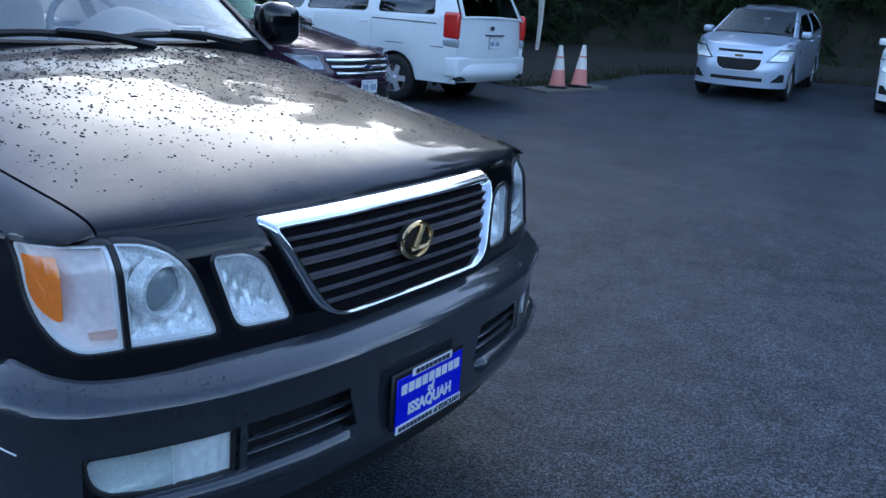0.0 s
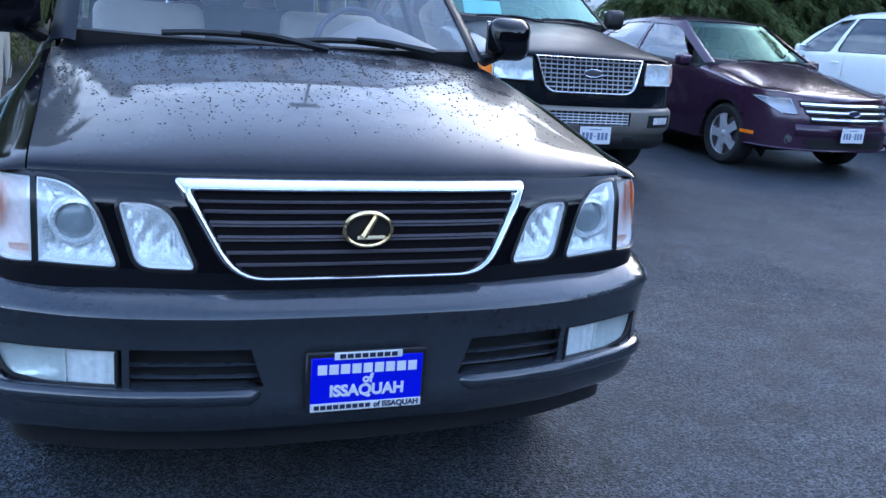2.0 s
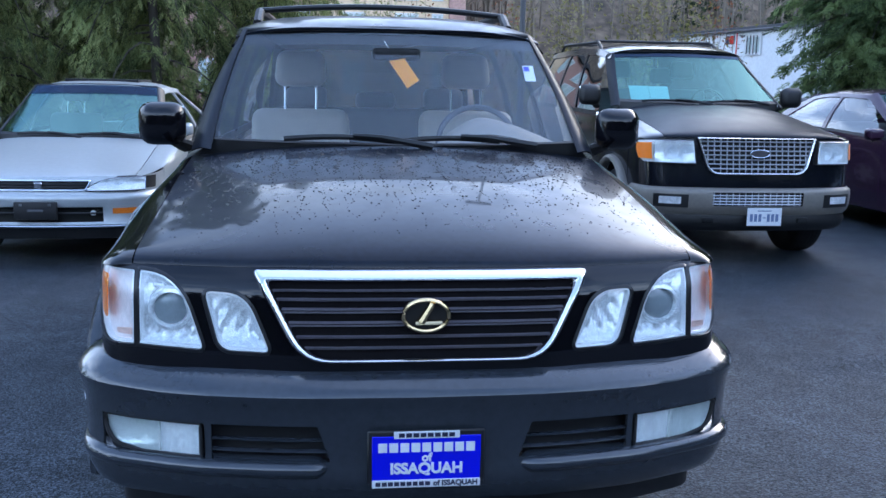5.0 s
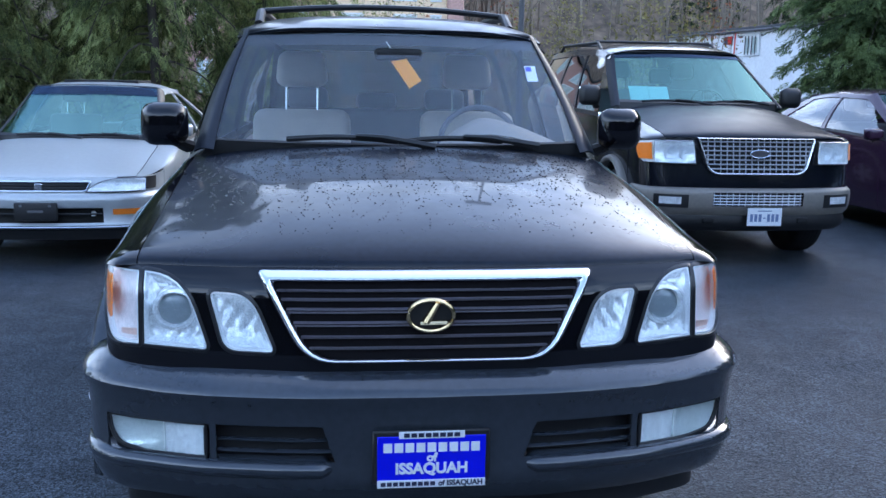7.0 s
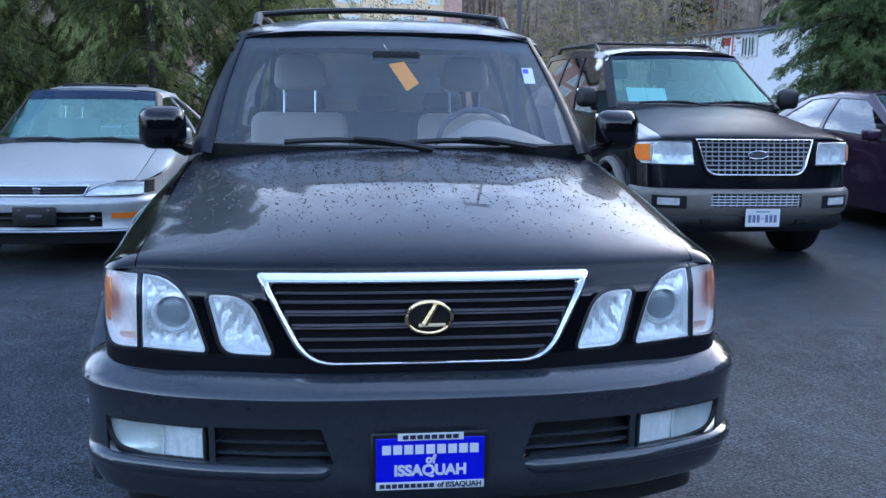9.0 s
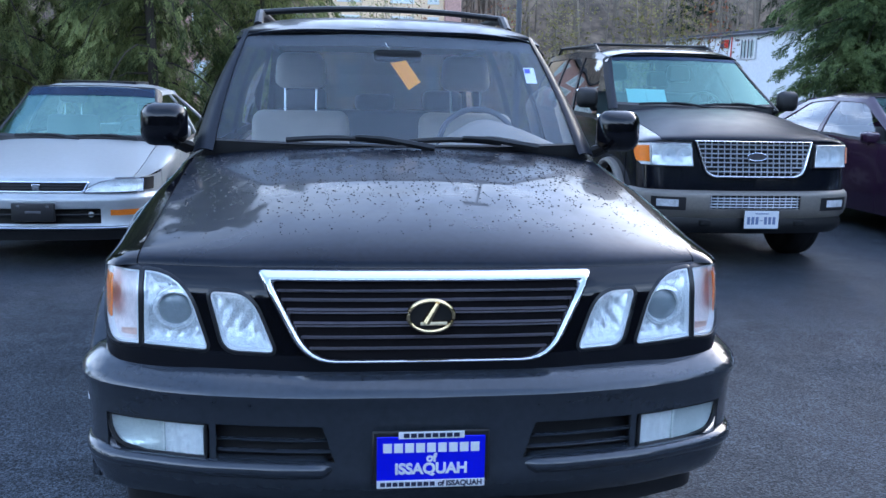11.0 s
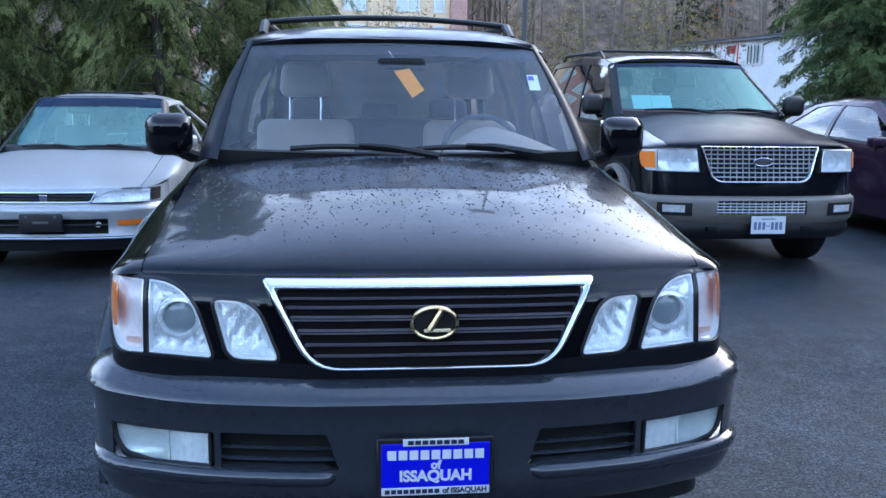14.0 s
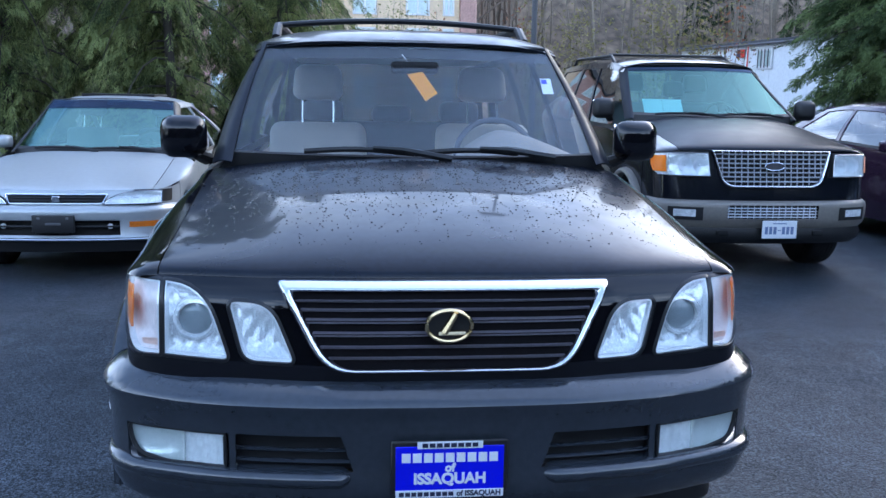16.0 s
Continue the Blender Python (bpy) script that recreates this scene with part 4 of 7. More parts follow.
# ---- the black off-roader ----
SUV = dict(
    name="luxury_suv", category="car", label="black luxury SUV with rain-beaded bonnet on wet asphalt",
    paint="black", bonnet_paint="misted", roof_paint="misted", post_paint="dullnavy", seal=0.016, length=4.75, bonnet_label="black bonnet beaded with rain",
    plan=[(0, 0.075), (0.2, 0.077), (0.35, 0.085), (0.45, 0.10), (0.63, 0.135), (0.76, 0.165), (0.83, 0.188), (0.893, 0.225), (0.93, 0.29), (0.943, 0.4), (0.946, 0.52), (0.947, 0.62)],
    lean=[(0, 0.241), (0.28, 0.233), (0.38, 0.17), (0.5, 0.15), (0.65, 0.13), (1, 0.1)], zref=0.79, front_low=0.70, nose=(0.94, 0.034),
    front_top=[(0, 1.022), (0.36, 1.022), (0.6, 1.022), (0.7, 1.017), (0.85, 1.01), (1, 1.02)],
    seam=0.825, bonnet=(1.022, 1.288, 0.58),
    drop_pow=2.3, bonnet_drop=0.056, bonnet_rear=(1.3, 1.4),
    roll_from=16, rear_glass="privacy", bulge=[(0, 0), (0.12, 0.045), (0.45, 0.075), (0.8, 0.065), (1, 0.03)], arch_out=0.045,
    width=[(0.6, 0.947), (0.85, 0.938), (1.35, 0.893), (1.7, 0.893), (2.5, 0.9), (4.0, 0.89), (4.75, 0.86)],
    shoulder=[(0.2, 1.017), (0.45, 1.008), (0.62, 1.03), (0.9, 1.085), (1.2, 1.14), (1.4, 1.165), (1.7, 1.185), (4.75, 1.2)],
    screen=((0.738, 1.37, 1.302), (0.652, 1.99, 1.762)), bow=0.08, screen_belly=0.017, pillar_width=0.086, pillar_taper=0.034,
    roof=[(1.9, 1.764), (1.95, 1.788), (2.0, 1.806), (2.1, 1.832), (2.25, 1.852), (2.45, 1.864), (2.7, 1.874), (3.2, 1.88), (4.2, 1.87), (4.7, 1.83)], roof_hw=0.705, rear=(4.55, 4.72, 1.2, 0.78),
    wheels=(0.92, 3.77, 0.39, 0.80, 0.27, 0.22, 5), sill=0.42, cladding="bumper",
    cuts=[0.62, 1.42, 2.38, 3.28, 4.72], cut_names=["front_wing", "front_door", "rear_door", "rear_quarter"],
    panes=[(0.03, 0.32), (0.345, 0.60), (0.64, 0.95)], mirrors=(1.045, 1.45, 1.36, 0.185, 0.172), rear_bumper="bumper", screen_glass="hazeglass",
)
# outlines of the lamps: corners with their rounding, in x and z, for the turn lamp along the plan curve and z
HEAD_LAMP = loop([(0.806, 1.007, 0.006), (0.690, 1.002, 0.10), (0.620, 0.798, 0.018), (0.806, 0.806, 0.006)], (8, 14, 14, 14))[:-1]
INNER_LAMP = loop([(0.618, 0.960, 0.022), (0.502, 0.957, 0.06), (0.434, 0.796, 0.02), (0.574, 0.799, 0.035)], (10, 12, 12, 12))[:-1]
TURN_LAMP = loop([(0.628, 1.006, 0.004), (0.764, 1.012, 0.016), (0.770, 0.90, 0.07), (0.702, 0.802, 0.034), (0.628, 0.805, 0.004)], (10, 8, 10, 8, 12))[:-1]
HOLES = [grown(o, 0.006) for o in (HEAD_LAMP, INNER_LAMP, TURN_LAMP)]


def lamp_opening(x, a, z):
    return within(HOLES[0], x, z) or within(HOLES[1], x, z) or within(HOLES[2], a, z)


SUV["openings"] = lamp_opening
SUV_AT = pose(-0.004, 0, 0, 0, 0, 0.3)
suv, suv_fs, suv_fx, suv_hood, suv_ws, suv_sh, suv_W = vehicle(SUV, SUV_AT)


def suv_front():
    f = suv_fx
    # grille
    gl = curve([(0.772, 0.28), (0.776, 0.325), (0.785, 0.355), (0.80, 0.374), (1.0, 0.476), (1.012, 0.486), (1.016, 0.48)])
    grille = new("grille")
    grille.parent = suv
    # shallow sheet; the opening's shade is in its colour
    part("grille_back", outline_grid(f(0.004), lambda z: -gl(z) + 0.02, lambda z: gl(z) - 0.02, 0.785, 0.992, 24, 6), M["void"], grille, thick=0.002)
    frame_bar = ring_band(f, [(-0.486, 1.019, 0.022), (0.486, 1.019, 0.022), (0.353, 0.769, 0.085), (-0.353, 0.769, 0.085)],
                          [(-0.434, 0.989, 0.012), (0.434, 0.989, 0.012), (0.328, 0.788, 0.07), (-0.328, 0.788, 0.07)], height=0.026, skew=1.3)
    part("grille_frame", frame_bar, M["chrome"], grille, "bright chrome grille surround", smooth=60)
    # thin blades above and below two broad ones
    for z, h in ((0.812, 0.010), (0.842, 0.011), (0.876, 0.021), (0.912, 0.022), (0.943, 0.011), (0.967, 0.008)):
        e = gl(z) - 0.022

        def blade(x, v):
            q = math.sin(math.pi * min(1.0, v * 1.5 + 0.02))
            return f(-0.004 + 0.02 * q if v < 0.66 else 0.016 - 0.05 * (v - 0.66))(x, z + h * (0.5 - v))
        part("slat", surf(blade, steps(-e, e, 24), [0, 0.12, 0.3, 0.5, 0.66, 1.0]), M["blade"], grille)
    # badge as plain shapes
    c = Vector(f(0.034)(0, 0.905))
    ring = []
    for a, b, r in ((0.064, 0.044, 0.0065),):
        P = [(c.x + a * math.cos(2 * math.pi * i / 40), c.y, c.z + b * math.sin(2 * math.pi * i / 40)) for i in range(40)]
        ring.append(tube(P + P[:1], r, 8, 1.0, False))
    ring.append(tube([(c.x - 0.014, c.y, c.z - 0.018), (c.x + 0.018, c.y, c.z + 0.036)], [0.016, 0.012], 8, 0.8))
    ring.append(tube([(c.x - 0.03, c.y, c.z - 0.02), (c.x + 0.045, c.y, c.z - 0.019)], 0.0115, 8, 0.6))
    badge = part("badge", join(*ring), M["gold"], suv, "pale gold oval badge")
    part("badge_back", revolve([(0.001, c.y + 0.002), (0.06, c.y + 0.002), (0.062, c.y + 0.02)], 32, "y", (c.x, 0, 0)), M["dark"], badge).scale = (1, 1, 0.7)
    badge.children[0].location.z = c.z
    # lamps, both sides
    for g in (-1, 1):
        def front(x, z, o):
            return f(o)(g * x, z)

        def flank(a, z, o):
            return suv_fs(g * a, z, o)

        def shell(name, at, pts, depth, inside, material, lift=0.0):
            """A sunk lamp: dark seal, bright inner edge, bowl and clear lens."""
            lamp = new(name)
            lamp.parent = suv
            part("seal", bands(at, [(grown(pts, 0.0125), -0.002), (grown(pts, 0.0105), 0.0035 + lift), (grown(pts, 0.002), 0.005 + lift), (pts, 0.001), (pts, -0.02)]), M["seal"], lamp)
            part("rim", bands(at, [(grown(pts, 0.0005), -0.001), (grown(pts, -0.0055), -0.002), (grown(pts, -0.007), -0.014), (grown(pts, -0.006), -0.03)]), M["lamprim"], lamp)
            part("reflector", disc(at, grown(pts, -0.004), lambda r, x, z: -0.016 - depth * (1 - r ** 2.4) + inside(r, x, z), 18), material, lamp)
            part("lens", disc(at, grown(pts, -0.001), lambda r, x, z: 0.001 + 0.003 * (1 - r ** 4), 6), M["lens"], lamp)
            return lamp

        def facets(r, x, z):
            cells = 0.009 * math.sin(x * 160 + 40 * z) * math.sin(z * 120 + 2) if z < 0.87 or z > 0.955 else 0.002 * math.sin(x * 120) * math.sin(z * 90)
            return cells * min(1, (1 - r) * 5)

        def flutes(r, x, z):
            return (0.0022 * math.sin(x * 480) * (z < 0.93) + 0.003 * math.sin(x * 150 + 90 * z)) * min(1, (1 - r) * 4)
        h = shell("headlamp", front, HEAD_LAMP, 0.035, facets, M["reflector"])
        c = Vector(f(-0.022)(g * 0.722, 0.902))
        part("projector", revolve([(0.064, 0.03), (0.063, -0.002), (0.06, -0.009), (0.051, -0.012), (0.047, -0.006), (0.045, 0.006)], 32, "y", tuple(c)), M["reflector"], h)
        part("projector_lens", revolve([(0.001, -0.008), (0.02, -0.0065), (0.036, -0.002), (0.046, 0.005)], 28, "y", tuple(c)), M["lensgrey"], h)
        shell("inner_lamp", front, INNER_LAMP, 0.03, flutes, M["reflector"])
        turn = shell("turn_lamp", flank, TURN_LAMP, 0.018, lambda r, x, z: 0.0, M["pinkish"], 0.0012)
        side = loop([(0.704, 0.988, 0.005), (0.757, 0.990, 0.004), (0.762, 0.90, 0.05), (0.708, 0.860, 0.016)], (6, 8, 6, 8))[:-1]
        part("amber_lens", disc(flank, side, lambda r, x, z: -0.002, 4), M["amber"], turn, "amber side lens", thick=0.003)
        low = loop([(0.634, 0.846, 0.004), (0.675, 0.843, 0.004), (0.672, 0.828, 0.004), (0.634, 0.826, 0.004)], (6, 3, 6, 3))[:-1]
        part("amber_strip", disc(flank, low, lambda r, x, z: -0.005, 3), M["paleamber"], turn, thick=0.003)


suv_front()

# bumper
BX, BY = path2([(0, 0.0), (0.3, 0.008), (0.6, 0.05), (0.8, 0.115), (0.925, 0.175), (0.995, 0.265), (1.02, 0.37), (1.02, 0.46)])
B_SEC = [(0.11, 0.750), (0.085, 0.747), (0.05, 0.735), (0.015, 0.709), (0.004, 0.699), (0.0, 0.691), (0.002, 0.682), (0.009, 0.664), (0.015, 0.638), (0.018, 0.603), (0.02, 0.57), (0.02, 0.54), (0.02, 0.515), (0.02, 0.497), (0.018, 0.478), (0.012, 0.455), (0.02, 0.42), (0.035, 0.385), (0.07, 0.355)]
B_DY = curve([(-z, d) for d, z in B_SEC])


def bump_at(s, z, out=0.0):
    a = abs(s)
    e = 0.01
    tx, ty = BX(min(1, a + e)) - BX(max(0, a - e)), BY(min(1, a + e)) - BY(max(0, a - e))
    k = math.hypot(tx, ty)
    nx, ny = ty / k, -tx / k
    d = out - B_DY(-z)
    lift = 0.03 * max(0, (a - 0.6) / 0.4) * max(0, (z - 0.6) / 0.14)
    return (math.copysign(BX(a) + nx * d, s if s else 1), BY(a) + ny * d, z + lift)


def bump_x(out=0.0):
    return lambda x, z: bump_at(math.copysign(solve(BX, abs(x)), x) if x else 0.0, z, out)


def suv_bumper():
    xs = [0, 0.06, 0.12, 0.18, 0.23, 0.268, 0.33, 0.4, 0.47, 0.54, 0.6, 0.618, 0.68, 0.75, 0.82, 0.88, 0.926]
    ss = [solve(BX, x) for x in xs]
    ss += steps(ss[-1], 1.0, 8)[1:]
    ss = [-s for s in reversed(ss[1:])] + ss
    zs = [z for _, z in B_SEC]
    s_in, s_mid, s_out = solve(BX, 0.268), solve(BX, 0.609), solve(BX, 0.926)

    def hole(s, z):
        a = abs(s)
        return (s_in < a < s_mid or solve(BX, 0.618) < a < s_out) and 0.497 < z < 0.603
    def shaped(s, z):
        """The inner ends of the openings slant outwards going up."""
        x = BX(abs(s))
        bell = max(0.0, min((x - 0.12) / 0.148, (0.4 - x) / 0.132))
        x += 0.035 * bell * min(1, max(0, (z - 0.497) / 0.106)) * (z < 0.68)
        return bump_at(math.copysign(solve(BX, x), s) if s else 0.0, z)
    skin = part("front_bumper", surf(shaped, ss, zs, hole), M["bumper"], suv, "dark satin grey plastic bumper", smooth=35, thick=0.006)
    part("valance", surf(lambda s, z: tuple(Vector(bump_at(s * 0.94, z, -0.045))), steps(-1, 1, 40), [0.42, 0.38, 0.33, 0.28]), M["plastic"], suv, thick=0.006)
    for g in (-1, 1):
        sa, sb = solve(BX, 0.262), solve(BX, 0.615)
        vent = part("vent", surf(lambda s, z: bump_at(g * s, z, -0.05), steps(sa, sb, 10), steps(0.488, 0.612, 3)), M["plastic"], skin)
        for z in (0.522, 0.554):
            part("vent_slat", surf(lambda s, v: bump_at(g * s, z + 0.012 * (v - 0.5), -0.02 + 0.012 * math.sin(math.pi * v)), steps(sa, sb, 10), steps(0, 1, 4)), M["bumper"], vent)
        # fog lamp with its middle rib
        fo = curve([(0.5, 0.80), (0.508, 0.865), (0.52, 0.895), (0.545, 0.915), (0.57, 0.922), (0.592, 0.924), (0.6, 0.915)])
        fog = new("fog_lamp")
        fog.parent = suv
        part("housing", outline_grid(lambda x, z: bump_x(-0.03)(g * x, z), lambda z: 0.612, lambda z: 0.935, 0.488, 0.612, 12, 4), M["plastic"], fog)
        part("lens", outline_grid(lambda x, z: bump_x(-0.006)(g * x, z), lambda z: 0.634, fo, 0.5, 0.6, 16, 8), M["lens"], fog, "clouded clear fog lens")
        part("reflector", outline_grid(lambda x, z: bump_x(-0.014 + 0.0012 * math.sin(x * 210))(g * x, z), lambda z: 0.634, lambda z: 0.757, 0.5, 0.6, 40, 6), M["fog"], fog)
        part("outer_bowl", outline_grid(lambda x, z: bump_x(-0.012 - 0.013 * max(0, 1 - ((x - 0.84) / 0.08) ** 2 - ((z - 0.555) / 0.05) ** 2))(g * x, z), lambda z: 0.757, lambda z: max(0.76, fo(z)), 0.5, 0.6, 30, 12), M["fogclear"], fog)
        part("rib", outline_grid(lambda x, z: bump_x(-0.008)(g * x, z), lambda z: 0.755, lambda z: 0.760, 0.502, 0.598, 2, 6), M["fogclear"], fog, thick=0.008)
        part("rim", rim(lambda x, z: bump_x(-0.003)(g * x, z), ring_of(lambda z: 0.632, fo, 0.499, 0.601, 8), 0.006), M["plastic"], fog)
        # shelf-like lip under the openings
        prof = [(-0.035, 0.502), (-0.004, 0.502), (0.016, 0.497), (0.028, 0.485), (0.025, 0.470), (0.010, 0.455), (-0.01, 0.446)]
        def lip(s, k):
            d, z = prof[int(k)]
            q = min(1, (s - sa) / 0.035) ** 0.7 * min(1, max(0, (0.99 - s) / 0.2)) ** 0.8
            return bump_at(g * s, lerp(0.478, z, q) + 0.03 * max(0, (s - 0.7) / 0.3) ** 2, lerp(-0.012, d, q))
        part("bumper_lip", surf(lip, steps(sa, 0.99, 46), list(range(7))), M["bumper"], skin, smooth=70)
        part("bumper_joint", tube([bump_at(g * s, lerp(0.605, 0.625, min(1, (s - 0.86) / 0.08)), 0.002) for s in steps(0.86, 0.99, 10)], 0.0022, 6), M["lampwhite"], skin)


suv_bumper()


def suv_plate():
    """Blue dealer board on the bumper; the trade names stand as plain bars."""
    pl = thing("dealer_plate", SUV_AT @ pose(0, -0.006, 0.509, 90, 0, 0), "royal blue dealer plate with white lettering, fixed to the bumper", "plate")
    part("board", rbox(-0.152, 0.152, -0.076, 0.072, -0.001, 0.003, 0.0015, 1), M["bluecard"], pl)
    part("mount", rbox(-0.165, 0.165, -0.07, 0.086, -0.012, -0.002, 0.004, 1), M["plastic"], pl)
    part("top_tab", rbox(-0.092, 0.092, 0.066, 0.087, 0.003, 0.006, 0.001, 1), M["paper"], pl)
    part("bottom_strip", rbox(-0.152, 0.152, -0.078, -0.055, 0.003, 0.006, 0.001, 1), M["paper"], pl)
    for n, x0, x1, y0, y1, z0, z1, ink in ((8, -0.08, 0.08, 0.0705, 0.0825, 0.006, 0.007, "ink"), (9, -0.144, 0.012, -0.0725, -0.0605, 0.006, 0.007, "ink"), (9, -0.138, 0.138, 0.026, 0.053, 0.003, 0.0045, "paper")):
        w = (x1 - x0) / n
        for k in range(n):
            part("name_bar", rbox(x0 + w * (k + 0.1), x0 + w * (k + 0.9), y0, y1, z0, z1, 0, 1), M[ink], pl)
    text_mesh("of ISSAQUAH", 0.0215, pose(0.082, -0.0665, 0.0063), M["ink"], pl, thick=0.0006)
    text_mesh("of", 0.034, pose(0, 0.009, 0.0035), M["paper"], pl)
    text_mesh("ISSAQUAH", 0.043, pose(0, -0.0235, 0.0035), M["paper"], pl)


suv_plate()


def suv_roof_rack():
    rack = new("roof_rack")
    rack.parent = suv
    for g in (-1, 1):
        part("rail", tube([(g * 0.65, 2.5, 1.82), (g * 0.65, 2.66, 1.89), (g * 0.65, 2.85, 1.90), (g * 0.65, 3.9, 1.905), (g * 0.65, 4.2, 1.885), (g * 0.65, 4.35, 1.82)], 0.024, 8), M["plastic"], rack)
    for y in (2.72, 3.7):
        part("crossbar", tube([(x, y, 1.9 + 0.035 * (1 - (x / 0.66) ** 2)) for x in steps(-0.66, 0.66, 12)], 0.02, 8, 0.8), M["plastic"], rack)


suv_roof_rack()
cabin(suv, 0.72, 2.42, 0.735, 1.25, 1.40, M["leather"], M["tan"], driver=0.42, sx=0.46, sy=0.014, rear=False, rim_mat=M["grey"])
MOUND = curve([(0, 1.24), (0.14, 1.32), (0.4, 1.385), (0.6, 1.362), (1, 1.28)])
part("instrument_cowl", surf(lambda u, v: (lerp(0.19, 0.74, u), lerp(1.6, 1.88, v), 1.22 + (MOUND(u) - 1.22) * math.sin(math.pi * (0.12 + 0.76 * v)) ** 0.5), steps(0, 1, 24), steps(0, 1, 10)), M["tan"], suv, thick=0.01)
rear_bench = new("rear_bench")
rear_bench.parent = suv
part("cushion", rbox(-0.66, 0.66, 3.05, 3.6, 0.66, 0.86, 0.07, 3), M["leather"], rear_bench)
part("backrest", rbox(-0.66, 0.66, 3.5, 3.66, 0.8, 1.37, 0.06, 3), M["grey"], rear_bench)
for x in (-0.44, 0.0, 0.44):
    part("headrest", rbox(x - 0.13, x + 0.13, 3.56, 3.66, 1.36, 1.5 if x else 1.47, 0.045, 3), M["grey"], rear_bench)
    part("headrest_post", tube([(x, 3.61, 1.34), (x, 3.61, 1.43)], 0.012, 8), M["slat"], rear_bench)
part("rear_view_mirror", rbox(-0.09, 0.13, 1.80, 1.83, 1.635, 1.69, 0.02, 3), M["dark"], suv)
part("door_trim", rbox(-0.86, -0.80, 1.5, 4.4, 0.6, 1.16, 0.02), M["tan"], suv)
part("door_trim", rbox(0.80, 0.86, 1.5, 4.4, 0.6, 1.16, 0.02), M["tan"], suv)
part("headlining", rbox(-0.62, 0.62, 2.05, 4.4, 1.755, 1.765, 0.004), M["tan"], suv)
part("third_row_bench", rbox(-0.6, 0.6, 4.1, 4.3, 0.7, 1.30, 0.06, 3), M["grey"], suv)


def hang_tag():
    tg = thing("hang_tag", pose(0.035, 1.79, 1.60, 68, -34, 0), "orange card tag hanging from the rear-view mirror", "tag")
    edge = [(-0.032, -0.088), (0.032, -0.088), (0.032, 0.064), (0.018, 0.088), (-0.018, 0.088), (-0.032, 0.064)]
    part("card", ([(x, y, 0) for x, y in edge], [(0, 1, 2, 3, 4, 5)]), M["orange"], tg, thick=0.002)
    part("eyelet", revolve([(0.004, 0.0016), (0.009, 0.0016), (0.009, -0.0016), (0.004, -0.0016)], 14, "z", (0, 0.07, 0)), M["paper"], tg)
    part("cord", tube([(0, 0.09, 0), (0.0, 0.16, 0.0)], 0.0015, 5), M["paper"], tg)


hang_tag()
st = thing("window_sticker", pose(0, 0, 0), "small white and blue sticker inside the windscreen", "sticker")
def on_screen(x, z, o=-0.006):
    t = solve(lambda q: suv_ws(0.9, q)[2], z)
    return (x, suv_ws(0.9, t)[1] - o + 0.0, z)
part("sheet", surf(lambda x, z: on_screen(x, z, -0.012), [0.585, 0.635], [1.555, 1.59, 1.625]), M["paper"], st)
part("blue_mark", surf(lambda x, z: on_screen(x, z, -0.008), [0.588, 0.614], [1.60, 1.62]), M["bluecard"], st)


def raindrops():
    rng = random.Random(4)
    V, F = [], []
    for _ in range(5600):
        u, t = rng.uniform(-0.97, 0.97), rng.uniform(0.06, 0.95) ** 0.8
        if rng.random() < 0.45:      # beads gather along trickles
            u = (round(u * 11) + 0.3 * math.sin(7 * t)) / 11 + rng.gauss(0, 0.012)
        if rng.random() > 0.25 + 0.75 * min(1, max(0, (t - 0.2) * 1.6)):
            continue
        p = Vector(suv_hood(u, t)) + Vector((0, 0, 0.003))
        q = Vector(suv_hood(u, min(1, t + 0.02))) + Vector((0, 0, 0.003))
        d = (q - p).normalized()
        w = Vector((1, 0, 0))
        n = w.cross(d).normalized()
        r = rng.choice((0.0013, 0.0016, 0.002, 0.0023, 0.0027, 0.0031, 0.004)) * (0.7 + 0.48 * t)
        ln = rng.uniform(0.9, 1.7)
        k0 = len(V)
        for ring, hh in ((1.0, 0.0), (0.8, 0.5), (0.4, 0.8)):
            for k in range(7):
                a = 2 * math.pi * k / 7
                V.append(p + w * r * ring * math.cos(a) + d * r * ring * ln * math.sin(a) + n * r * hh * 0.8)
        V.append(p + n * r * 0.72)
        for j in range(2):
            for k in range(7):
                F.append((k0 + j * 7 + k, k0 + j * 7 + (k + 1) % 7, k0 + j * 7 + 7 + (k + 1) % 7, k0 + j * 7 + 7 + k))
        for k in range(7):
            F.append((k0 + 14 + k, k0 + 14 + (k + 1) % 7, k0 + 21))
    for _ in range(320):
        sg, a = rng.choice((-1, 1)), rng.uniform(0.5, 0.97)
        p = Vector(bump_at(sg * a, rng.uniform(0.70, 0.746), 0.004))
        r = rng.choice((0.0011, 0.0014, 0.0018))
        k0 = len(V)
        V += [p + Vector((r * math.cos(k * 1.0472), r * math.sin(k * 1.0472), 0)) for k in range(6)] + [p + Vector((0, -0.3 * r, r))]
        F += [(k0 + k, k0 + (k + 1) % 6, k0 + 6) for k in range(6)]
    V = [SUV_AT @ v for v in V]
    ob = part("raindrops", (V, F), M["water"], None, smooth=80)
    tagged(ob, "beads of rain standing on the bonnet and bumper", "raindrops", "", "stuff")


M["water"] = mat("rain_water", (0.008, 0.010, 0.014), 0.12, vary=0.1, spec=0.22)
raindrops()


# ---- the lot ----
def rise(x):
    """The lot climbs gently towards its far side."""
    return 0.058 * min(max(0.0, x - 10.0), 12.0)


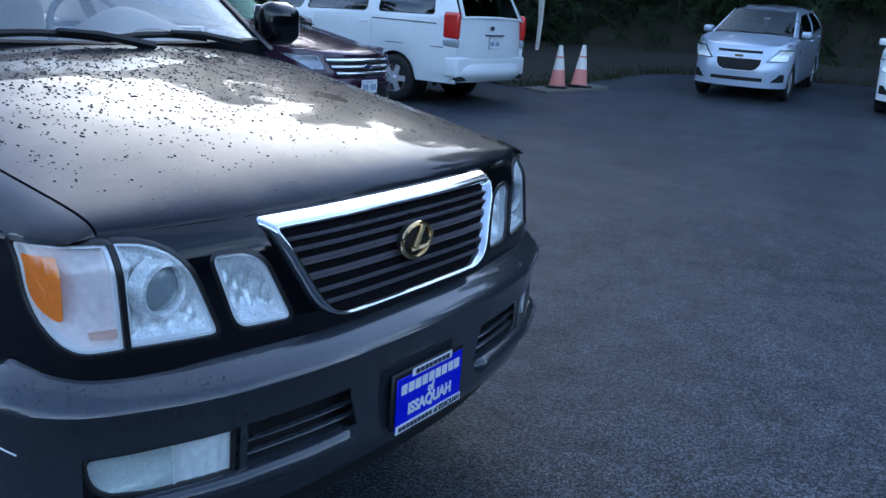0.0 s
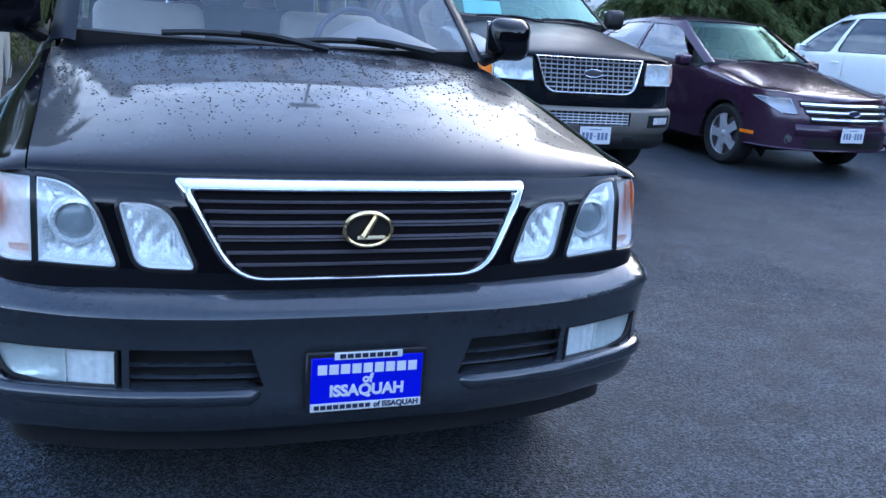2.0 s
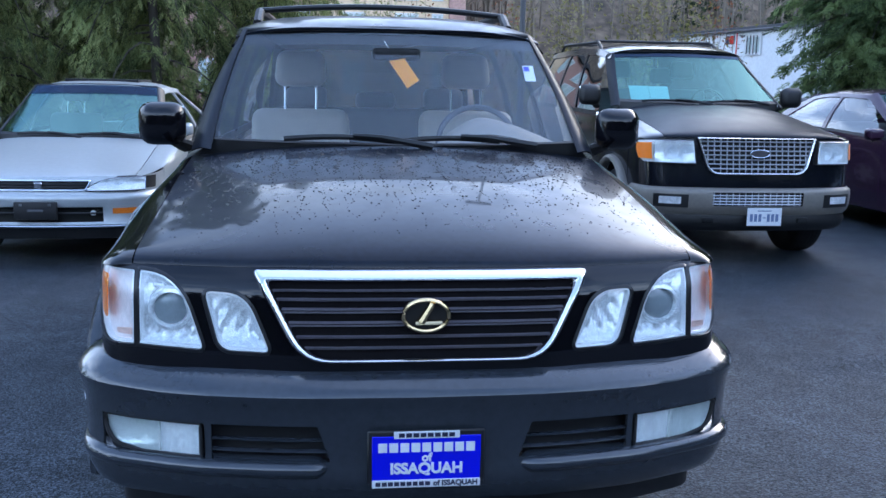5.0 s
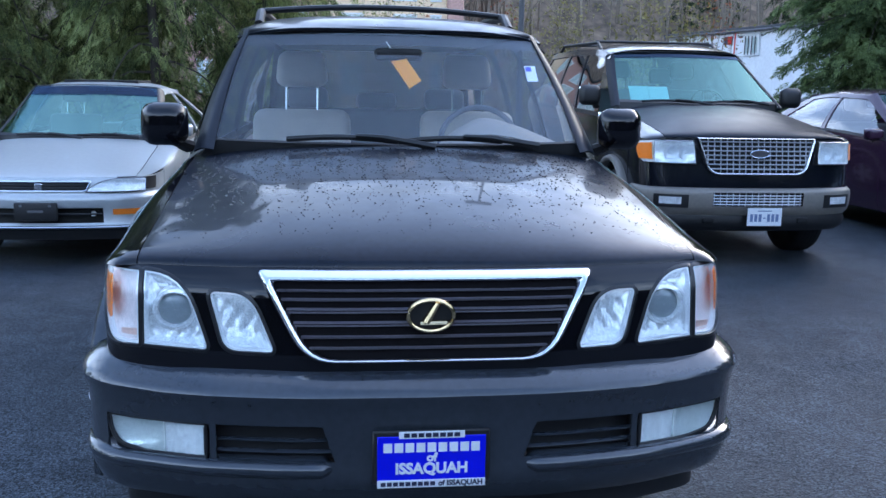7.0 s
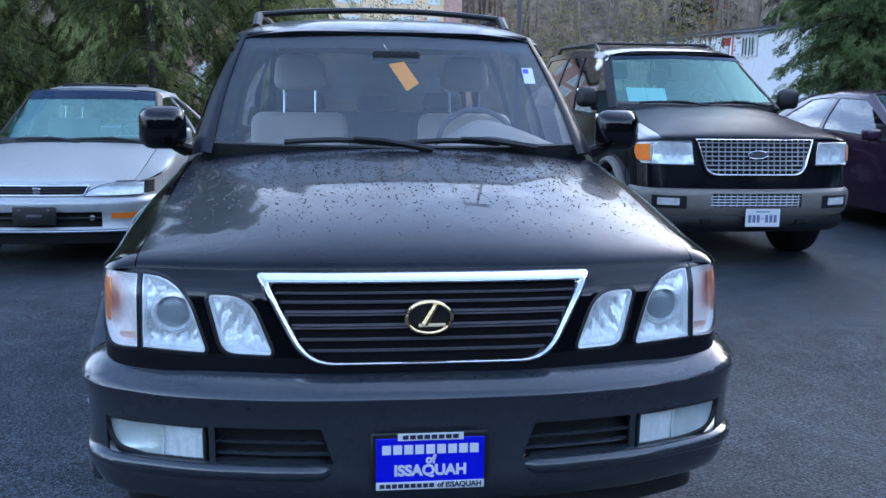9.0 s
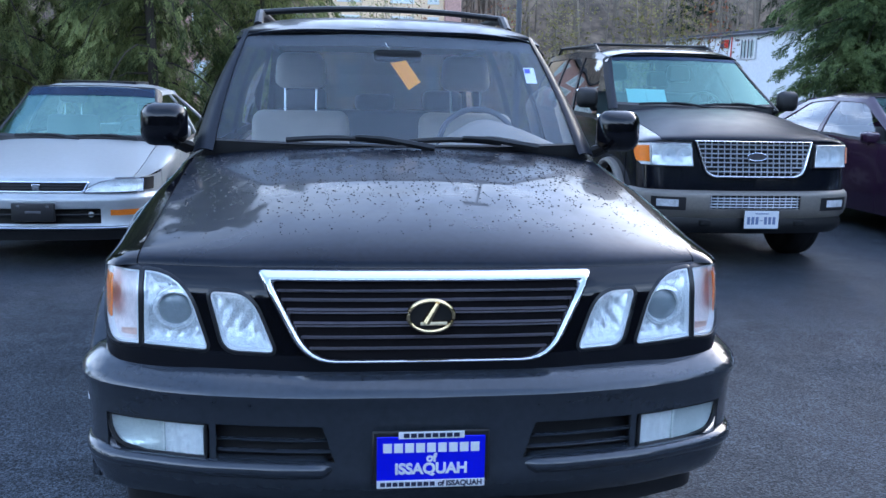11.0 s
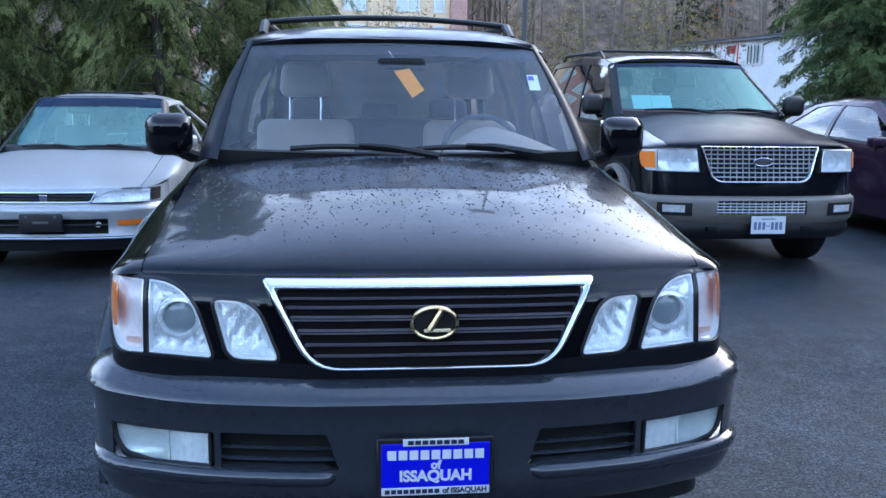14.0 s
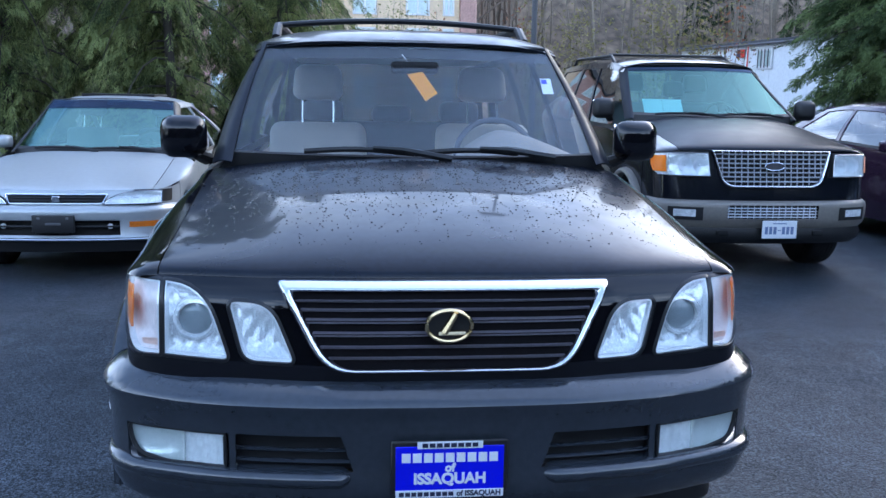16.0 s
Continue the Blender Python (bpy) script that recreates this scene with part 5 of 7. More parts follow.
def ground():
    V, F = [], []
    n, rs = 96, [0.01, 3, 6, 8, 9, 10, 11, 12, 13, 14, 15, 16, 17, 18, 20, 22, 24, 27, 30, 45, 80, 160, 400, 1200]
    for r in rs:
        for k in range(n):
            a = 2 * math.pi * k / n
            x, y = r * math.cos(a), r * math.sin(a) + 3
            V.append((x, y, rise(x)))
    for i in range(len(rs) - 1):
        for k in range(n):
            F.append((i * n + k, i * n + (k + 1) % n, (i + 1) * n + (k + 1) % n, (i + 1) * n + k))
    tagged(part("ground", (V, F), M["asphalt"]), "dark wet asphalt of a car lot", "ground", "", "structure")


ground()


M["plateink"] = mat("faded_blue_print", (0.16, 0.22, 0.36), 0.6)


def plain_plate(car, x, y, z, tilt=0.0):
    """A number plate; its characters stand as bars."""
    p = new("number_plate")
    p.parent = car
    p.location = (x, y, z)
    part("board", rbox(-0.152, 0.152, -0.003, 0.003, -0.076, 0.076, 0.002, 1), M["paper"], p, "white number plate with blue print")
    part("surround", rbox(-0.158, 0.158, 0.003, 0.008, -0.082, 0.082, 0.002, 1), M["plastic"], p)
    for k in range(7):
        x0, h = -0.128 + 0.0375 * k, (0.004 if k == 3 else 0.032)
        part("print_bar", rbox(x0, x0 + 0.026, -0.004, -0.003, -0.008 - h, -0.008 + h, 0, 1), M["plateink"], p)
    part("print_bar", rbox(-0.06, 0.06, -0.004, -0.003, 0.047, 0.055, 0, 1), M["plateink"], p)
    return p


def oval_badge(car, c, a, b, face, name="badge"):
    P = [(c[0] + a * math.cos(2 * math.pi * i / 28), c[1], c[2] + b * math.sin(2 * math.pi * i / 28)) for i in range(29)]
    o = part(name, tube(P, 0.005, 6, 1.0, False), M["chrome"], car)
    V = [(c[0], c[1] - 0.006, c[2])] + [(p[0], p[1], p[2]) for p in P[:-1]]
    part("badge_face", (V, [(0, i + 1, (i + 1) % 28 + 1) for i in range(28)]), M[face], o)
    return o


def skin_bumper(car, X, Y, sec, material, hole=None, name="front_bumper", lift=0.0, zs_extra=(), ns=30, ss=None):
    """A bumper swept along a plan curve; sec holds (setback, z) from top to bottom."""
    dyf = curve(sorted((-z, d) for d, z in sec))

    def at(s, z, out=0.0):
        a = abs(s)
        e = 0.01
        tx, ty = X(min(1, a + e)) - X(max(0, a - e)), Y(min(1, a + e)) - Y(max(0, a - e))
        k = math.hypot(tx, ty)
        d = out - dyf(-z)
        return (math.copysign(X(a) + ty / k * d, s if s else 1), Y(a) - tx / k * d, z + lift * max(0, a - 0.6))
    zs = sorted({z for _, z in sec} | set(zs_extra), reverse=True)
    ob = part(name, surf(at, ss or [i / ns for i in range(-ns, ns + 1)], zs, hole), M[material], car, thick=0.006)

    def atx(out=0.0):
        return lambda x, z: at(math.copysign(solve(X, abs(x)), x) if x else 0.0, z, out)
    return ob, atx


# ---- the dark blue-black off-roader next to it ----
BIG_SUV = dict(
    name="black_suv", category="car", label="black full-size SUV with a taupe bumper and mesh grille", group="parked cars",
    paint="navyblack", length=5.1, handle="plastic",
    plan=[(0, 0.06), (0.3, 0.07), (0.55, 0.10), (0.75, 0.15), (0.88, 0.22), (0.935, 0.32), (0.955, 0.45), (0.965, 0.6)],
    lean=[(0, 0.16), (0.6, 0.14), (1, 0.04)], zref=0.7, front_low=0.62,
    front_top=[(0, 1.125), (0.5, 1.12), (0.7, 1.105), (0.85, 1.09), (1, 1.07)],
    seam=0.78, bonnet=(1.125, 1.365, 0.6),
    bonnet_drop=0.06, bonnet_rear=(1.34, 1.46),
    width=[(0.6, 0.965), (1.5, 0.98), (4.0, 0.98), (5.1, 0.92)],
    shoulder=[(0.1, 1.10), (0.45, 1.085), (0.8, 1.09), (1.4, 1.2), (1.8, 1.24), (5.1, 1.26)],
    screen=((0.80, 1.48, 1.38), (0.66, 2.22, 1.87)), bow=0.1,
    roof=[(2.1, 1.902), (2.3, 1.945), (2.6, 1.98), (3.4, 2.0), (4.6, 1.985), (5.0, 1.93)], roof_hw=0.70, rear=(4.8, 5.05, 1.25, 0.8),
    wheels=(1.0, 4.02, 0.39, 0.83, 0.27, 0.22, 5), sill=0.44, cladding="taupe",
    cuts=[0.6, 1.5, 2.5, 3.45, 5.06], cut_names=["front_wing", "front_door", "rear_door", "rear_quarter"],
    panes=[(0.04, 0.30), (0.325, 0.58), (0.61, 0.95)], mirrors=(1.16, 1.66, 1.44, 0.22, 0.2), mirror_paint="plastic", screen_glass="palegreen", sun_band=(0.9, 0.004), side_glass="privacy", bonnet_paint="dullnavy", post_paint="dullnavy",
    rear_bumper="taupe", wipers=[(-0.75, -0.1), (0.0, 0.66)],
)
BIG_SUV_AT = pose(3.26, 4.93, 0, 0, 0, 0)


def black_suv():
    car, fs, fx, hood, ws, sh, W = vehicle(BIG_SUV, BIG_SUV_AT)
    f = fx
    gl = curve([(0.835, 0.41), (0.85, 0.437), (0.87, 0.45), (1.10, 0.515)])
    g = new("grille")
    g.parent = car
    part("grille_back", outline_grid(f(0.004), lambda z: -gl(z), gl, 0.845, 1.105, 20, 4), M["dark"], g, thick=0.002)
    frame_bar = ring_band(f, [(-0.525, 1.122, 0.012), (0.525, 1.122, 0.012), (0.43, 0.806, 0.10), (-0.43, 0.806, 0.10)],
                          [(-0.49, 1.108, 0.01), (0.49, 1.108, 0.01), (0.405, 0.838, 0.085), (-0.405, 0.838, 0.085)], height=0.04, skew=1.0)
    part("grille_frame", frame_bar, M["chrome"], g, "chrome grille surround", smooth=60)
    for k in range(7):
        z = 0.862 + 0.0375 * k
        e = gl(z) - 0.02
        part("grille_bar", tube([f(0.02)(x, z) for x in steps(-e, e, 16)], 0.0065, 6), M["meshgrey"], g)
    for k in range(-8, 9):
        x = 0.054 * k
        z0 = 0.836 if abs(x) < 0.36 else 0.9
        part("grille_bar", tube([f(0.018)(x, z) for z in steps(z0, 1.108, 4)], 0.005, 6), M["meshgrey"], g)
    oval_badge(car, f(0.05)(0, 0.99), 0.085, 0.033, "slat")
    for s in (-1, 1):
        lo = curve([(0.905, 0.535), (1.095, 0.555)])
        h = lens_unit(car, f, lo, lambda z: 0.85, 0.905, 1.088, "headlamp", g=s)
        Xb, Yb = path2(BIG_SUV["plan"])
        s0, s9 = solve(Xb, 0.85), solve(Yb, 0.36)
        wrap = curve([(0, 0.55), (0.2, 0.8), (0.6, 1.0), (1, 0.96)])

        def corner(o):
            return lambda u, v: fs(s * lerp(s0, lerp(s0, s9, wrap(v)), u), lerp(0.905, lerp(1.088, 1.076, u), v), o)
        part("turn_bowl", surf(corner(0.012), steps(0, 1, 8), steps(0, 1, 8)), M["lampwhite"], h, thick=0.004)
        part("turn_lens", surf(lambda u, v: corner(0.024)(0.12 + 0.88 * u, 0.14 + 0.76 * v), steps(0, 1, 8), steps(0, 1, 8)), M["amber"], h, "amber turn lens", thick=0.004)
        for y in (0.955, 1.02):
            cb = f(0.028)(s * (0.62 if y < 1 else 0.73), 0.995)
            part("bulb_bowl", revolve([(0.058, -0.006), (0.05, -0.004), (0.03, 0.004), (0.012, 0.006), (0.001, -0.004)], 24, "y", cb), M["lampwhite"], h)
    BXb, BYb = path2([(0, 0.0), (0.35, 0.012), (0.65, 0.06), (0.85, 0.14), (0.95, 0.25), (0.985, 0.38), (0.985, 0.5)])
    sec = [(0.09, 0.70), (0.03, 0.695), (0.008, 0.675), (0.0, 0.64), (0.004, 0.55), (0.02, 0.50), (0.06, 0.46)]
    s1 = solve(BXb, 0.40)

    def hole(s, z):
        return abs(s) < s1 and 0.55 < z < 0.665
    ss = [i / 30 for i in range(-30, 31)] + [-s1, s1]
    ob, bx = skin_bumper(car, BXb, BYb, sec, "taupe", hole, zs_extra=(0.665, 0.6), ss=sorted(ss))
    tagged(ob, "taupe painted bumper")
    low = [(0.05, 0.47), (0.035, 0.42), (0.05, 0.37), (0.10, 0.33)]
    skin_bumper(car, BXb, BYb, low, "plastic", name="valance")
    lg = part("lower_grille_back", surf(lambda x, z: bx(-0.05)(x, z), steps(-0.41, 0.41, 14), [0.54, 0.6, 0.67]), M["dark"], car)
    for z in (0.565, 0.59, 0.615, 0.64):
        part("lower_grille_bar", tube([bx(-0.02)(x, z) for x in steps(-0.4, 0.4, 12)], 0.005, 6), M["alloy"], lg)
    for k in range(-7, 8):
        part("lower_grille_bar", tube([bx(-0.018)(0.055 * k, z) for z in (0.552, 0.6, 0.663)], 0.004, 5), M["alloy"], lg)
    for s in (-1, 1):
        fo = new("fog_lamp")
        fo.parent = car
        part("housing", outline_grid(lambda x, z: bx(0.004)(s * x, z), lambda z: 0.60, lambda z: 0.87, 0.535, 0.645, 8, 4), M["plastic"], fo, thick=0.006)
        part("lens", outline_grid(lambda x, z: bx(0.01)(s * x, z), lambda z: 0.66, lambda z: 0.83, 0.565, 0.625, 8, 4), M["reflector"], fo, thick=0.006)
        part("hook", rbox(s * 0.42 - 0.05, s * 0.42 + 0.05, 0.03, 0.1, 0.40, 0.45, 0.015, 2), M["dark"], car)
    plain_plate(car, 0.05, -0.014, 0.465)
    rack = new("roof_rack")
    rack.parent = car
    for s in (-1, 1):
        part("rail", tube([(s * 0.66, 2.7, 1.92), (s * 0.66, 2.85, 2.0), (s * 0.66, 4.4, 2.01), (s * 0.66, 4.55, 1.94)], 0.018, 8), M["plastic"], rack)
    for y in (2.95, 4.2):
        part("crossbar", tube([(x, y, 2.018) for x in steps(-0.66, 0.66, 6)], 0.015, 8), M["plastic"], rack)
    cabin(car, 0.74, 2.6, 0.85, 1.33, 1.6, M["grey"], M["dash"])
    pr = thing("price_sheet", BIG_SUV_AT @ pose(-0.42, 1.73, 1.44, 52, 0, 0), "pale printed sheets propped behind the windscreen", "paper")
    for k in (0, 1):
        part("sheet", rbox(-0.2 + 0.205 * k, 0.0 + 0.205 * k, -0.12, 0.12, -0.001 - 0.004 * k, 0.001 - 0.004 * k, 0), M["paper"], pr)


black_suv()

# ---- the silver coupe ----
COUPE = dict(
    name="silver_coupe", category="car", label="silver two-door coupe with dark sunroof and no plate", group="parked cars",
    paint="silver", length=4.67,
    plan=[(0, 0.05), (0.3, 0.065), (0.5, 0.09), (0.68, 0.14), (0.79, 0.22), (0.845, 0.33), (0.865, 0.45), (0.875, 0.6)],
    lean=[(0, 0.5), (0.6, 0.45), (0.8, 0.25), (1, 0.1)], zref=0.6, front_low=0.5,
    front_top=[(0, 0.735), (0.5, 0.74), (0.75, 0.75), (1, 0.76)],
    seam=0.72, bonnet=(0.735, 0.985, 0.8),
    bonnet_drop=0.04, bonnet_rear=(1.14, 1.3),
    width=[(0.6, 0.875), (1.5, 0.89), (3.4, 0.89), (4.67, 0.82)],
    shoulder=[(0.1, 0.76), (0.6, 0.78), (1.2, 0.87), (1.6, 0.92), (3.5, 0.95), (4.67, 0.93)],
    screen=((0.70, 1.3, 1.0), (0.575, 2.02, 1.43)), bow=0.12,
    roof=[(1.9, 1.442), (2.1, 1.468), (2.35, 1.488), (2.8, 1.48), (3.2, 1.43)], roof_hw=0.58, rear=(3.15, 3.95, 0.98, 0.66), deck=0.97,
    wheels=(0.93, 3.64, 0.31, 0.74, 0.2, 0.19, 6), sill=0.24, arch=0.045,
    cuts=[0.6, 1.42, 2.75, 4.66], cut_names=["front_wing", "door", "rear_quarter"],
    panes=[(0.04, 0.5), (0.53, 0.93)], mirrors=(0.99, 1.5, 1.05, 0.17, 0.12), screen_glass="tealglass", sun_band=(0.82, 0.004), post_paint="plastic", pillar_width=0.05,
    wipers=[(-0.75, -0.1), (-0.1, 0.6)],
)
COUPE_AT = pose(-2.64, 5.06, 0, 0, 0, 0)


def silver_coupe():
    car, fs, fx, hood, ws, sh, W = vehicle(COUPE, COUPE_AT)
    f = fx
    part("grille", outline_grid(f(0.006), lambda z: -0.36 - (z - 0.64) * 0.3, lambda z: 0.36 + (z - 0.64) * 0.3, 0.645, 0.70, 20, 4), M["dark"], car, thick=0.004)
    for z in (0.66, 0.682):
        part("grille_bar", tube([f(0.014)(x, z) for x in steps(-0.35, 0.35, 14)], 0.005, 6), M["plastic"], car)
    trim = loop([(-0.395, 0.708, 0.012), (0.395, 0.708, 0.012), (0.36, 0.636, 0.02), (-0.36, 0.636, 0.02)])[:-1]
    part("grille_trim", rim(f(0.012), trim, 0.008, 8), M["chrome"], car, "bright trim round the grille")
    c = f(0.02)(0, 0.672)
    part("badge", rbox(c[0] - 0.03, c[0] + 0.03, c[1] - 0.004, c[1] + 0.006, c[2] - 0.024, c[2] + 0.024, 0.004, 1), M["chrome"], car)
    for s in (-1, 1):
        lens_unit(car, f, curve([(0.635, 0.37), (0.66, 0.395), (0.70, 0.46), (0.725, 0.54), (0.732, 0.60)]), lambda z: 0.775, 0.635, 0.732, "headlamp", g=s, rimr=0.003, flutes=True)
        part("lamp_gap", outline_grid(lambda x, z: f(0.006)(s * x, z), lambda z: 0.788, lambda z: 0.848, 0.64, 0.738, 6, 4), M["dark" if s > 0 else "amber"], car, thick=0.004)
    BXc, BYc = path2([(0, 0.0), (0.35, 0.018), (0.6, 0.065), (0.77, 0.15), (0.86, 0.28), (0.885, 0.42), (0.885, 0.52)])
    sec = [(0.10, 0.625), (0.03, 0.615), (0.006, 0.59), (0.0, 0.56), (0.01, 0.51), (0.012, 0.385), (0.0, 0.367), (0.006, 0.352), (0.03, 0.338), (0.1, 0.33)]
    s1 = solve(BXc, 0.5)
    ob, bx = skin_bumper(car, BXc, BYc, sec, "silver", lambda s, z: abs(s) < s1 and 0.385 < z < 0.51, ss=sorted([i / 30 for i in range(-30, 31)] + [-s1, s1]))
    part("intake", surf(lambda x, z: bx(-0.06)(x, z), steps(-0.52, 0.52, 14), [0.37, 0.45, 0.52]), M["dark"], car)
    part("valance", surf(lambda x, v: tuple(Vector(bx(-0.05)(x, 0.35)) + Vector((0, 0.04 * v, -0.11 * v))), steps(-0.8, 0.8, 20), steps(0, 1, 3)), M["plastic"], car, "dark plastic strip under the bumper", thick=0.006)
    part("lower_trim", tube([bx(0.002)(x, 0.352) for x in steps(-0.78, 0.78, 24)], 0.006, 6), M["chrome"], car)
    part("intake_bar", tube([bx(-0.02)(x, 0.455) for x in steps(-0.5, 0.5, 14)], 0.008, 6), M["plastic"], car)
    for s in (-1, 1):
        part("marker_lamp", outline_grid(lambda x, z: bx(0.004)(s * x, z), lambda z: 0.57, lambda z: 0.85, 0.45, 0.495, 10, 3), M["amberdark"], car, "amber marker lens", thick=0.008)
        c = bx(-0.03)(s * 0.42, 0.455)
        part("fog_lamp", revolve([(0.001, -0.006), (0.02, -0.004), (0.024, 0.01)], 16, "y", c), M["reflector"], car)
    br = new("plate_bracket")
    br.parent = car
    part("bracket", rbox(-0.165, 0.165, -0.03, 0.0, 0.41, 0.555, 0.012, 2), M["plastic"], br, "empty black plate bracket")
    part("bracket_bar", rbox(-0.06, 0.06, -0.036, -0.03, 0.475, 0.495, 0.003, 1), M["grey"], br)
    for x in (-0.11, 0.11):
        part("bracket_screw", rbox(x - 0.012, x + 0.012, -0.035, -0.029, 0.52, 0.54, 0.003, 1), M["grey"], br)
    part("sunroof", rbox(-0.36, 0.36, 2.2, 2.85, 1.472, 1.502, 0.008, 2), M["dark"], car, "dark glass sunroof")
    cabin(car, 0.66, 2.25, 0.5, 0.96, 1.5, M["grey"], M["dash"], rear=False)


silver_coupe()

# ---- the maroon sedan ----
SEDAN = dict(
    name="maroon_sedan", category="car", label="dark maroon sedan with a chrome-barred grille", group="parked cars",
    paint="maroon", length=4.84,
    plan=[(0, 0.05), (0.3, 0.07), (0.5, 0.12), (0.68, 0.21), (0.79, 0.32), (0.86, 0.46), (0.895, 0.62), (0.90, 0.7)],
    lean=[(0, 0.3), (0.5, 0.35), (1, 0.1)], zref=0.6, front_low=0.3,
    front_top=[(0, 0.80), (0.4, 0.82), (0.7, 0.87), (1, 0.88)],
    seam=0.74, bonnet=(0.8, 1.085, 0.62),
    bonnet_drop=0.05, bonnet_rear=(1.3, 1.48),
    width=[(0.6, 0.90), (1.5, 0.91), (3.5, 0.91), (4.84, 0.83)],
    shoulder=[(0.1, 0.85), (0.7, 0.87), (1.2, 0.95), (1.7, 1.01), (3.8, 1.07), (4.84, 1.06)],
    screen=((0.73, 1.5, 1.09), (0.59, 2.25, 1.49)), bow=0.12,
    roof=[(2.15, 1.5), (2.5, 1.54), (3.0, 1.545), (3.6, 1.49)], roof_hw=0.60, rear=(3.55, 4.25, 1.08, 0.66), deck=1.05,
    wheels=(0.97, 3.7, 0.33, 0.77, 0.22, 0.235, 5), sill=0.24, arch=0.04,
    cuts=[0.7, 1.6, 2.55, 3.4, 4.83], cut_names=["front_wing", "front_door", "rear_door", "rear_quarter"],
    panes=[(0.05, 0.46), (0.49, 0.88)], mirrors=(1.04, 1.72, 1.06, 0.2, 0.13), screen_glass="darkteal", rear_glass="privacy",
)
SEDAN_AT = pose(6.55, 5.36, 0, 0, 0, 3)


def maroon_sedan():
    car, fs, fx, hood, ws, sh, W = vehicle(SEDAN, SEDAN_AT)
    f = fx
    gw = curve([(0.58, 0.46), (0.80, 0.60)])
    part("grille_back", outline_grid(f(0.004), lambda z: -gw(z), gw, 0.58, 0.79, 20, 4), M["dark"], car, thick=0.003)
    for k in range(3):
        z = 0.615 + 0.07 * k
        e = gw(z)
        part("grille_bar", surf(lambda x, v: f(0.012 + 0.02 * math.sin(math.pi * v))(x, z + 0.042 * (v - 0.5)), steps(-e, e, 20), steps(0, 1, 4)), M["chrome"], car, "broad chrome grille bar")
    oval_badge(car, f(0.05)(0, 0.69), 0.075, 0.03, "ink")
    for s in (-1, 1):
        lo = curve([(0.64, 0.60), (0.80, 0.66)])
        hi2 = curve([(0.64, 0.70), (0.72, 0.80), (0.80, 0.87), (0.84, 0.885)])
        lens_unit(car, f, lo, hi2, 0.66, 0.80, "headlamp", material=M["smoky"], g=s, rimr=0.004)
        part("marker_lamp", surf(lambda a, z: fs(s * a, z, 0.006), steps(0.83, 0.97, 6), [0.40, 0.435]), M["amber"], car, "amber marker lens", thick=0.006)
        c = f(0.01)(s * 0.66, 0.40)
        part("fog_lamp", revolve([(0.001, -0.012), (0.035, -0.008), (0.04, 0.01), (0.055, 0.012)], 20, "y", c), M["slat"], car)
    part("lower_intake", outline_grid(f(0.006), lambda z: -0.5, lambda z: 0.5, 0.32, 0.42, 16, 3), M["dark"], car, thick=0.004)
    part("chin_line", tube([fs(a, 0.3, 0.012) for a in steps(-0.9, 0.9, 30)], 0.012, 6), M["maroon"], car)
    part("nose", surf(lambda x, v: f(0.03 * math.sin(math.pi * v))(x, 0.43 + 0.13 * v), steps(-0.62, 0.62, 20), steps(0, 1, 5)), M["maroon"], car)
    plain_plate(car, 0.0, -0.005, 0.47)
    cabin(car, 0.7, 2.6, 0.5, 1.0, 1.75, M["grey"], M["dash"])


maroon_sedan()

# ---- the white van, parked nose in ----
VAN = dict(
    name="white_minivan", category="van", label="white minivan parked nose-in with red tail lamps", group="parked cars",
    paint="white", length=5.1,
    plan=[(0, 0.05), (0.4, 0.1), (0.65, 0.2), (0.82, 0.35), (0.91, 0.55), (0.93, 0.7)], lean=[(0, 0.3), (1, 0.1)], zref=0.6, front_low=0.3,
    front_top=[(0, 0.85), (1, 0.92)], seam=0.74, bonnet=(0.85, 1.1, 0.7),
    bonnet_drop=0.05, bonnet_rear=(0.95, 1.15),
    width=[(0.7, 0.93), (1.5, 0.96), (4.4, 0.965), (5.1, 0.93)],
    shoulder=[(0.1, 0.88), (0.7, 0.92), (1.3, 1.05), (1.8, 1.16), (5.1, 1.26)],
    screen=((0.78, 1.2, 1.12), (0.62, 2.1, 1.745)), bow=0.14,
    roof=[(2.0, 1.76), (2.6, 1.83), (4.2, 1.86), (4.9, 1.83)], roof_hw=0.72, rear=(4.82, 5.08, 1.28, 0.84),
    wheels=(0.95, 4.02, 0.34, 0.83, 0.22, 0.21, 5), sill=0.36, arch=0.05,
    cuts=[0.7, 1.5, 2.5, 3.6, 5.09], cut_names=["front_wing", "front_door", "sliding_door", "rear_quarter"],
    window_cells=[(0.0, 0.045, 0.246, 0.262), (0.262, 0.279, 0.585, 0.612), (0.612, 0.639, 0.900, 1.0)], mirrors=(1.1, 1.6, 1.2, 0.2, 0.18), waist="white", side_glass="vanglass", rear_glass="privacy",
)
VAN_AT = pose(10.0, 10.9, 0, 0, 0, 180)


